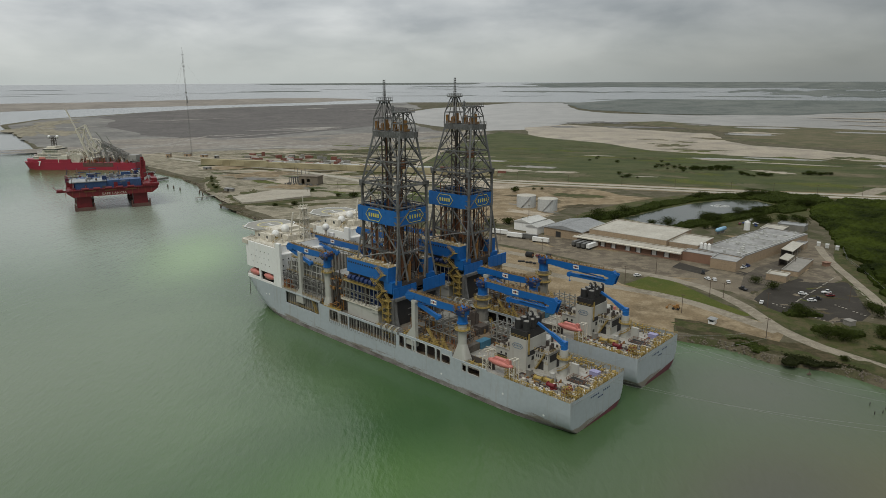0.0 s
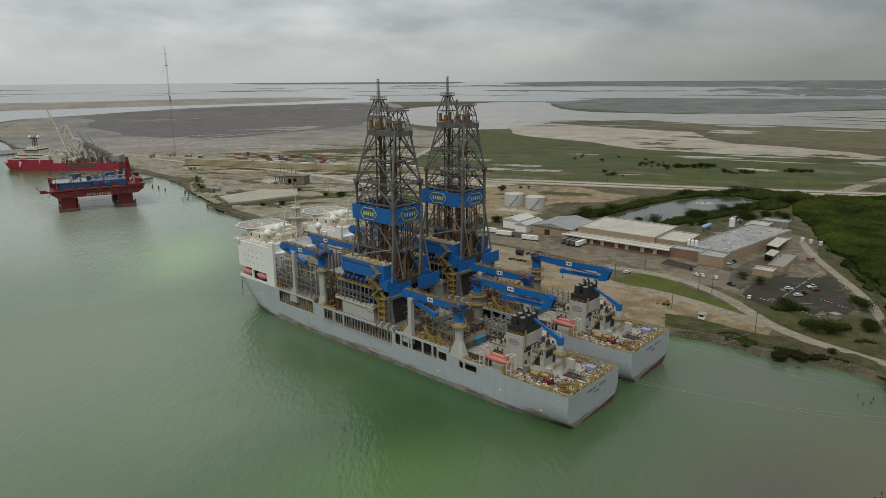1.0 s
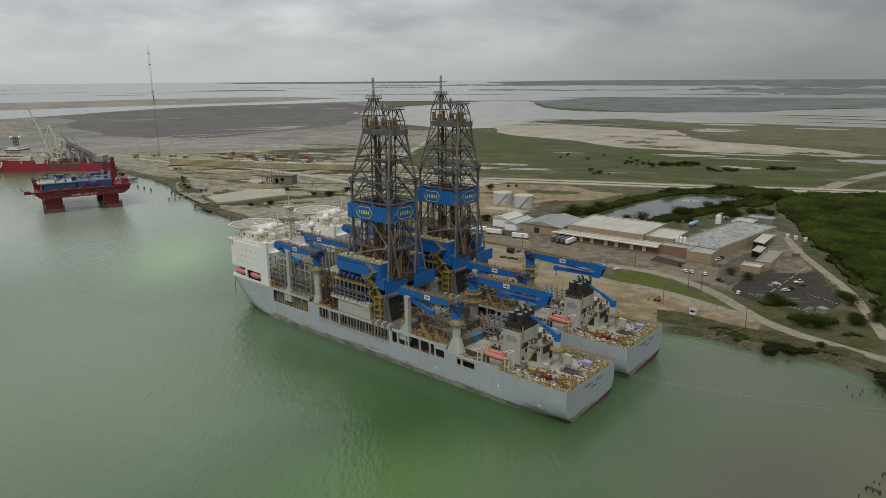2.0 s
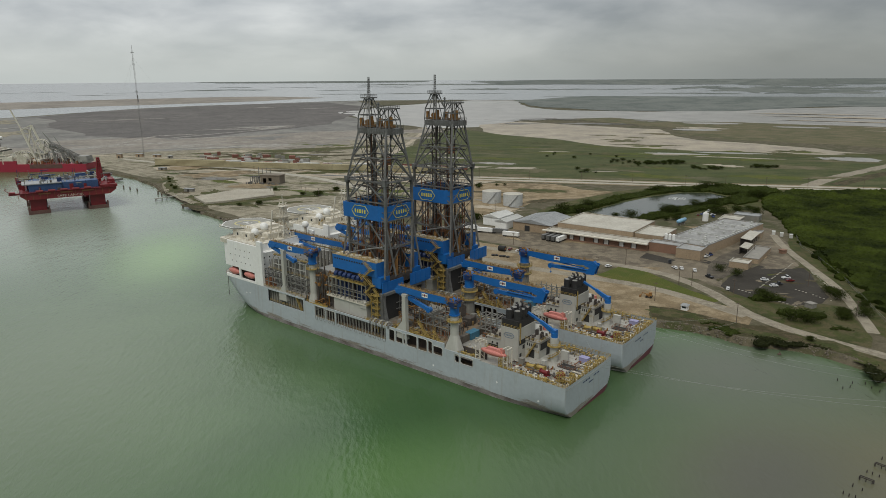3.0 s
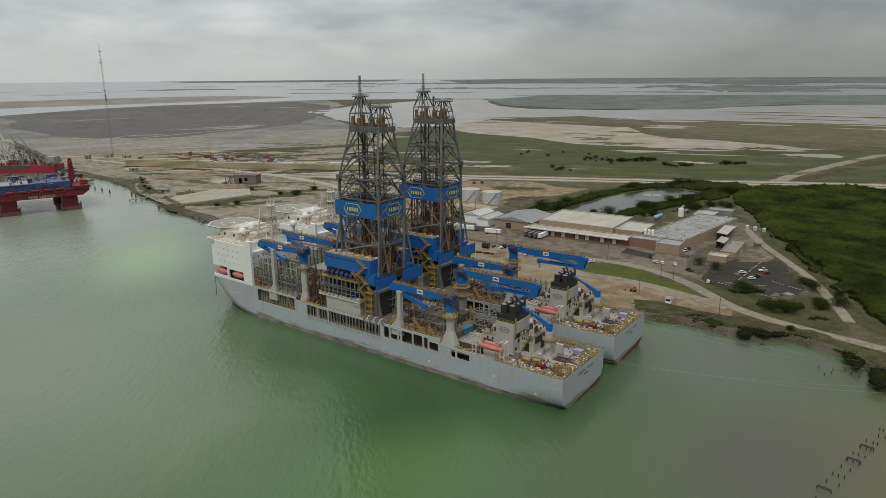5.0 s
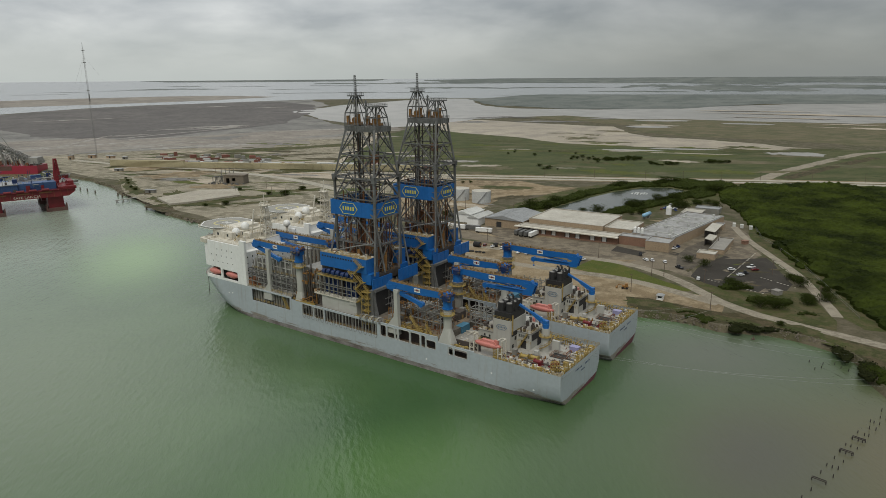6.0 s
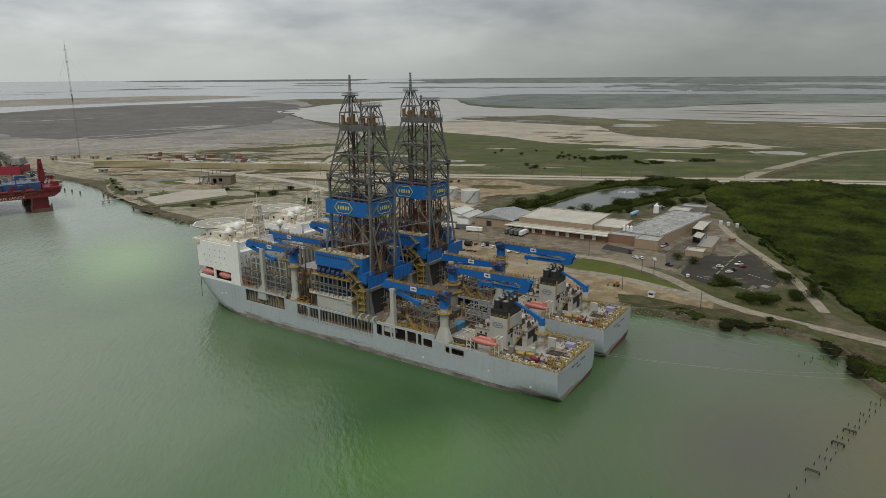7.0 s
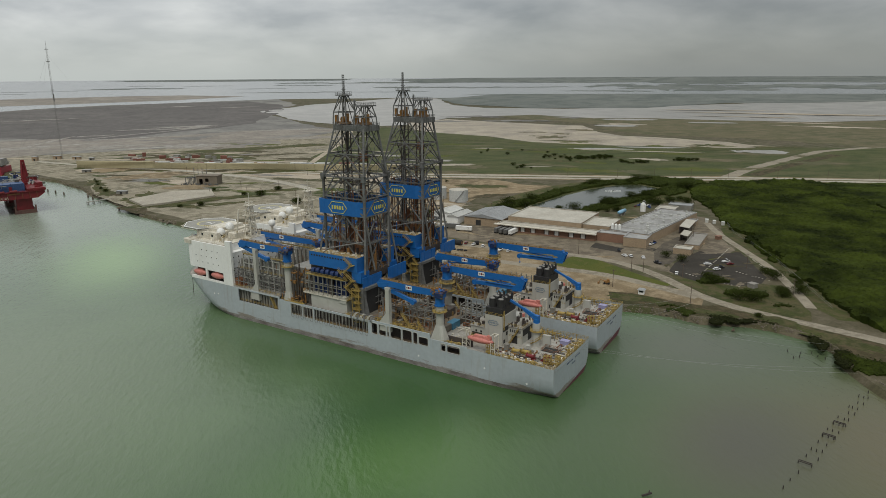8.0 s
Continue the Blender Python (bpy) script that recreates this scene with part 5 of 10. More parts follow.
    # crown platform and crown frames
    s = Shape().box(95.4, 114.4, 3.4, 5.0, 97.9, 100.4).box(95.4, 114.4, -5.0, -3.4, 97.9, 100.4).box(95.4, 97.4, -3.4, 3.4, 97.9, 100.4).box(112.4, 114.4, -3.4, 3.4, 97.9, 100.4).box(104.6, 106.6, -3.4, 3.4, 98.2, 100.2)
    for k in range(12):
        s.box(95.8 + 1.6 * k, 96.0 + 1.6 * k, 5.0, 5.16, 97.9, 100.4)
    for k in range(6):
        s.box(95.24, 95.4, -4.6 + 1.8 * k, -4.4 + 1.8 * k, 97.9, 100.4)
    s.rail([(95.4, 5, 100.4), (114.4, 5, 100.4), (114.4, -5, 100.4), (95.4, -5, 100.4), (95.4, 5, 100.4)], step=1.6)
    part("crown_platform", s, M_DERRICK, d)

    def crown(x0, x1, y, z0, z1, inset, mast):
        s = Shape()
        top = []
        knee = []
        for x, yy in ((x0, y), (x1, y), (x1, -y), (x0, -y)):
            m = (x0 + x1) / 2
            tp = Vector((m + (x - m) * inset, yy * inset, z1))
            kn = Vector((m + (x - m) * 0.92, yy * 0.94, z0 + (z1 - z0) * 0.42))
            top.append(tp)
            knee.append(kn)
            s.beam((x, yy, z0), kn, 0.5).beam(kn, tp, 0.5)
            s.beam(((x + m) / 2, yy, z0), Vector((m, yy * inset, z1)), 0.32)
        mid = knee
        for ring, w in ((mid, 0.4), (top, 0.6)):
            for i in range(4):
                s.beam(ring[i], ring[(i + 1) % 4], w)
        for i in range(4):
            s.beam(mid[i], top[(i + 1) % 4], 0.28)
        part("crown_frame", s, M_DERRICK, d)
        m = (x0 + x1) / 2
        p = Shape().box(top[0].x - 1.4, top[1].x + 1.4, top[2].y - 1.4, top[0].y + 1.4, z1 - 0.3, z1 + 0.2)
        p.rail([(top[0].x - 1.3, top[0].y + 1.3, z1 + 0.2), (top[1].x + 1.3, top[1].y + 1.3, z1 + 0.2), (top[2].x + 1.3, top[2].y - 1.3, z1 + 0.2), (top[3].x - 1.3, top[3].y - 1.3, z1 + 0.2), (top[0].x - 1.3, top[0].y + 1.3, z1 + 0.2)], step=1.2)
        part("crown_top", p, M_DERRICK, d)
        o = Shape()
        o.tube((m, -1.6, z0 + 2.2), (m, 1.6, z0 + 2.2), 1.3, n=14)
        o.box(m - 2.6, m + 2.6, -1.6, 1.6, z0 + 0.2, z0 + 1.2)
        o.box(x0 + 0.4, x0 + 1.6, 1.0, 2.6, z0 + 0.2, z0 + 5).box(x1 - 1.6, x1 - 0.4, 1.4, 2.8, z0 + 0.2, z0 + 4.2)
        part("crown_block", o, M_OCHRE, d, "ochre crown block sheaves")
        if mast:
            t = Shape()
            for dx, dy in ((-0.4, -0.4), (0.4, -0.4), (0.4, 0.4), (-0.4, 0.4)):
                t.beam((m + dx, dy, z1), (m + dx * 0.8, dy * 0.8, mast), 0.13)
            rungs = int((mast - z1) / 0.9)
            for k in range(rungs):
                z = z1 + 0.9 * k
                t.beam((m - 0.38, -0.38, z), (m + 0.38, -0.38, z + 0.9), 0.1).beam((m + 0.38, 0.38, z), (m - 0.38, 0.38, z + 0.9), 0.1).beam((m - 0.38, 0.38, z), (m - 0.38, -0.38, z + 0.9), 0.1).beam((m + 0.38, 0.38, z), (m + 0.38, -0.38, z + 0.9), 0.1)
            t.tube((m, 0, z1), (m, 0, mast - 0.5), 0.16, n=6)
            t.beam((m - 1.2, 0, z1 + 2.5), (m + 1.2, 0, z1 + 2.5), 0.2)
            part("antenna_mast", t, M_DERRICK, d)

    crown(107.6, 115.4, 3.6, 100.4, 113.4, 0.34, 122.4)
    crown(95.8, 103.4, 3.8, 100.4, 108.9, 0.6, 0)
    part("vent_pipe", Shape().tube((103.6, 2.2, 100.4), (103.6, 2.2, 111.6), 0.35, n=8).box(102.6, 104.6, 1.4, 3.0, 109.4, 109.6).box(103.0, 104.2, 1.7, 2.7, 110.6, 111.0), M_DERRICK, d, "dark upright vent pipe")
    # the blue sign band
    z0, z1 = 60.0, 66.8
    for name, a, b in (("port", (120.8, 9.7), (98.4, 9.7)), ("aft", (94.6, 7.4), (94.6, -9.9)), ("star", (94.6, -10.0), (120.8, -10.0)), ("fore", (121.1, -9.6), (121.1, 9.3))):
        n = Vector((0, 1, 0)) if name == "port" else Vector((0, -1, 0)) if name == "star" else Vector((-1, 0, 0)) if name == "aft" else Vector((1, 0, 0))
        p, q = Vector((*a, z0)), Vector((*b, z0))
        hgt = Vector((0, 0, z1 - z0))
        along = (q - p).normalized()
        back = n * -0.3
        s = Shape().add([p, q, q + hgt, p + hgt] + [v + back for v in (p, q, q + hgt, p + hgt)], [(0, 1, 2, 3), (7, 6, 5, 4), (0, 4, 5, 1), (1, 5, 6, 2), (2, 6, 7, 3), (3, 7, 4, 0)])
        for k in range(4):
            e = p.lerp(q, k / 3)
            s.beam(e + back + hgt * 0.2, e - n * 1.4 + hgt * 0.2, 0.4).beam(e + back + hgt * 0.85, e - n * 1.4 + hgt * 0.85, 0.3)
        for k in range(1, 7):
            e = p.lerp(q, k / 7)
            s.beam(e + n * 0.03, e + n * 0.03 + hgt, 0.07)
        panel = part("sign_panel", s, M_BLUE, d, "blue wind-wall panel with a yellow hexagon emblem")
        if name in ("port", "aft"):
            g = Shape()
            f = 0.50 if name == "port" else 0.50
            hexagon_sign(g, p.lerp(q, f) + n * 0.12 + hgt * 0.5, along, Vector((0, 0, 1)), 5.4, 2.5, 0.2)
            part("emblem", g, M_SIGNYEL, panel, "yellow hexagon outline with bars")
    # slanted panel across the aft port corner
    c = [Vector((98.4, 9.72, z0)), Vector((94.58, 7.4, z0))]
    hgt, back = Vector((0, 0, z1 - z0)), Vector((0.25, -0.3, 0))
    s = Shape().add([c[0], c[1], c[1] + hgt, c[0] + hgt] + [v + back for v in (c[0], c[1], c[1] + hgt, c[0] + hgt)], [(0, 1, 2, 3), (7, 6, 5, 4), (0, 4, 5, 1), (1, 5, 6, 2), (2, 6, 7, 3), (3, 7, 4, 0)])
    part("corner_panel", s, M_BLUE, d, "blue slanted corner panel")
    # flare hose swinging round the port leg
    s = Shape().path([(94.2, 9.6, 59), (94.2, 9.8, 49.8), (95.2, 10.4, 48.8), (105, 12.0, 46.6), (114, 13.2, 44.0), (116.5, 13.8, 41.6), (116.5, 13.8, 33.0)], 0.3, n=8)
    part("hose", s, M_PIPE, d, "pale grey hose pipe")
    return d


def build_house_modules(ship):
    """The drill floor, blue houses and pipe-handling decks amidships."""
    s = Shape().box(94.2, 126, -12.2, 12.2, 30.6, 34.5)
    part("drill_floor", s, M_DERRICK_D, ship, "dark steel drill floor")
    s = Shape()
    for x in (112, 125):
        for y in (-13, 0, 13):
            s.box(x - 1.3, x + 1.3, y - 1.3, y + 1.3, 12, 31.0)
    for y in (-13, 13):
        s.beam((112, y, 13), (99, y, 30), 0.8).beam((112, y, 13), (125, y, 30), 0.8)
    tagged(part("substructure", s, M_DERRICK_D, ship), kind="stuff")
    # black sheet in place of the deep shade below the drill floor
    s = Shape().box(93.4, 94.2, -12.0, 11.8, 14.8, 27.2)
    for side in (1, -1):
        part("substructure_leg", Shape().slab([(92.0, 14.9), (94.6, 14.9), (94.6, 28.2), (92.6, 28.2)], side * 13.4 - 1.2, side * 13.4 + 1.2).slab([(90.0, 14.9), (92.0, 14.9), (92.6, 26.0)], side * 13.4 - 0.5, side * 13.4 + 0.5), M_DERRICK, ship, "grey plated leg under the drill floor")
    part("moonpool_wall", s, M_DARK, ship, "black sheet standing in for shade under the drill floor")
    for side in (1, -1):
        h = tagged(new("blue_house"), "blue steel driller's house with vents and walkways")
        h.parent = ship
        h.matrix_basis = pose(0, -1.1 * side, -1.7)
        y0, y1 = (8.4, 15.2) if side > 0 else (-15.2, -8.4)
        ye = y1 if side > 0 else y0
        s = Shape().box(96.0, 125.0, y0, y1, 37.0, 43.6).box(94.0, 99.5, y0 + 0.4, y1 - 0.4, 32.0, 37.0)
        part("house", s, M_BLUE, h)
        s = Shape()
        for k in range(13):
            x = 103 + 1.65 * k
            s.box(x, x + 0.95, ye + side * 0.01 - 0.04, ye + side * 0.01 + 0.06, 41.6, 42.3)
        pieces("vent", s, M_DARK, h, "dark square vent")
        s = Shape()
        for k in range(7):
            x = 104 + 3.0 * k
            s.tube((x - 0.9, ye + side * 0.3, 34.5 + 0.25 * (k % 2)), (x + 1.0, ye + side * 0.3, 34.5 + 0.25 * (k % 2)), 1.35, n=12)
        pieces("hose_drum", s, M_BLUE_D, h, "dark blue hose drum")
        s = Shape()
        rng = random.Random(7 + side)
        for k in range(34):
            x, y = rng.uniform(94, 123), rng.uniform(y0 + 0.4, y1 - 0.8)
            a, b = rng.uniform(0.4, 2.2), rng.uniform(0.3, 1.0)
            s.box(max(96.2, x), max(96.2, x) + a, y, y + b, 43.55, 43.6 + rng.uniform(0.2, 0.8))
        tagged(part("roof_gear", s, M_CREAM, h, "cream roof gear and pipework"), kind="stuff")
        part("roof_deck", Shape().box(96.1, 124.9, y0 + 0.1, y1 - 0.1, 43.55, 43.66), M_ROOFDECK, h, "worn ochre roof deck")
        s = Shape()
        s.rail([(96.2, ye, 43.6), (124.8, ye, 43.6)], step=1.8)
        s.box(103, 126.5, ye - 0.3, ye + side * 1.6, 32.4, 32.65) if side > 0 else s.box(103, 126.5, ye + side * 1.6, ye + 0.3, 32.4, 32.65)
        s.rail([(103, ye + side * 1.5, 32.65), (126.5, ye + side * 1.5, 32.65)], step=1.7)
        s.stair((101.2, ye + side * 1.0, 32.6), (106.5, ye + side * 1.0, 37.2), across=(0, 1, 0))
        for (xa, za), (xb, zb) in zip([(102.5, 43.6), (98.0, 40.4), (102.5, 36.8), (97.5, 33.2), (101.5, 29.6), (97.0, 26.4)], [(98.0, 40.4), (102.5, 36.8), (97.5, 33.2), (101.5, 29.6), (97.0, 26.4), (101.0, 23.4)]):
            s.stair((xa, ye + side * 1.5, za), (xb, ye + side * 1.5, zb), width=1.3)
            s.box(xb - 0.9, xb + 0.9, min(ye, ye + side * 2.2), max(ye, ye + side * 2.2), zb - 0.15, zb)
            s.rail([(xb - 0.9, ye + side * 2.1, zb), (xb + 0.9, ye + side * 2.1, zb)])
        part("stairs", s, M_YELLOW, h, "yellow zigzag stairs and walkways")
        s = Shape()
        for x in (93.5, 97.5):
            for y in (ye - side * 0.2, ye + side * 2.4):
                s.beam((x, y, 12.5), (x, y, 29.5), 0.26)
        for z in range(14, 30, 3):
            s.box(93.5, 97.5, min(ye, ye + side * 2.4), max(ye, ye + side * 2.4), z, z + 0.1)
            s.rail([(93.5, ye + side * 2.4, z), (97.5, ye + side * 2.4, z)])
            s.stair((94, ye + side * 1.2, z), (97, ye + side * 1.2, z + 3))
        part("stair_tower", s, M_YELLOW, h, "yellowed steel stair tower")
        # racks of cylinders under the walkway
        s = Shape()
        frame_grid(s, 102, 127, ye - side * 4.5, ye + side * 1.2, 23.5, 32.2, 9, 1, 2, 0.32)
        tagged(part("bottle_frame", s, M_GREY, h, "grey steel bottle rack"), kind="stuff")
        s = Shape()
        for k in range(15):
            s.tube((103.2 + 1.6 * k, ye - side * 1.0, 24.0), (103.2 + 1.6 * k, ye - side * 1.0, 31.4), 0.6, n=10)
        pieces("pressure_bottle", s, M_BLUE_D, h, "dark blue pressure bottle")
        s = Shape().box(101, 128, min(ye - side * 5, ye + side * 2.2), max(ye - side * 5, ye + side * 2.2), 23.0, 23.5)
        s.rail([(101, ye + side * 2.1, 23.5), (128, ye + side * 2.1, 23.5)], step=1.8)
        part("ledge", s, M_CREAM, h, "cream ledge with railing")
        s = Shape().box(101.5, 123.6, min(ye - side * 6, ye + side * 1.6), max(ye - side * 6, ye + side * 1.6), 15.2, 23.0)
        s.box(101.4, 105.5, min(ye, ye + side * 2.0), max(ye, ye + side * 2.0), 21.5, 24.8)
        part("mud_house", s, M_LGREY, h, "light grey plated house")
    # wind walls at the aft edge of the drill floor
    for x, y0, y1, z, hh in ((93.0, 0.0, 13.6, 28.0, 5.0), (91.0, -16.8, -2.8, 28.6, 5.7)):
        s = Shape().box(x, x + 0.4, y0, y1, z, z + hh)
        for k in range(5):
            y = y0 + (y1 - y0) * k / 4
            s.box(x - 0.15, x, y - 0.12, y + 0.12, z, z + hh)
        part("wind_wall", s, M_BLUE, ship, "blue wind wall")
    s = Shape()
    rk = random.Random(61)
    for k in range(12):
        y, z = rk.uniform(-11, 11), rk.uniform(15, 22)
        x = rk.uniform(91.4, 93.2)
        s.tube((x, y, z), (x, y, rk.uniform(z + 2, 27.0)), rk.uniform(0.1, 0.3), n=6)
        if k % 3 == 0:
            s.beam((x, y, z + 3), (x, min(11.5, y + rk.uniform(2, 7)), z + 3), 0.25)
    tagged(part("standpipe", s, M_PIPE, ship, "grey standpipes under the drill floor"), kind="stuff")
    s = Shape().box(91.6, 94.0, -14.2, 13.4, 27.2, 28.4)
    part("floor_girder", s, M_DERRICK, ship)
    # machinery standing on the drill floor
    rng = random.Random(18)
    for k in range(46):
        x, y = rng.uniform(93.5, 124), rng.uniform(-9, 8.6)
        hgt = rng.choice((1.2, 2.2, 3.5, 5.0, 7.5, 10.0))
        g = Shape().box(x, x + rng.uniform(0.8, 2.6), y, y + rng.uniform(0.8, 2.4), 34.4, 34.5 + hgt)
        if k % 3 == 0:
            g.tube((x, y, 34.5), (x, y, 36 + hgt), 0.35, n=8)
        part("floor_machine", g, (M_RUST, M_OCHRE, M_DERRICK, M_DERRICK_D)[k % 4], ship, "drill-floor machine")
    for x, y, z0, z1, r in ((96.2, 5.2, 28.4, 52, 0.55), (97.0, -1.5, 34, 46, 0.5), (123.5, 3, 34, 52, 0.6)):
        part("riser_pipe", Shape().tube((x, y, z0), (x, y, z1), r, n=12).tube((x, y, (z0 + z1) / 2), (x, y, (z0 + z1) / 2 + 1), r * 1.4, n=12), M_RUST, ship, "rust-brown upright pipe")
    # gallery on the port and starboard side
    s = Shape()
    for side in (1, -1):
        for k in range(24):
            s.beam((88.5 + 2.02 * k, side * 17.8, 8.5), (88.5 + 2.02 * k, side * 17.8, 15.0), 0.17)
    tagged(part("gallery_rail", s, M_LGREY, ship, "grey gallery stanchions"), kind="stuff")
    s = Shape()
    for k in range(7):
        reel = tagged(part("hose_reel", Shape().tube((85.0 + 1.9 * k, 16.2, 15.4), (86.1 + 1.9 * k, 16.7, 15.4), 0.6, n=10), M_PIPE, ship, "grey coiled hose on a reel"))
        s = Shape()
        for j in range(3):
            x, r = 85.0 + 1.9 * k + 0.4 * j, 1.75 - 0.12 * (j % 2)
            ring = [(x + 0.45 * math.cos(2 * math.pi * i / 18), 16.4 + r * math.cos(2 * math.pi * i / 18), 15.4 + r * math.sin(2 * math.pi * i / 18)) for i in range(19)]
            s.path(ring, 0.14, n=5)
        part("coil", s, M_LGREY if k % 2 else M_PIPE, reel)
    s = Shape()
    rng = random.Random(12)
    for k in range(22):
        x, y = rng.uniform(60, 88), rng.uniform(-14, 12)
        s.box(x, x + rng.uniform(0.6, 3.0), y, y + rng.uniform(0.5, 2.2), 14.9, 15.5 + rng.uniform(0.3, 3.4))
    s = s.box(76, 84, -10, 4, 14.9, 19).box(80, 86, 5, 12, 14.9, 17.5)
    tagged(part("deck_gear", s, M_GREY, ship, "worn grey deck machinery"), kind="stuff")
    s = Shape()
    frame_grid(s, 57, 73, 3.5, 11.5, 15, 23.5, 4, 1, 2, 0.32)
    for x in (57, 61, 65, 69, 73):
        for y in (3.5, 11.5):
            s.beam((x, y, 23.5), (x, y, 24.8), 0.32)
    tagged(part("riser_rack", s, M_GREY, ship, "open grey steel riser rack"), kind="stuff")
    s = Shape()
    frame_grid(s, 42.5, 54, -11.5, -7.0, 12, 21.5, 4, 1, 3, 0.34)
    for x in (42.5, 45.4, 48.2, 51.1, 54):
        for y in (-11.5, -7.0):
            s.beam((x, y, 21.5), (x, y, 22.8), 0.34)
    tagged(part("pipe_frame", s, M_GREY, ship, "open grey pipe-laydown frame"), kind="stuff")
    part("worn_deck", Shape().box(56, 90, -16.8, 14.5, 14.9, 14.98), M_DECK_RUST, ship, "rusty brown stretch of upper deck")
    s = Shape().box(59, 63, -11, -6, 14.9, 18.4).box(66, 72, -17, -12.4, 14.9, 21)
    part("machinery_house", s, M_DERRICK_D, ship, "dark machinery house")


def build_forward(ship):
    """The riser deck between the derrick and the bridge, and the white bridge block."""
    for side in (1, -1):
        s = Shape()
        for k in range(11):
            x = 144.5 + 2.9 * k
            s.box(x, x + 1.3, side * 12.4 - 0.5, side * 12.4 + 0.5, 13.0, 33.5 - 0.28 * k)
            s.beam((x + 0.8, side * 12.9, 20), (x + 2.6, side * 12.9, 33 - 0.28 * k), 0.3)
        tagged(part("riser_stand", s, M_GREY, ship, "dark grey upright riser fingers"), kind="stuff")
        s = Shape()
        frame_grid(s, 143, 177, side * 13.2, side * 16.6, 17.0, 25.5, 9, 1, 3, 0.34)
        tagged(part("bottle_rack", s, M_PIPE, ship, "grey open rack"), kind="stuff")
        s = Shape()
        for k in range(16):
            x = 144.5 + 1.95 * k
            s.tube((x, side * 15.6, 8.4), (x, side * 15.6, 16.6), 0.62, n=10)
        pieces("air_bottle", s, M_GREY, ship, "grey pressure cylinder")
        s = Shape().box(143, 178, min(side * 12, side * 17.6), max(side * 12, side * 17.6), 16.6, 17.0)
        part("side_deck", s, M_DECK, ship)
        s = Shape().rail([(143, side * 17.5, 17.0), (178, side * 17.5, 17.0)], step=1.7)
        s.stair((146, side * 17.2, 8.6), (150.5, side * 17.2, 16.8))
        s.box(141, 172, side * 13.0 - 0.6, side * 13.0 + 0.6, 33.6, 34.0)
        s.rail([(141, side * 13.6, 34.0), (172, side * 13.6, 34.0)], step=1.8)
        tagged(part("walkway", s, M_YELLOW, ship, "yellow walkways and rails"), kind="stuff")
        s = Shape().box(172, 177, min(side * 12.5, side * 16.5), max(side * 12.5, side * 16.5), 17.0, 20.5)
        for k in range(9):
            s.tube((171 + 0.8 * k, side * 13, 17 + 0.5 * (k % 4)), (172 + 0.8 * k, side * 16.5, 17.4 + 0.5 * (k % 3)), 0.5, n=8)
        part("winches", s, M_RUST, ship, "rust-brown winches")
    s = Shape().box(127.5, 143, -12, 12, 12, 26).box(129, 141, -10, 10, 26, 31)
    part("pump_house", s, M_GREY, ship, "grey pump-room house")
    s, top_gear = Shape(), Shape()
    rng = random.Random(3)
    for k in range(70):
        x, y = rng.uniform(127, 136.5), rng.uniform(7, 15.5)
        z = rng.uniform(20, 31)
        if k % 2:
            s.tube((x, y, 16), (x, y, z + 3), rng.uniform(0.12, 0.4), n=6)
        else:
            top_gear.box(x, x + rng.uniform(0.4, 2.4), y, y + rng.uniform(0.3, 1.4), z, z + rng.uniform(0.3, 1.6))
    tagged(part("manifold", s, M_DERRICK_D, ship, "dark brown manifold pipes"), kind="stuff")
    tagged(part("manifold_valve", top_gear, M_OCHRE, ship, "rusty ochre valves on the manifold"), kind="stuff")
    s = Shape()
    for k in range(12):
        s.tube((146, -9 + 1.6 * k, 13.4), (177, -9 + 1.6 * k, 13.4), 0.65, n=8).tube((148, -8.2 + 1.6 * k, 14.6), (175, -8.2 + 1.6 * k, 14.6), 0.65, n=8)
    pieces("riser_joint", s, M_PIPE, ship, "grey riser joint in a stack")

    b = tagged(new("bridge_block"), "white accommodation and bridge block")
    b.parent = ship
    # port and starboard walls with the lifeboat bay
    for side in (1, -1):
        s = Shape()
        y0, y1 = (17.2, 18.05) if side > 0 else (-18.05, -17.2)
        s.holed(180.0, 209.0, 16.6, 37.3, [(183.0, 195.6, 17.6, 22.6), (197.0, 209.0, 18.2, 23.2)], y0, y1)
        tower = Shape().box(176.0, 180.0, y0 - 0.6 if side > 0 else y0, y1 if side > 0 else y1 + 0.6, 16.6, 40.2)
        pieces("wall_panel", s, M_WHITE, b, "")
        part("corner_tower", tower, M_WHITE, b)
        s = Shape()
        for row, (z, n) in enumerate(((26.2, 5), (29.6, 5), (33.0, 4))):
            for k in range(n):
                x = 186.0 + 4.1 * k + 0.9 * (row % 2)
                s.box(x, x + 0.5, side * 18.04 - 0.05, side * 18.04 + 0.05, z, z + 0.55)
        pieces("window", s, M_GLASS, b, "small dark square window")
        for x in (184.6, 198.6):
            g = tagged(new("lifeboat"), "faded red enclosed lifeboat in its bay")
            g.parent = ship
            k = Shape().ball((x + 4.6, side * 16.6, 20.0), 1.0, n=14)
            k.v = [((p[0] - x - 4.6) * 5.2 + x + 4.6, (p[1] - side * 16.6) * 1.6 + side * 16.6, (p[2] - 20.0) * 1.75 + 20.0) for p in k.v]
            part("boat_hull", k, M_ORANGE, g, smooth=True)
            part("canopy", Shape().box(x + 2.2, x + 7.0, side * 16.4 - 0.8, side * 16.4 + 0.8, 20.8, 22.0, taper=0.3), M_ORANGE, g)
        # back and floor of the bay coloured dark in place of shade
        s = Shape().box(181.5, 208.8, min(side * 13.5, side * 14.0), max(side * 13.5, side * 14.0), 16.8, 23)
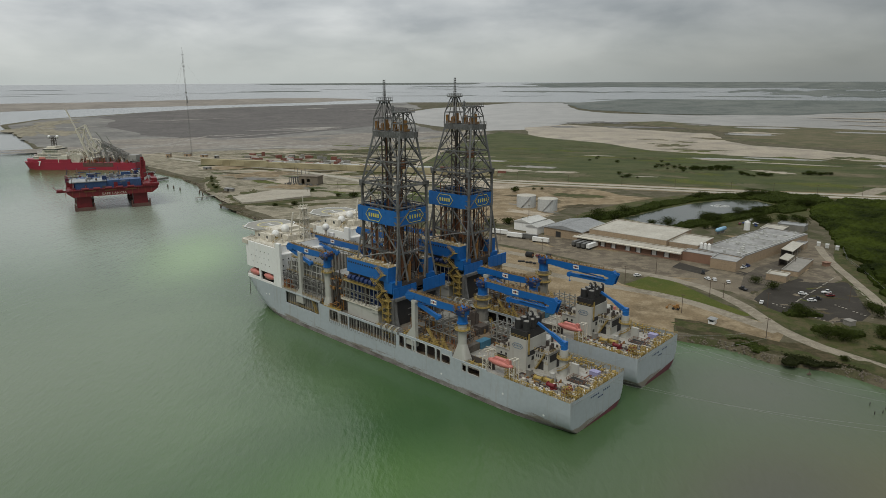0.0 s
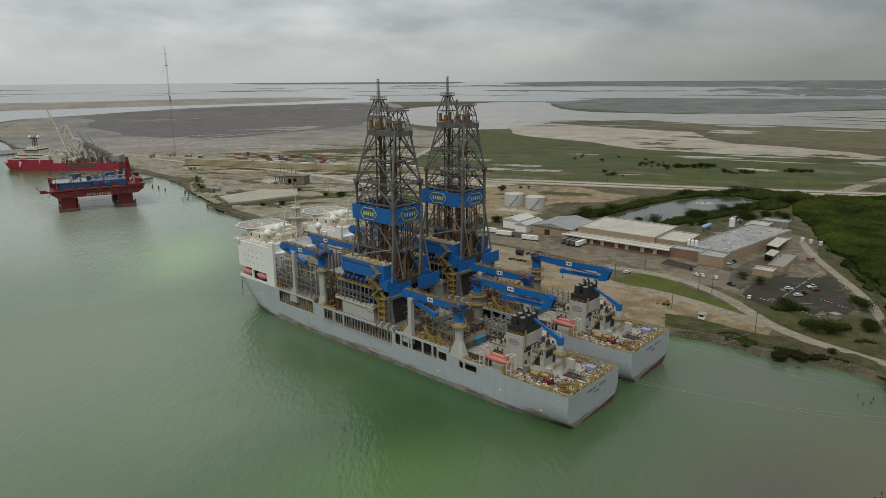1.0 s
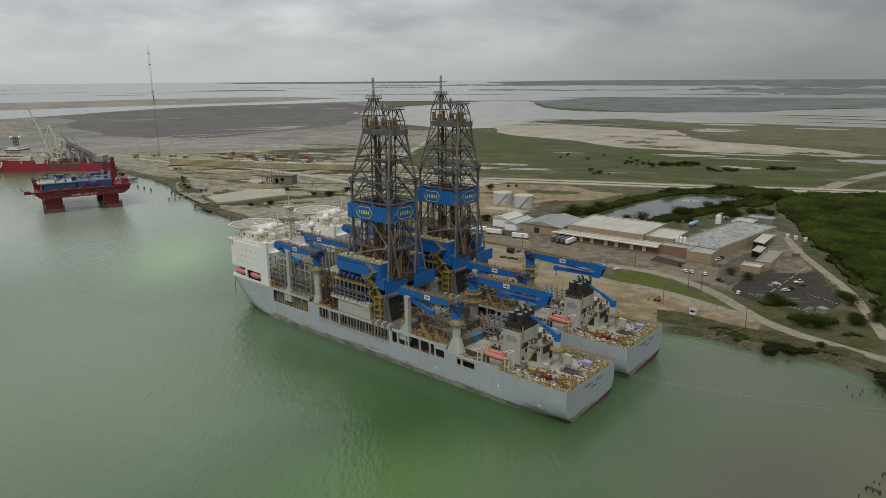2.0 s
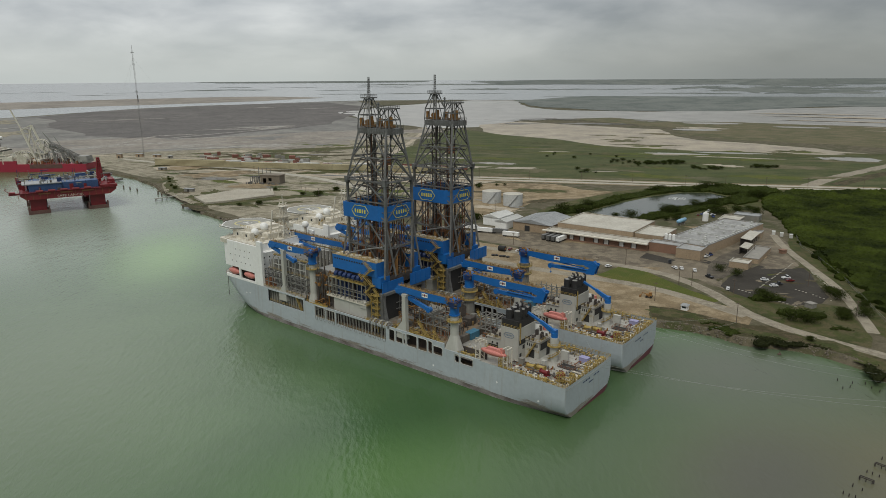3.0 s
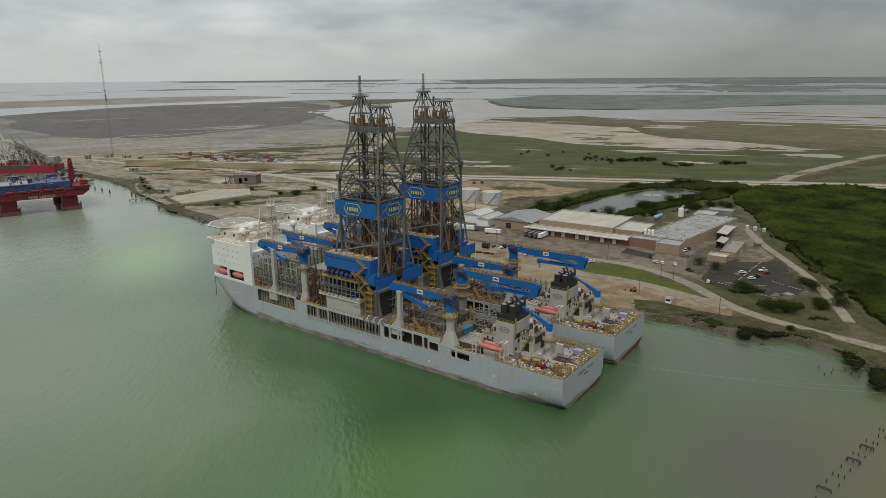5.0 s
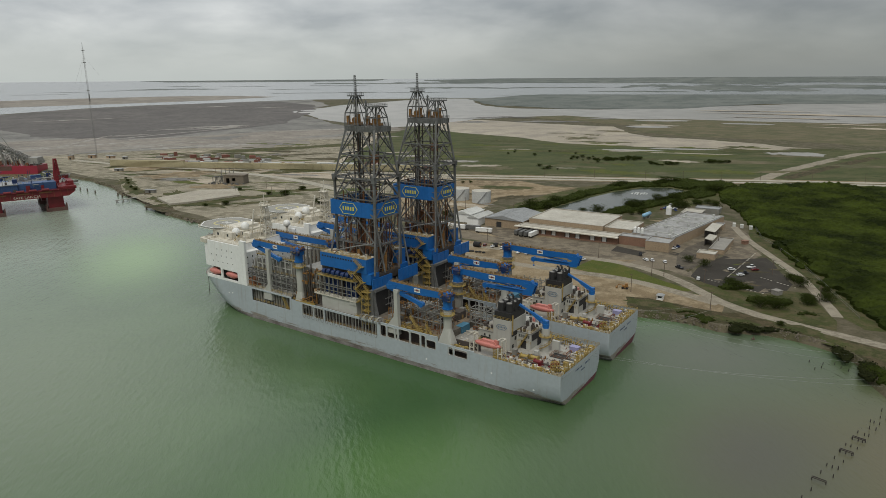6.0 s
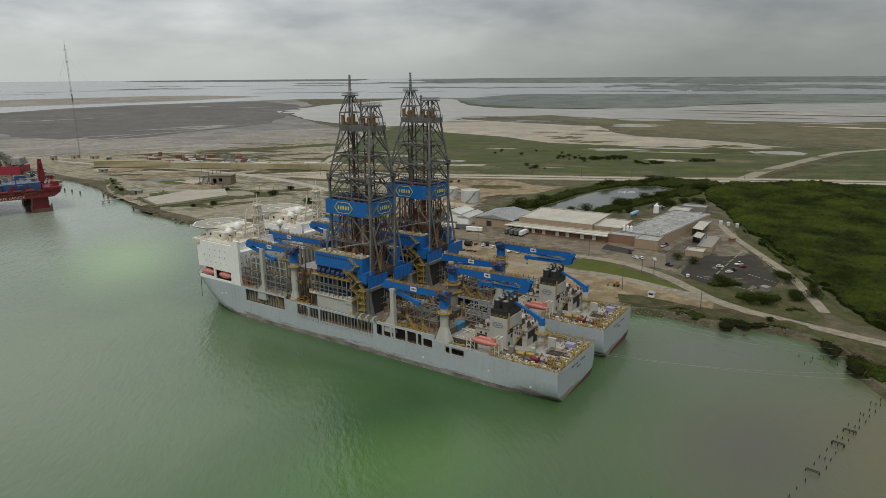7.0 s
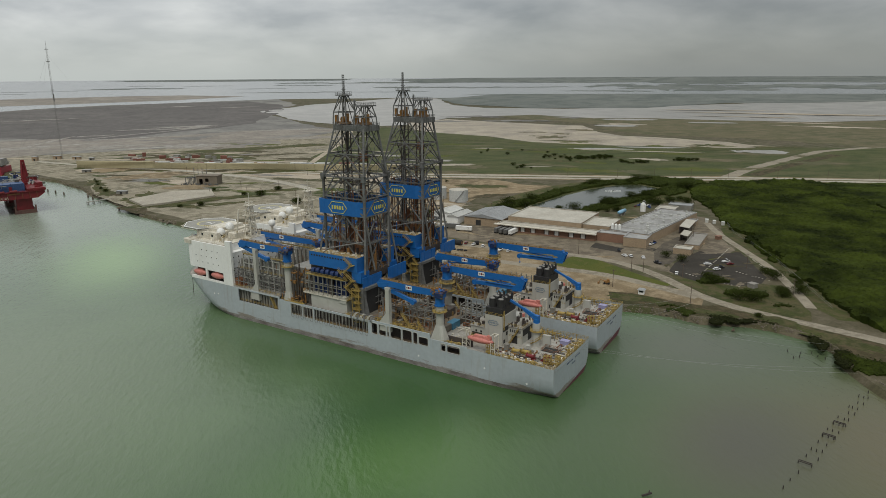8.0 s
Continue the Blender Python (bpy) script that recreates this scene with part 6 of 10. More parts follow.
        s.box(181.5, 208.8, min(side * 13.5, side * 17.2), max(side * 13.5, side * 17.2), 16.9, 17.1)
        part("lifeboat_bay", s, M_DERRICK_D, b, "lifeboat bay painted dark for its shade")
    s = Shape().box(181.8, 207.4, -16.8, 16.8, 23.2, 37.2).box(181.8, 207.4, -13.4, 13.4, 16.8, 23.2)
    fr = []
    for i in range(17):
        a = math.pi / 2 - math.pi * i / 16
        fr.append((207.4 + 11.0 * math.cos(a), 17.6 * math.sin(a)))
    s.prism([(207.4, -17.6), *fr[::-1][1:-1], (207.4, 17.6)], 23.2, 37.2).prism([(207.4, -13.6), (215.0, -10.0), (218.0, 0.0), (215.0, 10.0), (207.4, 13.6)], 17.0, 23.2)
    part("block", s, M_WHITE, b)
    s = Shape().box(178.2, 181.8, -16.4, 17.0, 17.0, 33.5)
    part("aft_wall", s, M_WHITE, b)
    s = Shape()
    for z in (20, 23.6, 27.2, 30.6):
        for k in range(9):
            y = 14.4 - 3.4 * k
            s.box(178.12, 178.22, y, y + 0.6, z, z + 0.7)
    pieces("window", s, M_GLASS, b, "small dark square window")
    s = Shape().box(181.8, 214, -17.0, 17.0, 37.2, 37.6)
    s.rail([(181.8, 17, 37.6), (209, 17, 37.6), (215, 10, 37.6)], step=1.8)
    s.box(206.5, 211.8, 14.0, 18.6, 35.6, 37.8).box(206.5, 211.8, -18.6, -14.0, 35.6, 37.8)
    part("top_deck", s, M_CREAM, b, "stained white top deck with bridge wings")
    s = Shape().box(193, 209, -12, 12, 37.6, 41.4).box(187, 195, -9, 5, 37.6, 40.5).box(196, 206, -9, 9, 41.4, 43.0)
    s.prism([(209, -11), (212, -7), (213, 0), (212, 7), (209, 11)], 37.6, 41.2)
    part("wheelhouse", s, M_CREAM, b, "stained white wheelhouse")
    s = Shape()
    for y in (-8, -4, 0, 4):
        s.box(192.92, 193.02, y + 4, y + 5.4, 39.2, 40.6)
    for x in (196, 200, 204):
        s.box(x, x + 1.4, 11.98, 12.05, 39.0, 40.4)
    pieces("wheelhouse_window", s, M_GLASS, b, "dark wheelhouse window")
    rng = random.Random(21)
    s = Shape()
    for k in range(34):
        x, y = rng.uniform(184, 207), rng.uniform(-14, 14)
        s.box(x, x + rng.uniform(0.5, 2.2), y, y + rng.uniform(0.5, 1.8), 37.6, 38 + rng.uniform(0.4, 2.4))
    tagged(part("roof_gear", s, M_CREAM, b, "vents and lockers on the top deck"), kind="stuff")
    for x, y, z, r in ((194.5, 8.0, 41.2, 2.2), (195.0, 1.5, 43.0, 2.3), (179.5, -14.6, 43.6, 2.0)):
        g = tagged(new("radome"), "white satellite radome on a stub mast")
        g.parent = b
        part("dome", Shape().ball((x, y, z), r, n=18, cut=-0.8), M_RADOME, g, smooth=True)
        part("stub_mast", Shape().tube((x, y, 37.6 if x > 182 else 33.4), (x, y, z - r * 0.7), 0.7, n=10), M_CREAM, g)
    # lattice radar mast
    s = Shape()
    for dx, dy in ((-1, -1), (1, -1), (1, 1), (-1, 1)):
        s.beam((184.5 + 2.3 * dx, -4 + 2.3 * dy, 37.6), (184.5 + 1.1 * dx, -4 + 1.1 * dy, 57), 0.48)
    for z in (40.5, 43.5, 46.5, 49.5, 52.5, 55.0):
        f = 2.3 - 1.2 * (z - 37.6) / 19.4
        for a, c in (((-f, -f), (f, -f)), ((f, -f), (f, f)), ((f, f), (-f, f)), ((-f, f), (-f, -f))):
            s.beam((184.5 + a[0], -4 + a[1], z), (184.5 + c[0], -4 + c[1], z), 0.3)
            s.beam((184.5 + a[0], -4 + a[1], z - 3), (184.5 + c[0], -4 + c[1], z), 0.24)
    s.box(181.6, 187.4, -6.9, -1.1, 49.3, 49.6).box(182.2, 186.8, -6.3, -1.7, 54.8, 55.1).beam((184.5, -7.0, 56.4), (184.5, -1.0, 56.4), 0.36).beam((182.0, -4, 52.0), (187.0, -4, 52.0), 0.36).tube((184.5, -4, 57), (184.5, -4, 61.5), 0.16, n=6)
    s.rail([(181.7, -6.8, 49.6), (187.3, -6.8, 49.6), (187.3, -1.2, 49.6), (181.7, -1.2, 49.6), (181.7, -6.8, 49.6)], step=1.5)
    s.path([(189, 2.2, 38), (188, 2.0, 44), (187.2, 1.0, 53)], 0.42, n=8)
    part("radar_mast", s, M_CREAM, b, "cream lattice radar mast")
    s = Shape()
    s.stair((190, 12.5, 37.8), (186, 12.5, 41.4)).rail([(187, 5, 40.5), (187, -9, 40.5)], step=1.6).rail([(196, 9, 43), (206, 9, 43)], step=1.6)
    tagged(part("ladder", s, M_YELLOW, b), kind="stuff")

    part("anchor_chain", Shape().path([(212, 14.2, 17.5), (212.4, 15.2, 16.0), (212.6, 15.4, 4.0)], 0.15, n=6), M_DERRICK_D, b, "dark anchor chain hanging from the bow")

    h = tagged(new("helideck"), "grey octagonal helideck with a yellow ring")
    h.parent = ship
    h.matrix_basis = pose(0, 0, -1.2)
    oct8 = [(212.5 + 14.2 * math.cos(math.pi / 8 + math.pi * i / 4), 14.2 * math.sin(math.pi / 8 + math.pi * i / 4)) for i in range(8)]
    part("deck_plate", Shape().prism(oct8, 43.3, 43.9), M_GREEN_DECK, h)

    def ring(r0, r1, n, z):
        s = Shape()
        a = [(212.5 + r * math.cos(2 * math.pi * i / n), r * math.sin(2 * math.pi * i / n), z) for r in (r0, r1) for i in range(n)]
        return s.add(a, [(i, (i + 1) % n, n + (i + 1) % n, n + i)[::-1] for i in range(n)])

    part("landing_ring", ring(6.2, 7.2, 40, 43.92), M_FADEDYEL, h, "yellow painted landing circle")
    s = Shape()
    for i in range(8):
        p, q = oct8[i], oct8[(i + 1) % 8]
        s.beam((p[0], p[1], 43.9), (q[0], q[1], 43.9), 0.5, 0.12)
    s.box(210.4, 211.0, -1.9, 1.9, 43.91, 43.93).box(214.0, 214.6, -1.9, 1.9, 43.91, 43.93).box(211.0, 214.0, -0.3, 0.3, 43.91, 43.93)
    pieces("white_mark", s, M_RADOME, h, "white painted line")
    s = Shape()
    for x, y in ((202, 6), (202, -6), (206, 10), (206, -10), (210, 4), (210, -4)):
        s.beam((x, y, 37.6), (x + 3.5, y * 1.2, 43.3), 0.5)
    for k in range(-3, 4):
        s.beam((200.5, k * 3.4, 43.0), (224.5, k * 3.4, 43.0), 0.5)
    part("truss", s, M_CREAM, h, "cream support truss")
    s = Shape()
    for i in range(8):
        p, q = oct8[i], oct8[(i + 1) % 8]
        k = 1.1
        s.beam((212.5 + (p[0] - 212.5) * k, p[1] * k, 43.3), (212.5 + (q[0] - 212.5) * k, q[1] * k, 43.3), 0.14)
        for t in range(4):
            f = t / 4
            x, y = p[0] + (q[0] - p[0]) * f, p[1] + (q[1] - p[1]) * f
            s.beam((x, y, 43.4), (212.5 + (x - 212.5) * k, y * k, 43.3), 0.1)
    part("safety_net", s, M_CREAM, h)


def build_aft(ship):
    """Funnel block, lifeboat, mooring deck and small crane over the stern."""
    f = tagged(new("funnel_block"), "grey funnel casing with black exhaust stacks")
    f.parent = ship
    f.matrix_basis = pose(-0.2, -3.0, -1.4)
    s = Shape().box(26.4, 34.6, -4.5, 8.6, 12, 26.2)
    part("casing", s, M_LGREY, f)
    s = Shape().box(34.6, 41.5, -6.5, 8.4, 12, 20.0).box(20.0, 26.4, -9.5, 3.0, 12, 20.5).box(26.4, 36, -10.5, -4.5, 12, 22.5)
    part("lower_house", s, M_LGREY, f)
    s = Shape().box(19.6, 26.4, -9.8, 3.4, 20.5, 20.75).box(34.6, 41.8, -6.8, 8.8, 20.0, 20.2)
    part("house_top", s, M_DECK, f)
    s = Shape().rail([(26.3, 3.3, 20.75), (19.7, 3.3, 20.75), (19.7, -9.7, 20.75)], step=1.6).rail([(41.7, 8.7, 20.2), (34.6, 8.7, 20.2)], step=1.6)
    s.stair((25.8, 3.8, 12.2), (21, 3.8, 20.6)).box(26.2, 26.5, 6.6, 7.4, 20, 28.4).rail([(26.4, 8.5, 26.2), (34.6, 8.5, 26.2)], step=1.5)
    s.rail([(26.0, 3.0, 15.8), (20.0, 3.0, 15.8)], step=1.2).box(34.7, 35.5, 8.4, 9.3, 15.8, 16.0).rail([(41.6, 9.4, 15.8), (34.8, 9.4, 15.8)], step=1.2).box(34.8, 41.6, 8.4, 9.4, 15.6, 15.8)
    tagged(part("ladder", s, M_YELLOW, f, "yellow ladders and rails"), kind="stuff")
    s = Shape()
    rk = random.Random(52)
    for k in range(16):
        x, y = rk.uniform(19.8, 26), rk.uniform(-9.6, 3)
        s.box(x, x + rk.uniform(0.3, 1.2), y, y + rk.uniform(0.3, 1.2), 20.7, 20.9 + rk.uniform(0.2, 2.2))
        x, y = rk.uniform(34.8, 41), rk.uniform(-6.4, 8)
        s.box(x, x + rk.uniform(0.3, 1.4), y, y + rk.uniform(0.3, 1.4), 20.1, 20.4 + rk.uniform(0.2, 1.8))
    tagged(part("house_gear", s, M_DERRICK_D, f, "dark vents and gear on the house top"), kind="stuff")
    s = Shape().box(26.7, 34.3, -4.2, 8.3, 26.2, 29.4)
    part("stack_base", s, M_BLACK, f, "black funnel top")
    for k, (x, y, h) in enumerate(((28.4, 6.0, 34.2), (28.4, 2.6, 33.8), (28.4, -0.8, 34.2), (32.2, 6.0, 33.2), (32.2, 2.6, 34.4), (32.2, -0.8, 34.0))):
        s = Shape().tube((x, y, 29.4), (x, y, 33.0), 1.6, 1.55, n=16)
        stack = part("funnel_drum", s, M_BLACK, f, "black exhaust stack")
        part("exhaust_pipe", Shape().path([(x - 1.6, y, 30.9), (x - 1.6, y, h), (x - 1.2, y, h + 0.5), (x - 0.6, y, h + 0.6)], 0.45, n=8), M_BLACK, f, "black bent exhaust pipe")
        part("stack_cap", Shape().tube((x, y, 33.0), (x, y, 33.06), 1.2, n=16), M_GREY, stack)
    s = Shape()
    for k in range(5):
        s.box(26.32, 26.42, -3.0 + 2.2 * k, -1.6 + 2.2 * k, 14.0 + (k % 2) * 3, 15.6 + (k % 2) * 3)
    s.box(36, 37.2, 8.38, 8.46, 13, 15).box(38.5, 39.7, 8.38, 8.46, 13, 15).box(36, 36.8, 8.38, 8.46, 17.4, 18.4).box(38.4, 39.2, 8.38, 8.46, 17.4, 18.4)
    s.box(19.92, 20.02, -6.5, -3.0, 13.2, 18.2).box(22, 24.4, 2.98, 3.06, 13, 17.0)
    # dark strips painting the shade of the balcony recesses
    s.box(26.3, 26.42, -1.5, 7.6, 19.2, 21.2).box(19.9, 20.04, -9.0, 1.8, 16.8, 19.6).box(36, 40.8, 8.36, 8.46, 15.8, 17.2)
    for k in range(6):
        s.box(20.6 + 0.9 * k, 21.1 + 0.9 * k, 2.98, 3.06, 18.2, 19.4)
    tagged(part("opening", s, M_DARK, f, "dark doors, louvres and painted balcony shade"), kind="stuff")
    s = Shape()
    hexagon_sign(s, (30.6, 8.66, 23.0), (-1, 0, 0), (0, 0, 1), 2.5, 1.0, 0.2)
    part("emblem", s, M_SLATE, f, "faded slate blue hexagon emblem")
    for side in (1, -1):
        g = tagged(new("lifeboat"), "orange enclosed lifeboat in white davits")
        g.parent = ship
        y = side * 15.4
        k = Shape().ball((31.0, y, 17.4), 1.0, n=16)
        k.v = [((p[0] - 31.0) * 6.2 + 31.0, (p[1] - y) * 1.7 + y, (p[2] - 17.4) * (1.5 if p[2] < 17.4 else 1.3) + 17.4) for p in k.v]
        part("boat_hull", k, M_ORANGE, g, smooth=True)
        part("canopy", Shape().box(26.4, 34.6, y - 1.0, y + 1.0, 18.0, 19.3, taper=0.25), M_ORANGE, g)
        part("conning_hatch", Shape().box(26.0, 28.0, y - 0.6, y + 0.6, 18.2, 19.9, taper=0.2), M_ORANGE, g)
        for x in (24.4, 37.6):
            s = Shape()
            for a in (-0.9, 0.9):
                s.beam((x + a, y - 1.6, 12), (x + a, y - 1.6, 20.6), 0.34).beam((x + a, y + 1.6, 12), (x + a, y + 1.6, 17.5), 0.34).beam((x + a, y - 1.6, 20.6), (x + a, y + 1.9 * side, 20.8), 0.34)
                s.beam((x + a, y - 1.6, 13), (x + a, y + 1.6, 16.5), 0.22)
            s.beam((x - 0.9, y + 1.6, 15), (x + 0.9, y + 1.6, 15), 0.26).beam((x - 0.9, y - 1.6, 20.6), (x + 0.9, y - 1.6, 20.6), 0.3)
            pieces("davit_beam", s, M_CREAM, g, "stained white davit beam")

    # small aft crane
    c = tagged(new("stores_crane"), "small blue stores crane on a grey pedestal")
    c.parent = ship
    part("pedestal", Shape().tube((14.4, -2.6, 12), (14.4, -2.6, 22.2), 1.75, 1.65, n=18), M_LGREY, c)
    s = Shape().tube((14.4, -2.6, 22.2), (14.4, -2.6, 24.0), 1.4, n=16).box(13.4, 15.4, -3.6, -1.6, 24.0, 25.4)
    part("slew_housing", s, M_BLUE, c)
    s = Shape().beam((14.8, -2.4, 24.8), (20.0, -1.6, 27.6), 1.0, 1.3).beam((20.0, -1.6, 27.6), (26.0, -1.2, 30.4), 0.8, 0.9).tube((15.4, -2.0, 23.8), (19.6, -1.6, 26.6), 0.25, n=8)
    part("boom", s, M_BLUE, c)
    ringp = [(14.4 + 2.7 * math.cos(2 * math.pi * i / 10), -2.6 + 2.7 * math.sin(2 * math.pi * i / 10), 18.9) for i in range(11)]
    s = Shape().tube((14.4, -2.6, 18.6), (14.4, -2.6, 18.9), 2.8, n=14).rail(ringp, step=1.3)
    for k in range(6):
        a, b = 0.9 * k, 0.9 * (k + 1)
        s.stair((14.4 + 2.2 * math.cos(a), -2.6 + 2.2 * math.sin(a), 12.3 + 1.1 * k), (14.4 + 2.2 * math.cos(b), -2.6 + 2.2 * math.sin(b), 13.4 + 1.1 * k), 0.7, (math.cos(a), math.sin(a), 0))
    part("walkway", s, M_YELLOW, c, "yellow spiral ladder and platform")
    # mooring deck
    rng = random.Random(31)
    s = Shape().box(8.6, 11.8, -4.7, -3.5, 12, 17.0)
    part("vent_house", s, M_LGREY, ship, "grey vent house")
    # flat dark plate for the shaded inside of the hatch
    s = Shape().box(3.2, 10.2, -3.2, 1.4, 12.0, 12.12)
    part("open_hatch", s, M_DARK, ship, "dark plate standing in for shade in the open hatch")
    s = Shape().rail([(3.1, -3.3, 12), (10.3, -3.3, 12), (10.3, 1.5, 12), (3.1, 1.5, 12), (3.1, -3.3, 12)], h=1.2, step=1.6)
    part("hatch_rail", s, M_RUST, ship)
    for x, y, w, d, h, m_, name, lab in ((2.0, -9.6, 3.6, 2.6, 2.6, M_LILAC, "crate", "lilac painted steel crate"), (53.2, -5.4, 3.2, 6.2, 3.0, M_TEAL, "container", "teal blue workshop container"),
                                         (21.5, 7.5, 2.0, 1.6, 2.8, M_GREY, "locker", "grey deck locker"), (14.0, 3.4, 1.6, 1.4, 2.4, M_LGREY, "locker", "grey deck locker")):
        k = Shape().box(x, x + w, y, y + d, 12, 12 + h).box(x - 0.06, x + w + 0.06, y - 0.06, y + 0.12, 12, 12 + h).box(x - 0.06, x + 0.12, y - 0.06, y + d + 0.06, 12, 12 + h).box(x - 0.06, x + w + 0.06, y - 0.06, y + d + 0.06, 12 + h - 0.15, 12 + h + 0.06)
        part(name, k, m_, ship, lab)
    for x, y, turn, m_ in ((10.5, 11.0, 0, M_RED), (4.0, 10.0, 1, M_RED), (13.6, 8.2, 0, M_YELLOW), (17.6, 9.2, 0, M_YELLOW)):
        k = Shape().box(x - 2.2, x + 2.2, y - 1.0, y + 1.0, 12, 12.5)
        if turn:
            k.tube((x, y - 1.5, 13.2), (x, y + 1.5, 13.2), 0.8, n=12).tube((x, y - 1.6, 13.2), (x, y - 1.4, 13.2), 1.2, n=12).tube((x, y + 1.4, 13.2), (x, y + 1.6, 13.2), 1.2, n=12)
        else:
            k.tube((x - 1.6, y, 13.2), (x + 1.6, y, 13.2), 0.8, n=12).tube((x - 1.7, y, 13.2), (x - 1.5, y, 13.2), 1.2, n=12).tube((x + 1.5, y, 13.2), (x + 1.7, y, 13.2), 1.2, n=12)
        part("mooring_winch", k, m_, ship, "mooring winch with rope drum")
    posts = [(-1.6, -14.2 + 1.9 * k) for k in range(16)] + [(-0.6, -13.8 + 3.8 * k) for k in range(8)] + [(2 + 2.6 * k, 14.6 + 0.09 * k) for k in range(9)]
    for x, y in posts:
        part("bollard", Shape().tube((x, y, 12), (x, y, 12.9), 0.3, n=8).tube((x, y, 12.9), (x, y, 13.0), 0.4, n=8), M_CREAM, ship, "pale mooring bollard")
    s = Shape()
    for k in range(34):
        x, y = rng.uniform(-2, 25), rng.uniform(-14, 14)
        if 3 < x < 27 and -11 < y < 4:
            continue
        s.box(x, x + rng.uniform(0.3, 1.4), y, y + rng.uniform(0.3, 1.2), 12, 12.2 + rng.uniform(0.2, 1.6))
    tagged(part("deck_fitting", s, M_CREAM, ship, "pale deck fittings and vents"), kind="stuff")
    s = Shape()
    for side in (1, -1):
        pts = [(u, side * (breadth(u, 13) - 0.3), 13.0) for u in (-2.4, 4, 10, 16, 22, 27)]
        s.rail(pts, step=1.5)
        s.rail([(39.8, side * 17.6, 13), (52, side * 17.6, 13)], step=1.6)
    s.rail([(-2.6, 18.2, 13.3), (-2.6, -18.2, 13.3)], step=1.5)
    for k in range(10):
        y = 13.5 - 3.0 * k
        s.box(-2.2, -1.8, y, y + 0.25, 12, 14.6).beam((-2.0, y, 14.4), (-2.7, y, 13.2), 0.14)
    for x, y in ((0.5, 13.2), (-2.5, 11.5), (1.5, 14.0), (26.0, 15.5), (25.5, 13.0)):
        frame_grid(s, x, x + 1.5, y, y + 1.4, 12, 16.5, 1, 1, 3, 0.2)
    tagged(part("stern_rail", s, M_YELLOW, ship, "yellow stern rails and roller frames"), kind="stuff")


def clutter(ship, name, label, u0, u1, y0, y1, z, n, tall, material, seed):
    """Small machinery, boxes and pipe runs scattered over a stretch of deck."""
    rs = random.Random(seed)
    s = Shape()
    for k in range(n):
        x, y = rs.uniform(u0, u1), rs.uniform(y0, y1)
        h = tall * rs.uniform(0.15, 1.0) ** 1.5
        kind = rs.random()
        if kind < 0.35:
            a, b = rs.uniform(0.3, 1.6), rs.uniform(0.3, 1.2)
            s.box(x, min(x + a, u1), y, min(y + b, y1), z, z + 0.2 + h * 0.5)
        elif kind < 0.6:
            e = min(u1, x + rs.uniform(2, 9))
            s.tube((x, y, z + h), (e, y, z + h), rs.uniform(0.1, 0.25), n=6).beam((x + 0.1, y, z), (x + 0.1, y, z + h), 0.16).beam((e - 0.1, y, z), (e - 0.1, y, z + h), 0.16)
        elif kind < 0.75:
            e = max(y0, min(y1, y + rs.uniform(-6, 6)))
            s.tube((x, y, z + h), (x, e, z + h), rs.uniform(0.1, 0.22), n=6).beam((x, y, z), (x, y, z + h), 0.16)
        elif kind < 0.9:
            s.tube((x, y, z), (x, y, z + 0.4 + h), rs.uniform(0.15, 0.5), n=8)
        else:
            s.beam((x, y, z), (x, y, z + 0.6 + h), 0.2).beam((x, y, z + 0.6 + h), (min(u1, x + 1.5), y, z + 0.6 + h), 0.2)
    return tagged(part(name, s, material, ship, label), kind="stuff")


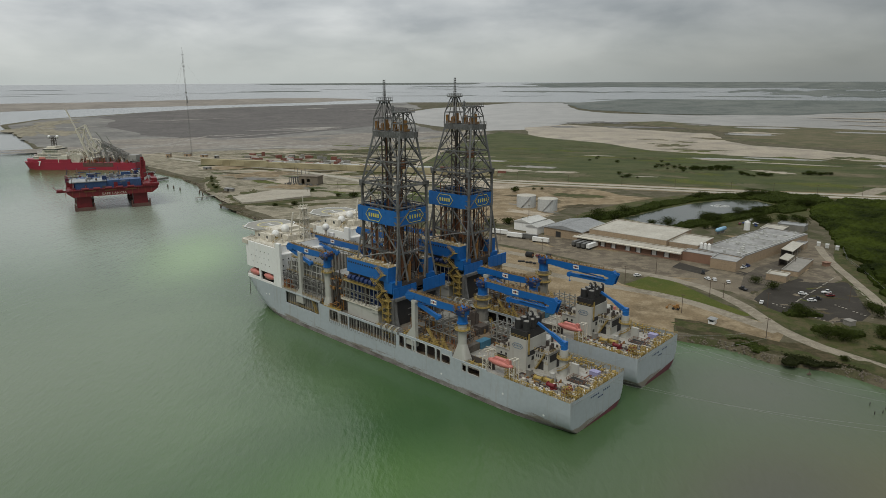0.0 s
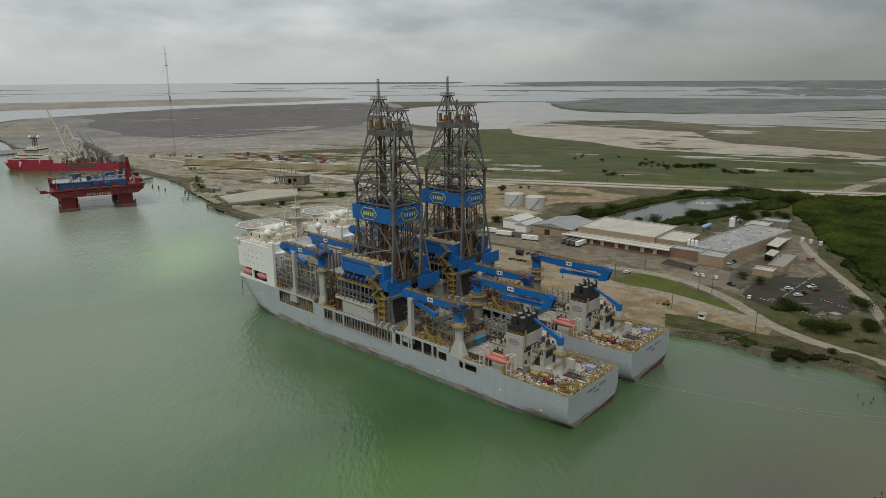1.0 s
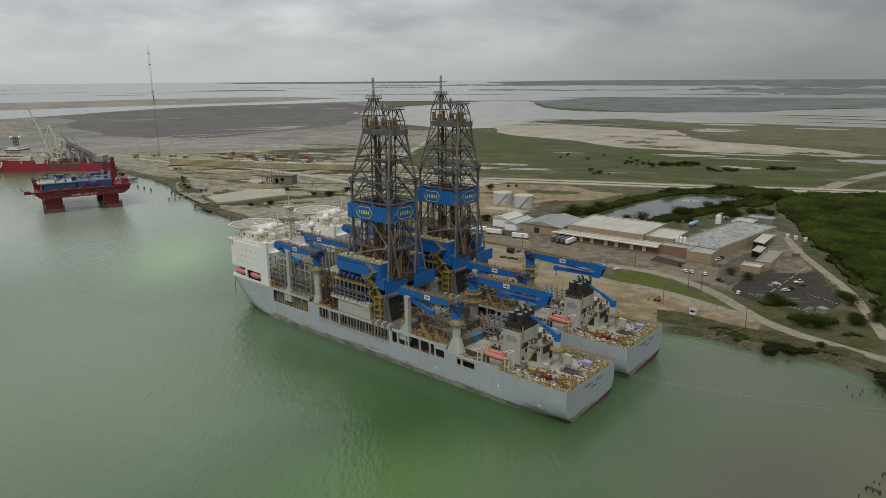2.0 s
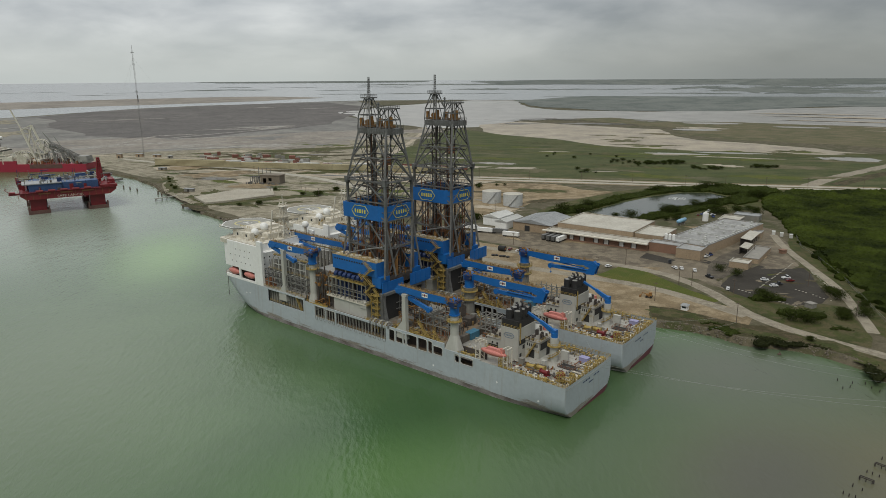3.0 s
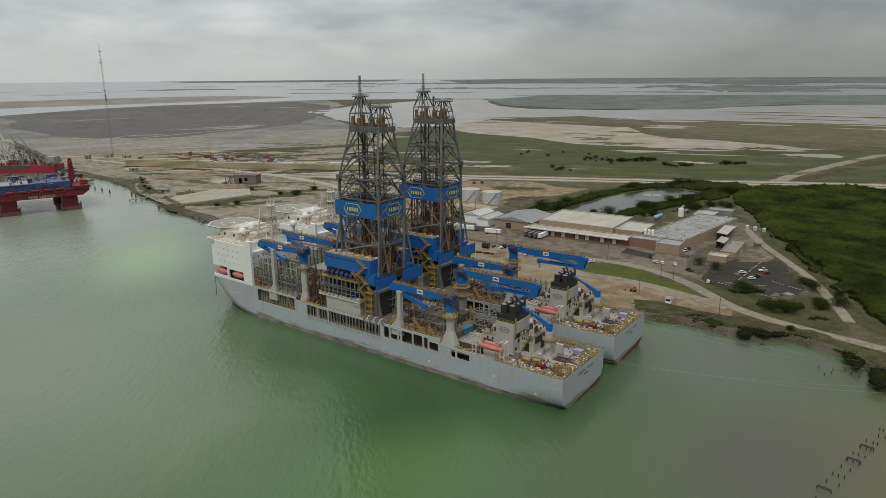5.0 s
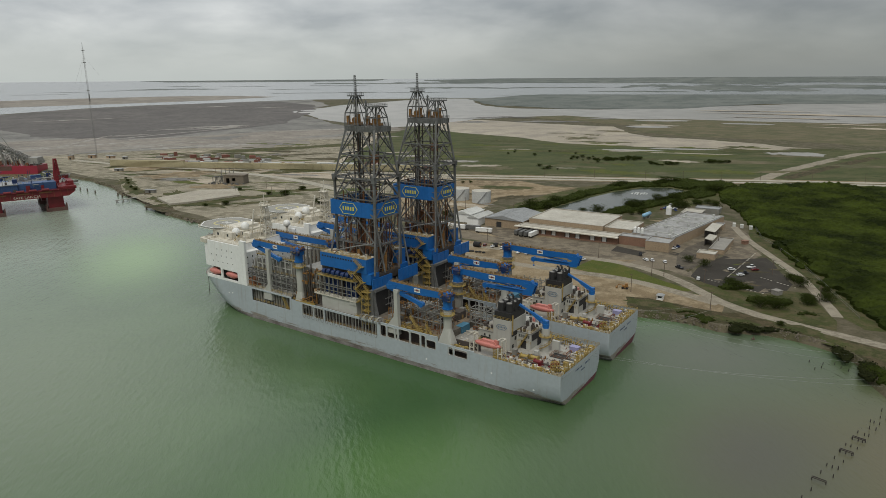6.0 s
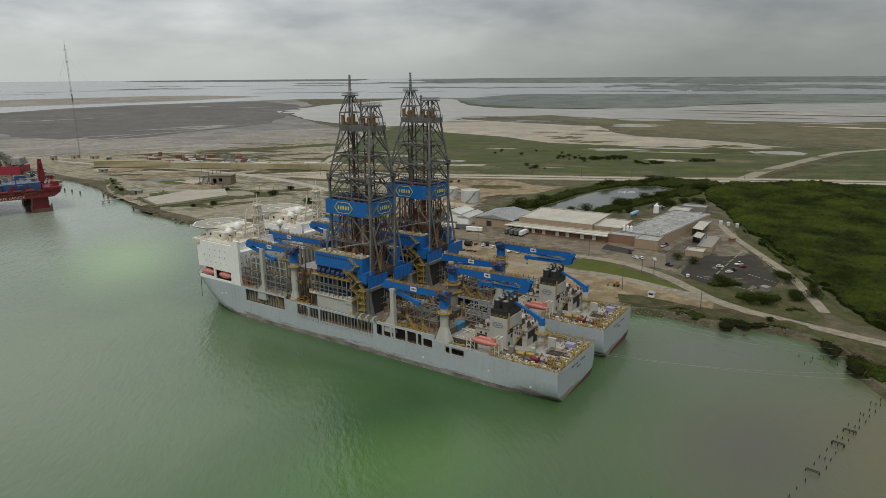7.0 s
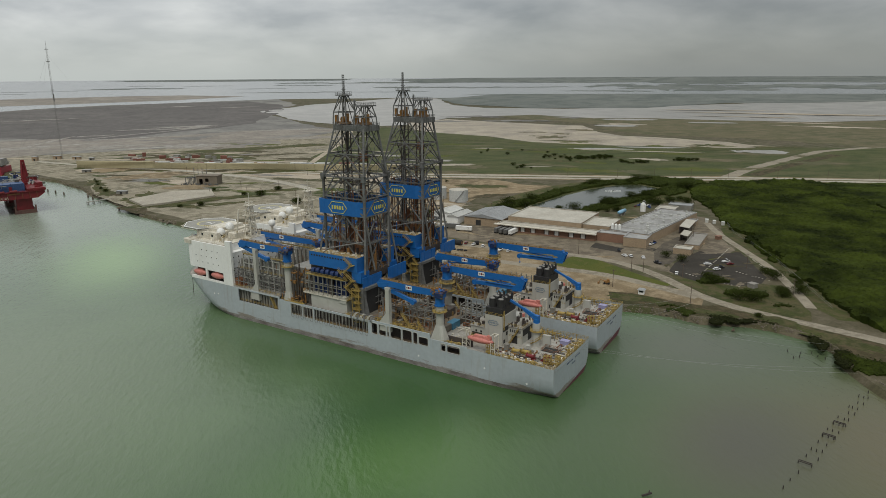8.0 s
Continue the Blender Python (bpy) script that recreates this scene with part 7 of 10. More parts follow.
def build_clutter(ship):
    """The crowded decks: pipes, lockers and gear in worn colours."""
    for k, (u0, u1, y0, y1, z, n, tall) in enumerate(((55, 86, -17, 14, 14.95, 40, 3.6), (74, 91, -15, 9, 14.95, 50, 8.5), (42, 52, -16, -6, 12.0, 30, 3.5), (0, 24, 4, 14.5, 12.0, 16, 1.3), (-2, 8, -14, 8, 12.0, 12, 1.2), (128, 142, 12, 17, 14.9, 30, 5.0),
                                                      (146, 178, -12, 11, 15.2, 60, 4.0), (93, 126, -8, 8, 34.5, 60, 5.0))):
        clutter(ship, "pipework", "rust-brown pipes and deck gear", u0, u1, y0, y1, z, n, tall, M_RUST if k % 2 == 0 else M_OCHRE, 100 + k)
        clutter(ship, "deck_gear", "dark deck machinery", u0, u1, y0, y1, z, n, tall * 0.8, M_DERRICK_D, 140 + k)
        clutter(ship, "deck_piping", "grey pipe runs and lockers", u0, u1, y0, y1, z, n // 2, tall, M_PIPE, 180 + k)
    # small pale and yellow gear crowding the edges of the stern deck
    for k, (u0, u1, y0, y1, n, tall, m_) in enumerate(((-2.3, 2.0, -17.4, 17.4, 60, 2.2, M_YELLOW), (-2.2, 3.0, -17.0, 17.0, 46, 1.7, M_CREAM), (-2.0, 4.0, -16, 16, 24, 1.6, M_PIPE), (-1, 27, 14.6, 18.0, 50, 1.9, M_YELLOW), (0, 27, 14.0, 17.6, 34, 1.5, M_CREAM),
                                                      (-1, 27, -18.0, -13.0, 60, 2.2, M_YELLOW), (0, 27, -17, -11.5, 50, 2.2, M_PIPE), (4, 26, 4.0, 13.5, 22, 1.2, M_PIPE), (6, 26, 4.0, 13.5, 12, 1.3, M_DERRICK_D), (10, 26, 5.0, 13.0, 8, 1.0, M_RED),
                                                      (39, 53, 8.0, 17.3, 26, 1.6, M_YELLOW), (40, 53, -6.0, 14.0, 16, 1.1, M_CREAM), (56, 84, 13.4, 17.2, 60, 2.0, M_YELLOW), (56, 86, 4, 16, 40, 5.5, M_WALKRUST), (56, 88, -16, 4, 50, 7.0, M_DERRICK_D), (58, 88, -16, 2, 30, 6.0, M_WALKRUST))):
        clutter(ship, "deck_clutter", "small worn deck gear and fittings", u0, u1, y0, y1, 14.95 if u0 > 54 else 12.0, n, tall, m_, 300 + k)
    for side in (1, -1):
        # worn yellow gangways along the galleries and frames between their openings
        s = Shape().box(87, 101, min(side * 16.2, side * 17.5), max(side * 16.2, side * 17.5), 15.6, 15.75)
        s.rail([(87, side * 17.6, 15.75), (101, side * 17.6, 15.75)], step=1.7).rail([(143, side * 13.8, 25.6), (176, side * 13.8, 25.6)], step=1.7)
        s.rail([(87, side * 17.2, 8.4), (142, side * 17.2, 8.4)], step=2.0).rail([(144, side * 17.2, 9.6), (172, side * 17.2, 9.6)], step=2.0)
        tagged(part("gangway", s, M_YELLOW, ship, "worn yellow gangways and rails"), kind="stuff")
        s = Shape()
        for k in range(26):
            x = 88 + 2.1 * k
            s.tube((x, side * 13.4, 8.4), (x, side * 13.4, 14.5), 0.28, n=6)
        tagged(part("gallery_frame", s, M_PIPE, ship, "grey frames and pipes in the open gallery"), kind="stuff")
        # tall framed screens of the riser bay
        s = Shape()
        for k in range(7):
            x = 146 + 4.3 * k
            s.beam((x, side * 13.6, 17), (x, side * 13.6, 33), 0.42)
        for z in (21, 25, 29, 32.5):
            s.beam((146, side * 13.6, z), (172, side * 13.6, z), 0.32)
        tagged(part("riser_frame", s, M_LGREY, ship, "pale grey frame before the riser fingers"), kind="stuff")
        s = Shape()
        for k in range(8):
            x = 104 + 2.9 * k
            s.beam((x, side * 16.0, 21.8), (x, side * 16.0, 30.8), 0.26)
        for z in (24.5, 27.5):
            s.beam((104, side * 16.0, z), (125, side * 16.0, z), 0.22)
        tagged(part("walkway_post", s, M_GREY, ship, "slim grey posts under the walkway"), kind="stuff")


def build_ship(label):
    ship = thing("drillship", label, "ship", group="drillships")
    part("hull", hull_strip([1.7, 2.3, 3.0, 4.0, 5.2, 6.6, 8.2], -2.8, 240, 90), M_HULL, ship, "pale blue-grey steel hull", smooth=True)
    part("boot_band", hull_strip([-1.8, -0.4, 0.6, 1.7], -2.8, 240, 90), M_BOOT, ship, "dark stained waterline band")
    plain, red = Shape(), Shape()
    lev = [-1.5, 0.0, 0.6, 1.2, 1.8]
    edge = [(-2.82, breadth(-2.8, w), w) for w in lev]
    plain.add(edge + [(x, -y, z) for x, y, z in edge], [(k, k + 1, 5 + k + 1, 5 + k) for k in range(4)])
    part("transom_foot", plain, M_HULL, ship, "grey lower transom plating")
    wedge = [(11.0, -1.0), (8.0, 0.2), (2.0, 0.6), (-5.0, 1.2), (-12.0, 1.9)] + [(0.04 - breadth(-2.8, w), w) for w in (2.4, 1.8, 1.2, 0.6, 0.0, -0.5, -1.0)]
    n = len(wedge)
    red.add([(-2.85, y, z) for y, z in wedge], [tuple(range(n))])
    part("antifouling", red, M_ANTIFOUL, ship, "dark red antifouling along the transom foot")
    aft = hull_strip([8.2, 10.5, 13.3], -2.8, 36, 40)
    part("aft_bulwark", aft, M_HULL, ship, "pale blue-grey stern plating", smooth=True)
    part("bow_plating", hull_strip([8.2, 11, 14, 17.2], 178.6, 240, 40, close_aft=False), M_HULL, ship, "pale blue-grey flared bow plating", smooth=True)
    for side in (1, -1):
        s = Shape()
        y0, y1 = (17.55, 18.0) if side > 0 else (-18.0, -17.55)
        s.holed(36, 54, 8.2, 13.7, [(39.2, 45.5, 9.5, 12.9), (46.2, 48.4, 9.5, 13.0)], y0, y1)
        s.holed(54, 86.5, 8.2, 15.9, [(55, 59.9, 9.9, 13.6), (60.5, 62.7, 9.7, 15.0), (63.4, 68.4, 9.6, 15.1), (69.1, 75.0, 9.7, 15.1), (75.7, 76.8, 9.8, 14.8), (77.4, 81.4, 9.8, 14.9), (82.2, 85.4, 9.6, 14.9)], y0, y1)
        s.holed(86.5, 143.0, 8.2, 15.6, [(87.5, 120.0, 9.0, 14.6), (121, 127.2, 9.4, 14.6), (128.0, 135.0, 9.4, 14.9)], y0, y1)
        s.holed(143.0, 178.6, 8.2, 16.6, [(144, 172.5, 9.6, 15.9)], y0, y1)
        part("side_plating", s, M_HULL, ship, "pale hull side plating with open galleries")
        for x0, x1, z0, z1 in ((39.2, 45.5, 9.5, 12.9), (46.2, 48.4, 9.5, 13.0), (55, 59.9, 9.9, 13.6), (60.5, 62.7, 9.7, 15.0), (63.4, 68.4, 9.6, 15.1), (69.1, 75.0, 9.7, 15.1), (75.7, 76.8, 9.8, 14.8), (77.4, 81.4, 9.8, 14.9), (82.2, 85.4, 9.6, 14.9), (121, 127.2, 9.4, 14.6), (128.0, 135.0, 9.4, 14.9)):
            r = min(0.7, (x1 - x0) * 0.4)
            ring = []
            for cx, cz, q in ((x1 - r, z1 - r, 0), (x0 + r, z1 - r, 1), (x0 + r, z0 + r, 2), (x1 - r, z0 + r, 3)):
                ring += [(cx + r * math.cos(math.pi / 2 * (q + i / 4)), side * 18.03, cz + r * math.sin(math.pi / 2 * (q + i / 4))) for i in range(5)]
            s = Shape().path(ring + ring[:1], 0.13, n=5)
            for ex, ez, dx, dz in ((x1, z1, -1, -1), (x0, z1, 1, -1), (x0, z0, 1, 1), (x1, z0, -1, 1)):
                tri = [(ex, ez), (ex + dx * 0.5, ez), (ex, ez + dz * 0.5)]
                s.slab(tri if dx * dz < 0 else tri[::-1], min(y0, y1), max(y0, y1))
            part("opening_rim", s, M_LGREY, ship, "pale raised rim round an opening")
        s = Shape()
        for k in range(16):
            u = 87.6 + 3.05 * k
            y = side * 18.2
            s.path([(u, y, 14.9), (u, y, 8.9), (u + 0.35, y, 8.1), (u + 1.35, y, 8.1), (u + 1.7, y, 8.9), (u + 1.7, y, 14.9)], 0.085, n=5)
        tagged(part("fender_loop", s, M_GREY, ship, "pale bent pipe loops over the side"), kind="stuff")
        # bulkhead behind the openings, gallery shade put into its colour
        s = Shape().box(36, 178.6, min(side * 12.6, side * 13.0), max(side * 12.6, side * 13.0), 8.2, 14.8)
        part("inner_wall", s, M_DERRICK_D, ship, "inner bulkhead painted dark for gallery shade")
    part("gallery_deck", deck_sheet(8.3, 34, 180), M_DECK_RUST, ship, "worn brown gallery deck")
    part("aft_deck", deck_sheet(12.0, -2.9, 54.2), M_DECK, ship, "dirty beige main deck")
    s = Shape().box(54, 128, -17.5, 17.5, 14.6, 14.95).box(53.8, 54.2, -17.5, 17.5, 12, 14.9)
    part("mid_deck", s, M_DECK_MID, ship, "oily brown-grey upper deck")
    s = Shape().box(128, 180, -12, 12, 12.4, 12.8)
    part("riser_deck", s, M_DECK_RUST, ship)
    part("fore_deck", deck_sheet(17.0, 178, 226), M_DECK, ship)
    s = Shape()
    for side in (1, -1):
        s.rail([(54, side * 17.4, 15.2), (84, side * 17.4, 15.2)], step=1.7).rail([(128, side * 17.4, 15.6), (142, side * 17.4, 15.6)], step=1.7)
        s.box(127.5, 140, side * 17.2 - 0.8, side * 17.2 + 0.8, 15.6, 15.8)
        s.stair((57, side * 15.5, 12.2), (62, side * 15.5, 19.0)).stair((66, side * 15, 15), (71, side * 15, 21))
    tagged(part("deck_rail", s, M_YELLOW, ship, "yellow deck rails"), kind="stuff")
    big_crane(ship, 50.6, 15.4, 12.0, 31.2, 30.0, False, post=76.6)
    big_crane(ship, 66.2, -15.2, 12.5, 32.4, 38.0, True, jib=0.6, flare=0)
    big_crane(ship, 138.4, 15.4, 12.0, 37.6, 31.0, False, post=159.0, flare=2.7)
    big_crane(ship, 142.5, -12, 12.6, 35.0, 53.0, False, flare=0)
    build_derrick(ship)
    build_house_modules(ship)
    build_forward(ship)
    build_aft(ship)
    build_clutter(ship)
    # stern name as plain bars, draught marks and side marks
    s = Shape()
    for k in range(11):
        if k in (5, 6):
            continue
        y = 4.6 - 1.25 * k
        s.box(-2.87, -2.7, y, y + 0.62, 10.3, 10.9)
    for k in range(4):
        s.box(-2.87, -2.7, -0.4 - 0.95 * k, 0.15 - 0.95 * k, 8.7, 9.25)
    tagged(part("stern_lettering", s, M_BLUE_D, ship, "dark blue lettering bars"), kind="stuff")
    s = Shape()
    for u, w in ((27.5, 6.6), (8.5, 4.6), (60, 4.6), (188.5, 10.6), (191.5, 10.2)):
        b = breadth(u, w)
        s.tube((u, b - 0.1, w), (u, b + 0.06, w), 0.42, n=12)
    pieces("hull_mark", s, M_RADOME, ship, "small round white hull mark")
    return ship


SHIP_TURN = 137.0
ship_a = build_ship("pale grey drillship with blue cranes and lattice derrick")
ship_a.matrix_world = pose(48.7, 227.2, -0.3, 0, 0, SHIP_TURN)
SHIP_B = ship_a.matrix_world @ pose(0.9, -48.8, 0.85, 0, 0, 0.9)
ship_b = copy_thing(ship_a, SHIP_B)


# ---- the works on shore ----
M_ROOFW = mat("white_roof_membrane", (0.475, 0.455, 0.395), (0.31, 0.285, 0.235), rough=0.75, s1=0.07, s2=0.7)
M_ROOFG = mat("grey_metal_roof", (0.30, 0.31, 0.31), (0.21, 0.215, 0.215), rough=0.55, s1=0.1, s2=0.8)
M_ROOFO = mat("stained_gravel_roof", (0.36, 0.36, 0.35), (0.17, 0.165, 0.155), rough=0.8, s1=0.06, s2=0.5)
M_TANWALL = mat("tan_block_wall", (0.345, 0.262, 0.172), (0.275, 0.205, 0.135), rough=0.85, s1=0.15, s2=1.2, streak=(0.16, 0.11, 0.08), streak_amt=0.3)
M_BROWNWALL = mat("brown_brick_wall", (0.24, 0.135, 0.09), (0.19, 0.11, 0.075), rough=0.9, s1=0.2, s2=1.5)
M_TANK = mat("tank_paint", (0.50, 0.51, 0.50), (0.42, 0.43, 0.42), rough=0.5, s1=0.1, s2=1, streak=(0.3, 0.24, 0.17), streak_amt=0.35)
M_TYRE = mat("tyre_rubber", (0.02, 0.02, 0.02), rough=0.9)
M_CARW = mat("white_car_paint", (0.70, 0.70, 0.69), (0.66, 0.66, 0.65), rough=0.25)
M_CARB = mat("black_car_paint", (0.02, 0.02, 0.022), (0.025, 0.025, 0.026), rough=0.25)
M_CARR = mat("dark_red_car_paint", (0.16, 0.02, 0.02), (0.13, 0.02, 0.02), rough=0.25)
M_CARU = mat("blue_car_paint", (0.03, 0.06, 0.2), (0.03, 0.05, 0.16), rough=0.25)
M_WOOD = mat("weathered_pole_wood", (0.13, 0.095, 0.07), (0.085, 0.065, 0.05), rough=0.9, s1=0.5, s2=4)
M_CONC = mat("weathered_concrete", (0.26, 0.245, 0.215), (0.19, 0.18, 0.16), rough=0.9, s1=0.1, s2=0.8)
M_STONES = mat("dirty_broken_concrete", (0.17, 0.145, 0.11), (0.085, 0.07, 0.05), rough=0.95, s1=0.15, s2=1.0)
M_PALECONC = mat("pale_bleached_concrete", (0.37, 0.34, 0.275), (0.26, 0.235, 0.185), rough=0.9, s1=0.06, s2=0.6)
M_WETWOOD = mat("rotten_wet_timber", (0.045, 0.035, 0.028), (0.025, 0.02, 0.017), rough=0.8, s1=0.6)
M_TRAILER = mat("dark_trailer_sheet", (0.13, 0.13, 0.125), (0.09, 0.088, 0.082), rough=0.5, s1=0.3)
M_RUSTBOX = mat("rust_red_container", (0.20, 0.075, 0.05), (0.15, 0.06, 0.045), rough=0.7, s1=0.3, rand=0.25)
M_PALEBOX = mat("pale_sheet_stack", (0.45, 0.45, 0.42), (0.37, 0.37, 0.35), rough=0.6, s1=0.1, rand=0.15)
M_PIPE_TAN = mat("coated_line_pipe", (0.36, 0.315, 0.19), (0.30, 0.262, 0.155), rough=0.7, s1=0.1, s2=2)
M_LEAF = mat("mangrove_leaf", (0.042, 0.056, 0.0095), (0.012, 0.017, 0.004), rough=0.9, s1=0.03, s2=0.3, bump=0.3, spec=0.03, grain=0.22, spread=0.13)
M_LEAF2 = mat("bright_mangrove_leaf", (0.040, 0.052, 0.012), (0.017, 0.023, 0.0055), rough=0.9, s1=0.05, s2=0.8, bump=0.5, spec=0.03, grain=0.35)
M_BRUSH = mat("dark_bank_brush", (0.026, 0.030, 0.010), (0.010, 0.012, 0.005), rough=0.9, s1=0.1, s2=0.6, bump=0.3, spec=0.03)
M_BARK = mat("grey_bark", (0.14, 0.115, 0.09), (0.09, 0.075, 0.06), rough=0.9, s1=1.0)
GZ = 2.08
WORKS = pose(91, 478, GZ, 0, 0, -39.6)


def flat_building(x0, x1, y0, y1, h, wall, roof, label, name="warehouse", parapet=0.5, gable=0.0, m=None):
    b = thing(name, label, "building", m or WORKS)
    s = Shape()
    t = 0.35
    s.box(x0, x1, y0, y0 + t, -0.5, h).box(x0, x1, y1 - t, y1, -0.5, h).box(x0, x0 + t, y0 + t, y1 - t, -0.5, h).box(x1 - t, x1, y0 + t, y1 - t, -0.5, h)
    part("wall", s, wall, b)
    s = Shape()
    if gable:
        m = (x0 + x1) / 2
        e = 0.7
        s.add([(x0 - e, y0 - e, h - 0.1), (m, y0 - e, h + gable), (x1 + e, y0 - e, h - 0.1), (x0 - e, y1 + e, h - 0.1), (m, y1 + e, h + gable), (x1 + e, y1 + e, h - 0.1)],
              [(0, 1, 4, 3), (1, 2, 5, 4), (0, 2, 1), (3, 4, 5), (0, 3, 5, 2)])
        part("roof", s, roof, b)
        s = Shape()
        n = int((y1 - y0) / 1.6)
        for i in range(n + 1):
            y = y0 + (y1 - y0) * i / n
            for sx, ex in ((x0, m), (x1, m)):
                s.beam((sx, y, h + 0.02), (ex, y, h + gable + 0.06), 0.1)
        tagged(part("roof_seam", s, roof, b), kind="stuff")
    else:
        s.box(x0 + t, x1 - t, y0 + t, y1 - t, h - 0.6, h - parapet * 0.5)
        part("roof", s, roof, b)
        s = Shape().box(x0 - 0.1, x1 + 0.1, y0 - 0.1, y0 + 0.5, h, h + 0.35).box(x0 - 0.1, x1 + 0.1, y1 - 0.5, y1 + 0.1, h, h + 0.35).box(x0 - 0.1, x0 + 0.5, y0 + 0.5, y1 - 0.5, h, h + 0.35).box(x1 - 0.5, x1 + 0.1, y0 + 0.5, y1 - 0.5, h, h + 0.35)
        part("parapet", s, roof, b)
    return b


dock = flat_building(-4, 56, 21, 68, 9.4, M_TANWALL, M_ROOFW, "tan block warehouse with a white flat roof")
flat_building(56.4, 77, 24, 55, 8.4, M_TANWALL, M_ROOFW, "tan warehouse wing with a white flat roof")
front = flat_building(-8, 71, 9.5, 20.6, 5.6, M_BROWNWALL, M_ROOFW, "low brown loading dock wing with a white canopy roof", name="loading_dock")
part("canopy", Shape().box(-10, 72, 6.4, 9.4, 5.0, 5.7), M_CREAM, front, "cream canopy edge over the loading dock")
for k, x in enumerate((12, 20.5, 31.5, 39.5, 51, 60)):
    door = part("dock_door", Shape().box(x, x + 3.0, 9.28, 9.42, 0.9, 4.2), M_RADOME, front, "white roller dock door")
    part("dock_seal", Shape().box(x - 0.6, x - 0.05, 8.9, 9.45, 0.4, 4.8).box(x + 3.05, x + 3.6, 8.9, 9.45, 0.4, 4.8).box(x - 0.6, x + 3.6, 8.9, 9.45, 4.25, 4.8), M_DERRICK_D, door)
part("dock_edge", Shape().box(-4, 70, 8.6, 9.3, -0.4, 0.9), M_BROWNWALL, front)
PLANT = WORKS @ pose(77.2, 24, 0, 0, 0, -9.5)
big = flat_building(0, 31, 0, 101, 6.6, M_TANWALL, M_ROOFO, "large flat-roofed processing plant with stained grey roof", name="processing_plant", m=PLANT)
flat_building(71.4, 92, 12, 21.6, 6.2, M_BROWNWALL, M_ROOFO, "low brown brick front wing", name="office_wing")
flat_building(92.4, 108.5, 5, 21.6, 6.4, M_TANWALL, M_ROOFO, "tan rendered office block with a flat roof", name="office_block")
flat_building(-42, -8.6, 18, 58, 6.6, M_TANWALL, M_ROOFG, "tan shed with a grey metal gable roof", name="metal_shed", gable=3.0)
flat_building(-72, -57, 20, 44, 7.0, M_WHITE, M_PALEBOX, "white metal shed with a shallow gable roof", name="metal_shed", gable=2.2)
flat_building(-56.4, -46, 14, 40, 6.0, M_WHITE, M_PALEBOX, "white metal shed with a shallow gable roof", name="metal_shed", gable=1.8)
flat_building(128, 139.5, 0, 9.5, 3.8, M_TANWALL, M_ROOFW, "small tan hut with a white roof", name="pump_shed")
flat_building(132.2, 142, 18, 57, 3.0, M_TANWALL, M_CONC, "long low tan shed with a mossy grey roof", name="long_shed")
def lean_to(x0, x1, y0, y1, h, label):
    b = thing("lean_to", label, "shelter", WORKS)
    part("roof", Shape().add([(x0, y0, h + 0.7), (x1, y0, h), (x1, y1, h), (x0, y1, h + 0.7), (x0, y0, h + 0.95), (x1, y0, h + 0.2), (x1, y1, h + 0.2), (x0, y1, h + 0.95)], [(3, 2, 1, 0), (4, 5, 6, 7), (0, 1, 5, 4), (1, 2, 6, 5), (2, 3, 7, 6), (3, 0, 4, 7)]), M_ROOFW, b)
    for k in range(5):
        part("post", Shape().beam((x1 - 0.2, y0 + 0.3 + (y1 - y0 - 0.6) * k / 4, -0.3), (x1 - 0.2, y0 + 0.3 + (y1 - y0 - 0.6) * k / 4, h + 0.05), 0.25), M_GREY, b)
    # shade under the lean-to roof put into the wall colour
    part("back_wall", Shape().box(x0, x0 + 0.3, y0, y1, -0.3, h + 0.7), M_DERRICK_D, b, "back wall painted dark for the shade under the roof")


lean_to(120.5, 128, 62, 92, 5.0, "open lean-to with a pale metal roof")
lean_to(125.4, 131, 38, 55, 4.2, "small open lean-to with a pale metal roof")
flat_building(121.5, 128, 94, 104, 4.0, M_TANWALL, M_ROOFO, "small tan annex beside the plant", name="annex")
flat_building(88, 104, 128, 150, 4.4, M_GREY, M_ROOFW, "low grey outbuilding with a pale flat roof", name="outbuilding")
flat_building(94, 114, 156, 168, 4.6, M_GREY, M_ROOFG, "open-sided shelter with a pale roof", name="shelter")
# dark plate on the wall for the shade inside the doorway
part("door", Shape().box(-9.4 - 22, -9.4 - 17.5, 17.86, 18.0, 0, 4.4), M_DARK, bpy.data.objects["metal_shed"], "dark plate standing in for shade in the shed doorway")
rng = random.Random(5)
for k in range(26):
    x, y = rng.uniform(2, 27), rng.uniform(2, 98)
    a = rng.uniform(0.8, 2.6)
    single("roof_vent", Shape().box(x, x + a, y, y + rng.uniform(0.8, 2.2), 6.2, 6.9 + rng.uniform(0.3, 1.4)).box(x + 0.1, x + a - 0.1, y + 0.1, y + 0.7, 6.9, 7.2), M_PALEBOX,
           "pale roof ventilation unit on the plant roof", "vent", "roof vents", m=PLANT)
for y in (14, 38, 60, 80):
    single("roof_duct", Shape().box(0.6, 30.4, y, y + 0.6, 6.3, 6.9).box(2, 2.8, y - 0.3, y + 0.9, 6.2, 7.3), M_PALEBOX, "long pale pipe run across the plant roof", "duct", "roof ducts", m=PLANT)
single("roof_pipe", Shape().box(29.2, 29.9, 1, 100, 6.2, 7.3), M_PALEBOX, "pale pipe run along the roof edge", "duct", m=PLANT)
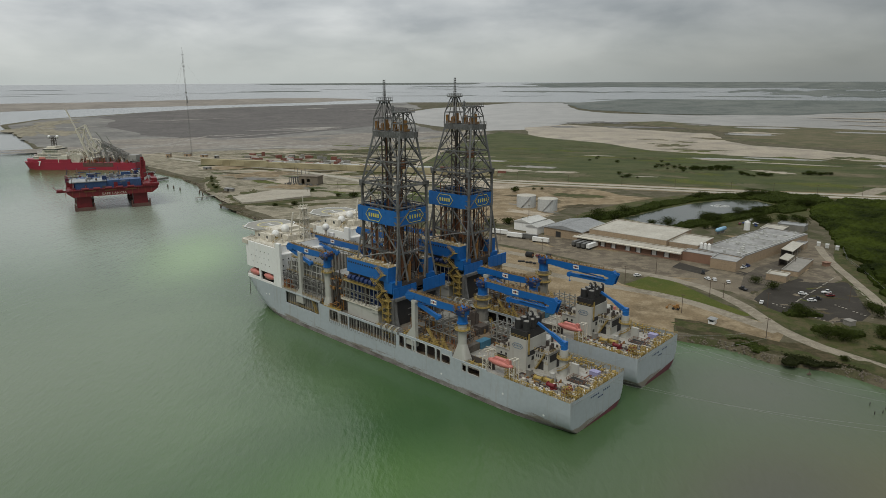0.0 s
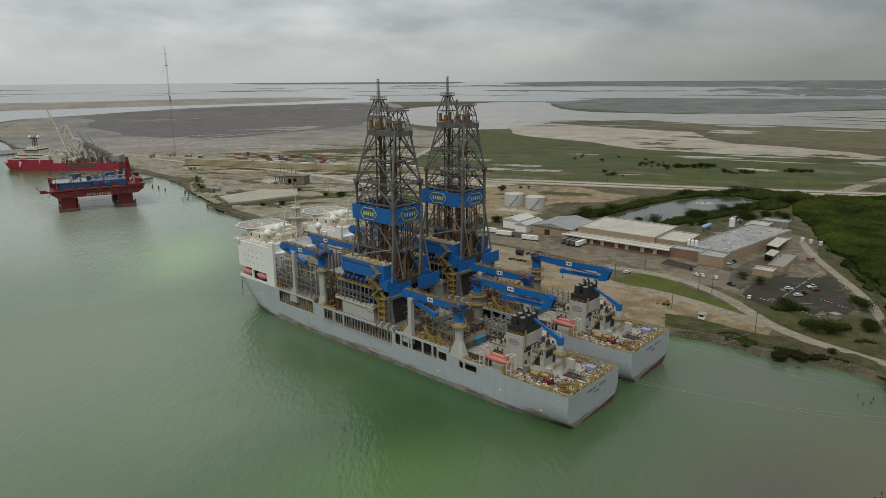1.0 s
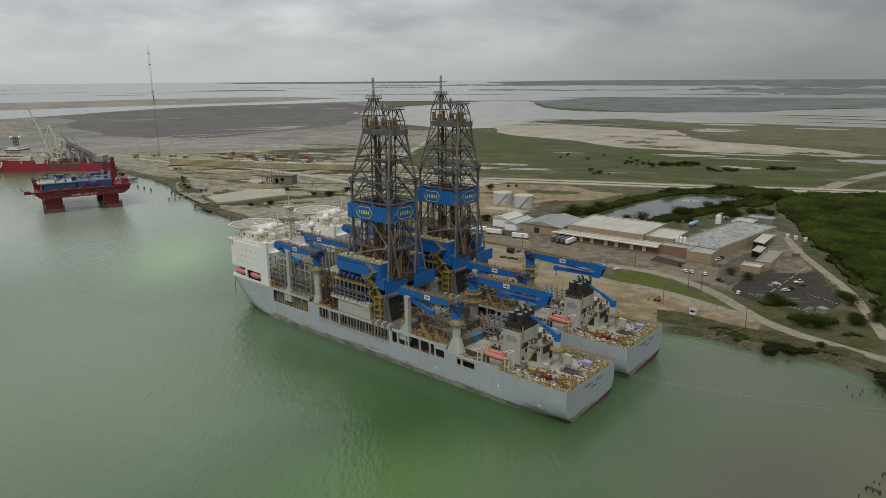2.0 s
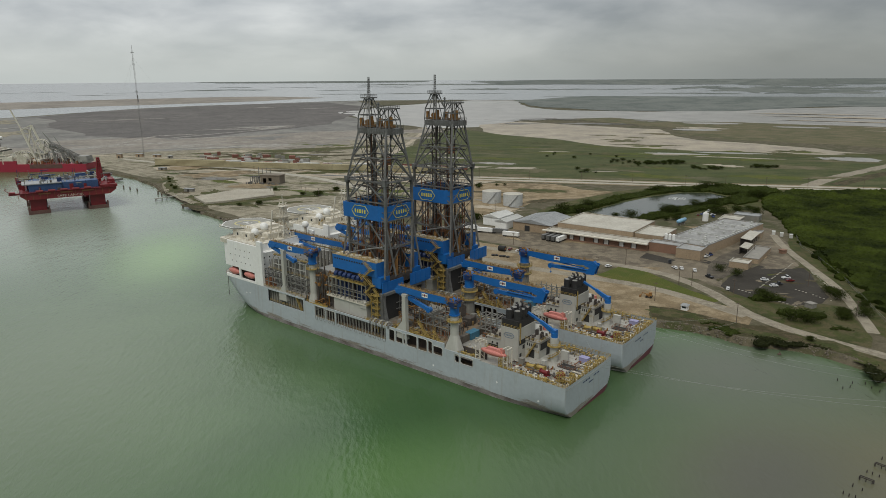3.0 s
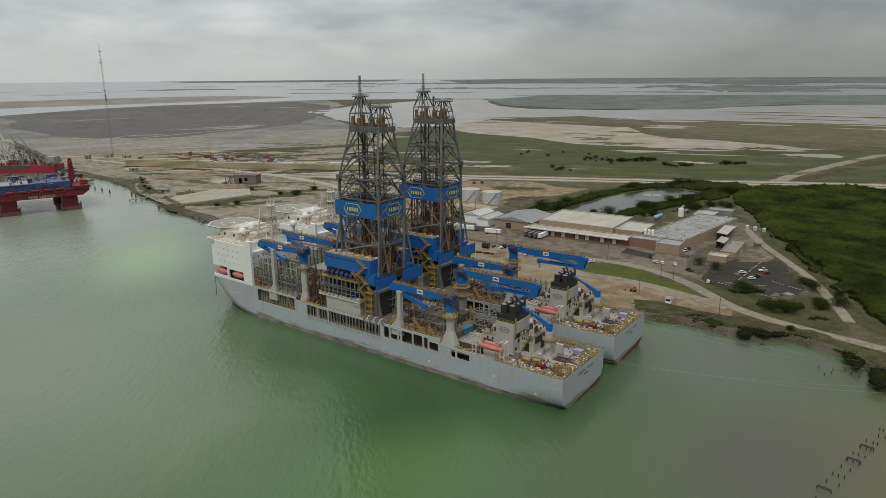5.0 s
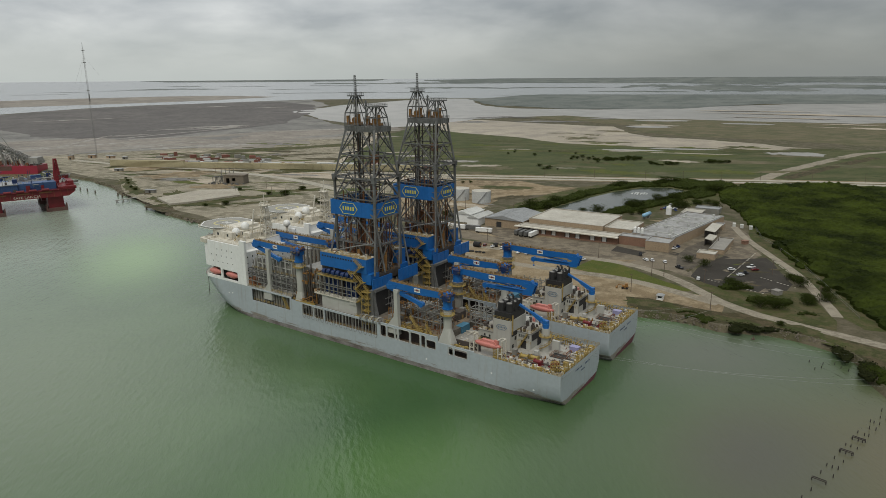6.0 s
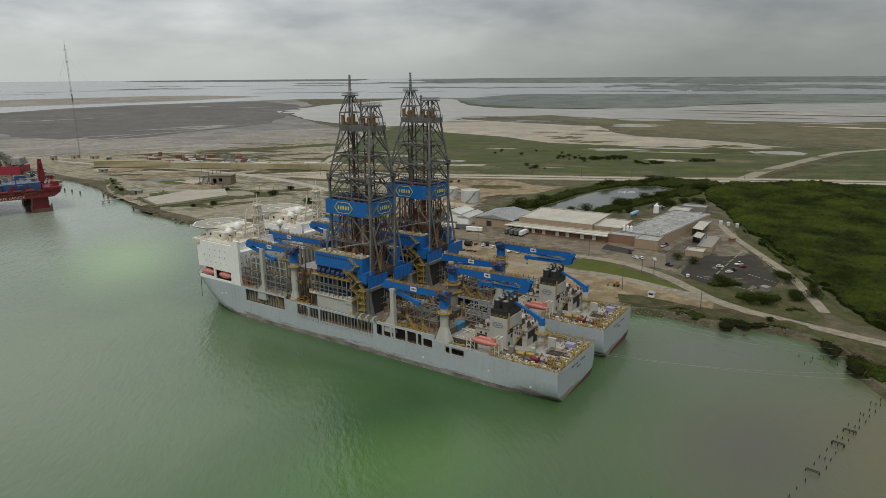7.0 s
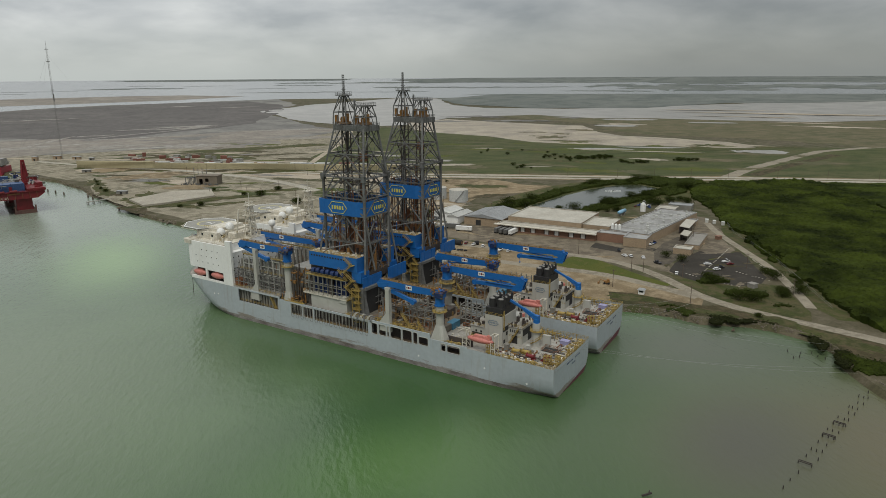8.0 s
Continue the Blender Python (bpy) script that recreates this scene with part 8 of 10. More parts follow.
for x in (79, 81.6, 84.2):
    t = thing("silo", "small white steel silo beside the plant roof", "silo", WORKS @ pose(x, 25, 0), "silos")
    part("barrel", Shape().tube((0, 0, 6.2), (0, 0, 10.4), 1.1, n=14), M_RADOME, t)
    part("cone", Shape().tube((0, 0, 10.4), (0, 0, 11.2), 1.1, 0.3, n=14), M_RADOME, t)
t = thing("water_tower", "cream cylindrical tower behind the plant", "tower", WORKS @ pose(76, 137, 0))
part("barrel", Shape().tube((0, 0, -0.5), (0, 0, 6.6), 2.4, 2.3, n=20), M_WHITE, t)
part("cap", Shape().tube((0, 0, 6.6), (0, 0, 7.4), 1.3, 1.1, n=14).tube((0, 0, 7.4), (0, 0, 8.2), 0.5, n=8), M_WHITE, t)
t = thing("gas_tank", "pale blue horizontal gas tank on saddles", "tank", WORKS @ pose(64, 111, 0, 0, 0, 82))
part("vessel", Shape().tube((-6, 0, 3.4), (6, 0, 3.4), 1.6, n=16).ball((-6, 0, 3.4), 1.6, n=12).ball((6, 0, 3.4), 1.6, n=12), mat("pale_blue_paint", (0.22, 0.42, 0.58), (0.2, 0.36, 0.5), rough=0.4), t, smooth=True)
part("saddle", Shape().box(-4, -3.2, -1.2, 1.2, -0.4, 2.2).box(3.2, 4, -1.2, 1.2, -0.4, 2.2), M_CONC, t)


def storage_tank(x, y, r, h):
    t = thing("storage_tank", "white steel storage tank with a domed roof", "tank", pose(x, y, GZ), "storage tanks")
    part("shell", Shape().tube((0, 0, -0.3), (0, 0, h), r, n=48), M_TANK, t)
    s = Shape()
    for k in range(4):
        z = h * (k + 1) / 4.0
        s.tube((0, 0, z - 0.08), (0, 0, z + 0.02), r + 0.05, n=48)
    part("hoop", s, M_TANK, t)
    part("roof", Shape().tube((0, 0, h), (0, 0, h + 1.0), r + 0.12, 0.5, n=48), M_ROOFW, t)
    s = Shape()
    for k in range(14):
        a, b = -2.2 + 0.07 * k, -2.2 + 0.07 * (k + 1)
        s.beam(((r + 0.5) * math.cos(a), (r + 0.5) * math.sin(a), h * k / 14), ((r + 0.5) * math.cos(b), (r + 0.5) * math.sin(b), h * (k + 1) / 14), 0.8, 0.2)
    part("spiral_stair", s, M_PIPE, t)


storage_tank(69, 640, 9.2, 11.0)
storage_tank(87, 622, 9.2, 11.0)


def build_car(paint, label, van=False):
    c = thing("car", label, "car", group="parked cars")
    L, W, H = (5.4, 1.95, 1.95) if van else (4.6, 1.85, 1.5)
    prof = [(-L / 2, 0.35), (L / 2, 0.35), (L / 2, 0.75), (L / 2 - 0.2, 0.95), (L * 0.22, 1.02), (-L / 2 + 0.1, 1.05), (-L / 2, 0.8)]
    part("body", Shape().slab(prof[::-1], -W / 2, W / 2), paint, c)
    cab = [(-L * 0.44, 1.0), (L * 0.26, 1.0), (L * 0.10, H), (-L * 0.34, H)] if not van else [(-L * 0.02, 1.0), (L * 0.30, 1.0), (L * 0.20, H), (0.0, H)]
    part("cabin", Shape().slab(cab[::-1], -W / 2 + 0.12, W / 2 - 0.12), M_GLASS, c, "dark glazed cabin")
    part("roof", Shape().box(cab[3][0] - 0.02, cab[2][0] + 0.05, -W / 2 + 0.1, W / 2 - 0.1, H - 0.04, H + 0.05), paint, c)
    for x in (-L * 0.31, L * 0.31):
        for y in (-W / 2 + 0.05, W / 2 - 0.05):
            part("wheel", Shape().tube((x, y - 0.13, 0.33), (x, y + 0.13, 0.33), 0.33, n=14), M_TYRE, c)
    return c


cars = {"w": build_car(M_CARW, "parked white saloon car"), "b": build_car(M_CARB, "parked black pickup truck", True), "r": build_car(M_CARR, "parked dark red family car"), "u": build_car(M_CARU, "parked blue pickup truck", True),
        "p": build_car(M_CARW, "parked white pickup truck", True)}
spots = [("w", 113, 403, 20), ("w", 154, 396, 100), ("w", 157.5, 394, 80), ("w", 164, 389, 75), ("b", 167, 375, 110), ("w", 167, 351, 60), ("w", 197, 366, -15), ("w", 196, 354, 0), ("p", 212, 369, 10), ("r", 211, 363, 5), ("b", 200, 357, 0),
         ("w", 67, 441, 60), ("p", 76, 428, 50), ("w", 81, 424, 50), ("u", 190, 424, 40), ("p", 186, 421, 30), ("u", 184, 432, 20), ("w", 62, 447, 40), ("r", 57, 452, 60), ("b", 156, 409, 70), ("w", 238, 500, 20), ("u", 246, 560, 30),
         ("r", 240, 556, 60), ("w", 253, 556, 10), ("u", 250, 549, 80), ("p", 256, 571, 50)]
used = set()
for key, x, y, turn in spots:
    m = pose(x, y, GZ + 0.14, 0, 0, turn)
    if key in used:
        copy_thing(cars[key], m)
    else:
        cars[key].matrix_world = m
        used.add(key)


def build_trailer(paint, label):
    t = thing("trailer", label, "trailer", group="parked trailers")
    part("box_body", Shape().box(-6.5, 6.5, -1.25, 1.25, 1.15, 4.0).box(-6.55, 6.55, -1.3, 1.3, 3.9, 4.05), paint, t)
    part("chassis", Shape().box(-6.3, 6.3, -0.5, 0.5, 0.8, 1.15).box(3.4, 3.7, -0.8, 0.8, 0.02, 1.0), M_DERRICK_D, t)
    for x in (-5.4, -4.2):
        for y in (-1.0, 1.0):
            part("wheel", Shape().tube((x, y - 0.25, 0.5), (x, y + 0.25, 0.5), 0.5, n=14), M_TYRE, t)
    return t


tw, tb = build_trailer(M_RADOME, "white box trailer parked by the shed"), build_trailer(M_TRAILER, "dark grey box trailer backed to the dock")
tw.matrix_world = pose(46, 508, GZ, 0, 0, -30)
for x, y, a in ((64, 492, -30), (35, 520, -28)):
    copy_thing(tw, pose(x, y, GZ, 0, 0, a))
tb.matrix_world = WORKS @ pose(-4, 4, 0.05, 0, 0, 86)
for k, x in enumerate((0.5, 4.6, 8.6)):
    copy_thing(tb if k < 2 else tw, WORKS @ pose(x, 2.5, 0.05, 0, 0, 88))
copy_thing(tb, pose(57, 503, GZ, 0, 0, -30))


def utility_pole(x, y, h, arm=True, turn=0):
    p = thing("utility_pole", "tall weathered wooden utility pole", "pole", pose(x, y, GZ - 0.3, 0, 0, turn), "utility poles")
    part("shaft", Shape().tube((0, 0, 0), (0, 0, h), 0.2, 0.13, n=8), M_WOOD, p)
    if arm:
        part("crossarm", Shape().box(-1.2, 1.2, -0.09, 0.09, h - 0.8, h - 0.6), M_WOOD, p)


for x, y, h in ((102, 390, 11), (126, 408, 11), (118, 335, 11), (143, 363, 10), (150, 361, 9), (146, 299, 11), (167, 344, 9), (216, 353, 10), (223, 428, 9), (211, 303, 9), (62, 468, 9), (34, 500, 9), (66, 590, 11), (104, 560, 9)):
    utility_pole(x, y, h, turn=-40)
hw = [(-194, 933), (-76, 873), (76, 806), (193, 770), (303, 732), (426, 698), (579, 643), (800, 570)]
for (xa, ya), (xb, yb) in zip(hw, hw[1:]):
    n = max(1, int(math.hypot(xb - xa, yb - ya) / 42))
    for i in range(n):
        utility_pole(xa + (xb - xa) * i / n, ya + (yb - ya) * i / n, 10, turn=-25)
for x, y in ((-120, 700), (-105, 690), (-70, 670), (-130, 740), (-90, 735), (-160, 720), (20, 690), (-20, 720), (-210, 880), (-60, 830)):
    utility_pole(x, y, 9, turn=20)

h = thing("guard_hut", "small white guard hut by the quay road", "hut", pose(128.5, 320, GZ - 0.1, 0, 0, -40))
part("cabin", Shape().holed(-1.6, 1.6, 0, 2.6, [(-1.1, 1.1, 1.2, 2.2)], -1.5, -1.4).box(-1.6, 1.6, 1.4, 1.5, 0, 2.6).box(-1.6, -1.5, -1.4, 1.4, 0, 2.6).box(1.5, 1.6, -1.4, 1.4, 0, 2.6), M_WHITE, h)
part("roof", Shape().box(-2.1, 2.1, -2.0, 2.0, 2.6, 3.3, taper=0.5), M_ROOFG, h)
part("window", Shape().box(-1.08, 1.08, -1.46, -1.42, 1.22, 2.18), M_GLASS, h)
t = thing("excavator", "small yellow-brown loader on the quay", "loader", pose(117, 341, GZ, 0, 0, 150))
part("body", Shape().box(-1.6, 1.6, -1.0, 1.0, 0.8, 2.0).box(-1.4, 0.1, -0.9, 0.9, 2.0, 3.0), M_OCHRE, t)
part("arm", Shape().beam((1.4, 0, 1.8), (3.6, 0, 2.4), 0.3).beam((3.6, 0, 2.4), (4.6, 0, 0.6), 0.3).box(4.2, 5.2, -1.1, 1.1, 0.1, 0.9), M_OCHRE, t)
for x in (-1.2, 1.2):
    for y in (-1.0, 1.0):
        part("wheel", Shape().tube((x, y - 0.25, 0.65), (x, y + 0.25, 0.65), 0.65, n=14), M_TYRE, t)
single("shelter_block", Shape().box(-2, 2, -2, 2, 0, 2.4).box(-2.2, 2.2, -2.2, 2.2, 2.4, 2.7), M_CONC, "small weathered concrete block hut on the verge", "hut", m=pose(196, 318, GZ - 0.1, 0, 0, 20))
single("gate_hut", Shape().box(-2, 2, -1.5, 1.5, 0, 2.4).box(-2.4, 2.4, -1.9, 1.9, 2.4, 2.7), M_BROWNWALL, "small brown gate hut by the car park", "hut", m=pose(243, 427, GZ - 0.1, 0, 0, 20))
for x, y in ((274, 470), (270, 476), (267, 482)):
    single("steel_box", Shape().box(-2.2, 2.2, -1.2, 1.2, 0, 2.6).box(-2.25, 2.25, -1.25, 1.25, 2.5, 2.65), M_PALEBOX, "pale steel container by the fence", "container", "fence containers", m=pose(x, y, GZ - 0.1, 0, 0, 60))
# car-park line stones
s = Shape()
for (xa, ya), (xb, yb) in (((186, 352), (236, 402)), ((205, 350), (214, 325)), ((236, 384), (226, 346)), ((172, 352), (190, 318))):
    n = int(math.hypot(xb - xa, yb - ya) / 2.2)
    for i in range(n):
        x, y = xa + (xb - xa) * i / n, ya + (yb - ya) * i / n
        s.box(x - 0.55, x + 0.55, y - 0.1, y + 0.1, GZ + 0.02, GZ + 0.2) if (i * 7) % 5 else None
single("wheel_stop", s, M_CREAM, "faded yellow concrete wheel stops", "wheel stop", kind="stuff")
# fence beside the mangroves
s = Shape()
fl = [(278, 470), (264, 440), (256, 405), (244, 362), (232, 328), (221, 298), (213, 276)]
s.rail([(x, y, GZ - 0.2) for x, y in fl], h=2.2, step=4, w=0.08)
single("wire_fence", s, M_PIPE, "grey wire fence beside the mangroves", "fence")

# ---- mangroves, trees and shrubs ----
def inside(x, y, poly):
    hit = False
    for (xa, ya), (xb, yb) in zip(poly, poly[1:] + poly[:1]):
        if (ya > y) != (yb > y) and x < (xb - xa) * (y - ya) / (yb - ya) + xa:
            hit = not hit
    return hit


def canopy(poly, cell, low, high, material, label, seed, tufts=2.0):
    """A closed bushy canopy over a plan outline, with loose leaf tufts on it."""
    xs, ys = [p[0] for p in poly], [p[1] for p in poly]
    x0, y0 = min(xs), min(ys)
    nx, ny = int((max(xs) - x0) / cell) + 2, int((max(ys) - y0) / cell) + 2
    rs = random.Random(seed)
    ids, ps, fs = {}, [], []
    for j in range(ny):
        for i in range(nx):
            x, y = x0 + i * cell + rs.uniform(-0.3, 0.3) * cell, y0 + j * cell + rs.uniform(-0.3, 0.3) * cell
            w = 9 * noise.noise(Vector((x / 22, y / 22, seed))) + 5 * noise.noise(Vector((x / 7, y / 7, seed + 3)))
            if not inside(x + w, y + w * 0.7, poly):
                continue
            d = noise.voronoi(Vector((x / 5.5, y / 5.5, seed)))[0][0]
            b = noise.noise(Vector((x / 30, y / 30, seed + 5)))
            ids[i, j] = len(ps)
            ps.append([x, y, low + (high - low) * max(0.0, 0.5 + 0.75 * b) * (1.2 - 1.0 * d) + rs.uniform(-0.4, 0.4)])
    for (i, j), k in ids.items():
        n = sum((i + a, j + c) in ids for a in (-3, 0, 3) for c in (-3, 0, 3))
        ps[k][2] = GZ + ps[k][2] * (0.25 + 0.75 * ((n - 1) / 8) ** 1.2)
    for (i, j) in list(ids):
        q = [(i, j), (i + 1, j), (i + 1, j + 1), (i, j + 1)]
        if all(c in ids for c in q):
            fs.append(tuple(ids[c] for c in q))
    # drop the rim to the ground
    count = {}
    for f in fs:
        for a, b in zip(f, f[1:] + f[:1]):
            count[a, b] = 1
    for (a, b) in list(count):
        if (b, a) not in count:
            k = len(ps)
            ps.append((ps[a][0], ps[a][1], GZ - 0.5))
            ps.append((ps[b][0], ps[b][1], GZ - 0.5))
            fs.append((b, a, k, k + 1))
    n = int(len(ids) * tufts)
    base = [ps[v] for v in ids.values()]
    for _ in range(n):
        c = Vector(rs.choice(base)) + Vector((rs.uniform(-1, 1), rs.uniform(-1, 1), rs.uniform(-0.2, 0.7)))
        r = rs.uniform(0.25, 0.75)
        k = len(ps)
        for a in range(3):
            t = rs.uniform(0, 6.28)
            ps.append((c.x + r * math.cos(t), c.y + r * math.sin(t), c.z + rs.uniform(-0.4, 0.5) * r))
        fs.append((k, k + 1, k + 2))
    me = bpy.data.meshes.new("mangrove_thicket")
    me.from_pydata(ps, [], fs)
    me.materials.append(material)
    me.update()
    return tagged(new("mangrove_thicket", me), label, "mangrove", kind="stuff")


canopy([(303, 535), (314, 580), (338, 632), (385, 668), (430, 664), (500, 640), (490, 600), (420, 420), (330, 240), (250, 160), (226, 200), (214, 250), (220, 284), (232, 320), (249, 368), (266, 427), (278, 478)], 1.7, 1.6, 6.6, M_LEAF, "dense dark green mangrove thicket", 3)
canopy([(490, 640), (580, 612), (780, 548), (880, 420), (700, 150), (420, 100), (270, 150), (340, 240), (430, 420)], 3.6, 1.6, 5.0, M_LEAF, "dense dark green mangrove thicket", 4, 1.2)
canopy([(112, 580), (128, 572), (150, 585), (193, 628), (236, 660), (275, 679), (302, 673), (316, 652), (345, 648), (378, 662), (372, 690), (330, 712), (290, 708), (258, 694), (222, 672), (182, 640), (142, 606), (118, 592)], 1.5, 1.2, 6.5, M_LEAF2, "green mangrove fringe round the pond", 6, 3.0)
canopy([(200, 559), (212, 573), (238, 590), (277, 612), (312, 640), (332, 652), (346, 640), (322, 612), (300, 600), (283, 604), (250, 582), (222, 562), (208, 552)], 1.2, 0.8, 5.5, M_LEAF2, "green mangrove fringe round the pond", 8, 3.0)
canopy([(168, 534), (178, 546), (200, 562), (226, 580), (262, 602), (300, 630), (318, 640), (312, 622), (276, 592), (240, 568), (205, 548), (172, 526)], 1.1, 1.2, 6.0, M_LEAF2, "green mangrove hedge between pond and plant", 18, 3.0)
canopy([(332, 615), (306, 556), (292, 515), (278, 466), (258, 408), (239, 359), (245, 361), (269, 423), (307, 517), (327, 577), (345, 622)], 1.2, 1.2, 4.6, M_LEAF, "dense green mangrove edge along the service road", 19, 2.5)
canopy([(124, 297), (131, 290), (137, 283), (141, 284), (136, 292), (128, 300)], 0.9, 0.3, 1.5, M_LEAF2, "low weeds on the rubble bank", 21)
canopy([(141, 278), (146, 274), (155, 270), (162, 266), (168, 260), (172, 263), (165, 272), (155, 277), (146, 280)], 0.8, 0.2, 1.3, M_BRUSH, "dark scrub overhanging the water's edge", 9)
canopy([(170, 239), (170, 233), (174, 230), (180, 238), (180, 245), (175, 246)], 0.8, 0.3, 1.9, M_BRUSH, "dark scrub overhanging the water's edge", 32)
canopy([(166, 219), (166, 212), (172, 212), (182, 227), (175, 230)], 0.8, 0.3, 2.0, M_BRUSH, "dark scrub overhanging the water's edge", 33)
canopy([(168, 217), (173, 226), (180, 228), (190, 214), (190, 203), (178, 202), (169, 207)], 1.0, 0.6, 2.4, M_LEAF, "dark scrub overhanging the water's edge", 10)
canopy([(172, 310), (176, 300), (184, 297), (192, 299), (194, 305), (187, 311), (178, 314)], 0.9, 1.6, 5.2, M_LEAF2, "large dark shrub clump on the grass verge", 13)
canopy([(171, 337), (175, 328), (184, 325), (190, 330), (183, 338)], 0.9, 1.4, 4.6, M_LEAF2, "large dark shrub clump on the grass verge", 14)
canopy([(185, 288), (190, 281), (196, 283), (193, 289)], 0.9, 0.8, 3.2, M_LEAF2, "large dark shrub clump on the grass verge", 15)


def build_tree(hgt, rad, seed, label, name="shrub_tree"):
    """Trunk, limbs and a crown of many small leaves."""
    rs = random.Random(seed)
    t = thing(name, label, "tree")
    s = Shape()
    s.tube((0, 0, -0.4), (0.1, 0, hgt * 0.4), 0.22, 0.15, n=8)
    tips = []
    for k in range(7):
        a = 2 * math.pi * k / 7 + rs.uniform(-0.3, 0.3)
        e = Vector((rad * 0.6 * math.cos(a), rad * 0.6 * math.sin(a), hgt * rs.uniform(0.55, 0.8)))
        s.tube((0.1, 0, hgt * rs.uniform(0.2, 0.4)), e, 0.11, 0.04, n=6)
        tips.append(e)
    part("trunk", s, M_BARK, t)
    ps, fs = [], []
    for _ in range(1700):
        c = rs.choice(tips) if rs.random() < 0.6 else Vector((0, 0, hgt * 0.65))
        d = Vector((rs.gauss(0, 1), rs.gauss(0, 1), rs.gauss(0, 0.9)))
        p = c + d * rad * 0.27
        p.z = max(0.25, min(p.z, hgt * 1.05))
        n = Vector((rs.gauss(0, 1), rs.gauss(0, 1), rs.gauss(0.6, 1))).normalized()
        u = n.orthogonal().normalized() * rs.uniform(0.13, 0.32)
        v = n.cross(u) * 0.6
        k = len(ps)
        ps += [p - u, p - v * 0.9, p + u, p + v]
        fs.append((k, k + 1, k + 2, k + 3))
    me = bpy.data.meshes.new("crown")
    me.from_pydata([tuple(p) for p in ps], [], fs)
    me.materials.append(M_LEAF2)
    c = new("crown", me)
    c.parent = t
    return t


protos = [build_tree(4.6, 4.6, 11, "round dark green shrub tree by the car park"), build_tree(3.6, 4.2, 12, "low spreading green shrub on rough grass"), build_tree(3.0, 3.4, 13, "small green shrub on sandy ground")]
plants = [(0, 218, 329), (0, 185, 377), (0, 180, 388), (1, 181, 340), (1, 179, 331), (0, 175, 300), (1, 182, 297), (2, 203, 300), (2, 206, 306), (1, 221, 342), (2, 222, 338), (2, 226, 318), (1, 215, 303),
          (2, 100, 556), (2, 112, 562), (1, 120, 566), (0, 176, 546), (1, 166, 556), (1, 205, 540), (2, 214, 541), (2, 62, 566), (2, 45, 560), (1, 30, 555), (0, 220, 262), (1, 228, 248), (1, 234, 236),
          (2, 169, 274)]
rf = random.Random(77)
for line, n in (([(118, 582), (150, 594), (190, 634), (232, 666), (275, 690), (320, 690), (360, 670)], 12), ([(205, 556), (238, 586), (280, 608), (318, 630), (340, 640)], 20), ([(250, 560), (290, 575), (300, 560), (265, 548)], 8)):
    for k in range(n):
        f = rf.random() * (len(line) - 1)
        i = int(f)
        plants.append((k % 2, round(line[i][0] + (line[i + 1][0] - line[i][0]) * (f - i) + rf.gauss(0, 5)), round(line[i][1] + (line[i + 1][1] - line[i][1]) * (f - i) + rf.gauss(0, 5))))
far_plants = []
for x, y in ((-303, 826), (-296, 806), (-284, 775), (-274, 756), (-125, 700), (-108, 694), (-160, 738), (-92, 724), (-160, 650), (-178, 645), (-312, 850), (-70, 640)):
    plants.append((2, x + 2, y))
for x, y, spread, n in ((300, 925, 14, 12), (325, 915, 12, 18), (345, 910, 12, 20), (366, 912, 10, 14), (380, 848, 9, 16), (462, 856, 14, 16), (216, 838, 12, 5), (80, 735, 14, 6), (240, 1000, 40, 6)):
    for _ in range(n):
        far_plants.append((0, round(rf.gauss(x, spread)), round(rf.gauss(y, spread * 0.7))))
first = set()
for k, x, y in plants + far_plants:
    sc = random.uniform(0.6, 1.3) * (1.35 if 540 < y < 700 else 1.0)
    m = pose(x, y, GZ - 0.15, 0, 0, random.uniform(0, 360)) @ Matrix.Scale(sc, 4)
    if k not in first:
        protos[k].matrix_world = m
        first.add(k)
        continue
    if y > 730:
        sc *= 0.7
    o = copy_thing(protos[k], pose(x, y, GZ - 0.15, 0, 0, random.uniform(0, 360)))
    o.scale = (sc, sc, sc)

M_FOAM = mat("broken_foam", (0.66, 0.67, 0.65), (0.45, 0.46, 0.44), rough=0.6, s1=0.6)
t = thing("fountain", "small aerating fountain in the pond", "fountain", pose(256, 640, 2.1))
part("float", Shape().tube((0, 0, 0), (0, 0, 0.7), 0.9, n=12), M_DARK, t)
foam = Shape()
for r, k in ((8.0, 16), (5.0, 11), (2.2, 8)):
    for i in range(k):
        a = 2 * math.pi * i / k + r
        foam.ball((r * math.cos(a), r * 0.8 * math.sin(a), 0.0), 0.8 + 0.35 * math.sin(5 * a), 0.12, n=8)
tagged(part("foam", foam, M_FOAM, t, "ring of white foam"), kind="stuff")

# ---- rubble on the bank ----
rs = random.Random(8)
s = Shape()
edge = [(106, 306), (120, 299), (131, 290), (139, 279), (149, 275), (160, 271), (168, 263), (174, 255), (178, 248), (179, 237), (178, 229), (173, 220), (171, 212), (170, 203), (168, 185)]
for (xa, ya), (xb, yb) in zip(edge, edge[1:]):
    for _ in range(int(math.hypot(xb - xa, yb - ya) * 4.0)):
        f = rs.random()
        d = rs.uniform(-1.5, 3.8)
        x, y = xa + (xb - xa) * f - 0.55 * d, ya + (yb - ya) * f - 0.83 * d
        r = rs.uniform(0.2, 0.6)
        z = 2.1 - 0.83 * max(0.0, d)
        s.box(-r, r, -r * 0.7, r * 0.7, -r * 0.5, r * 0.5, taper=0.35, m=pose(x, y, z, rs.uniform(-30, 30), rs.uniform(-30, 30), rs.uniform(0, 180)))
edge = [(-167, 577), (-204, 619), (-222, 653), (-253, 704), (-281, 744), (-302, 785), (-347, 850)]
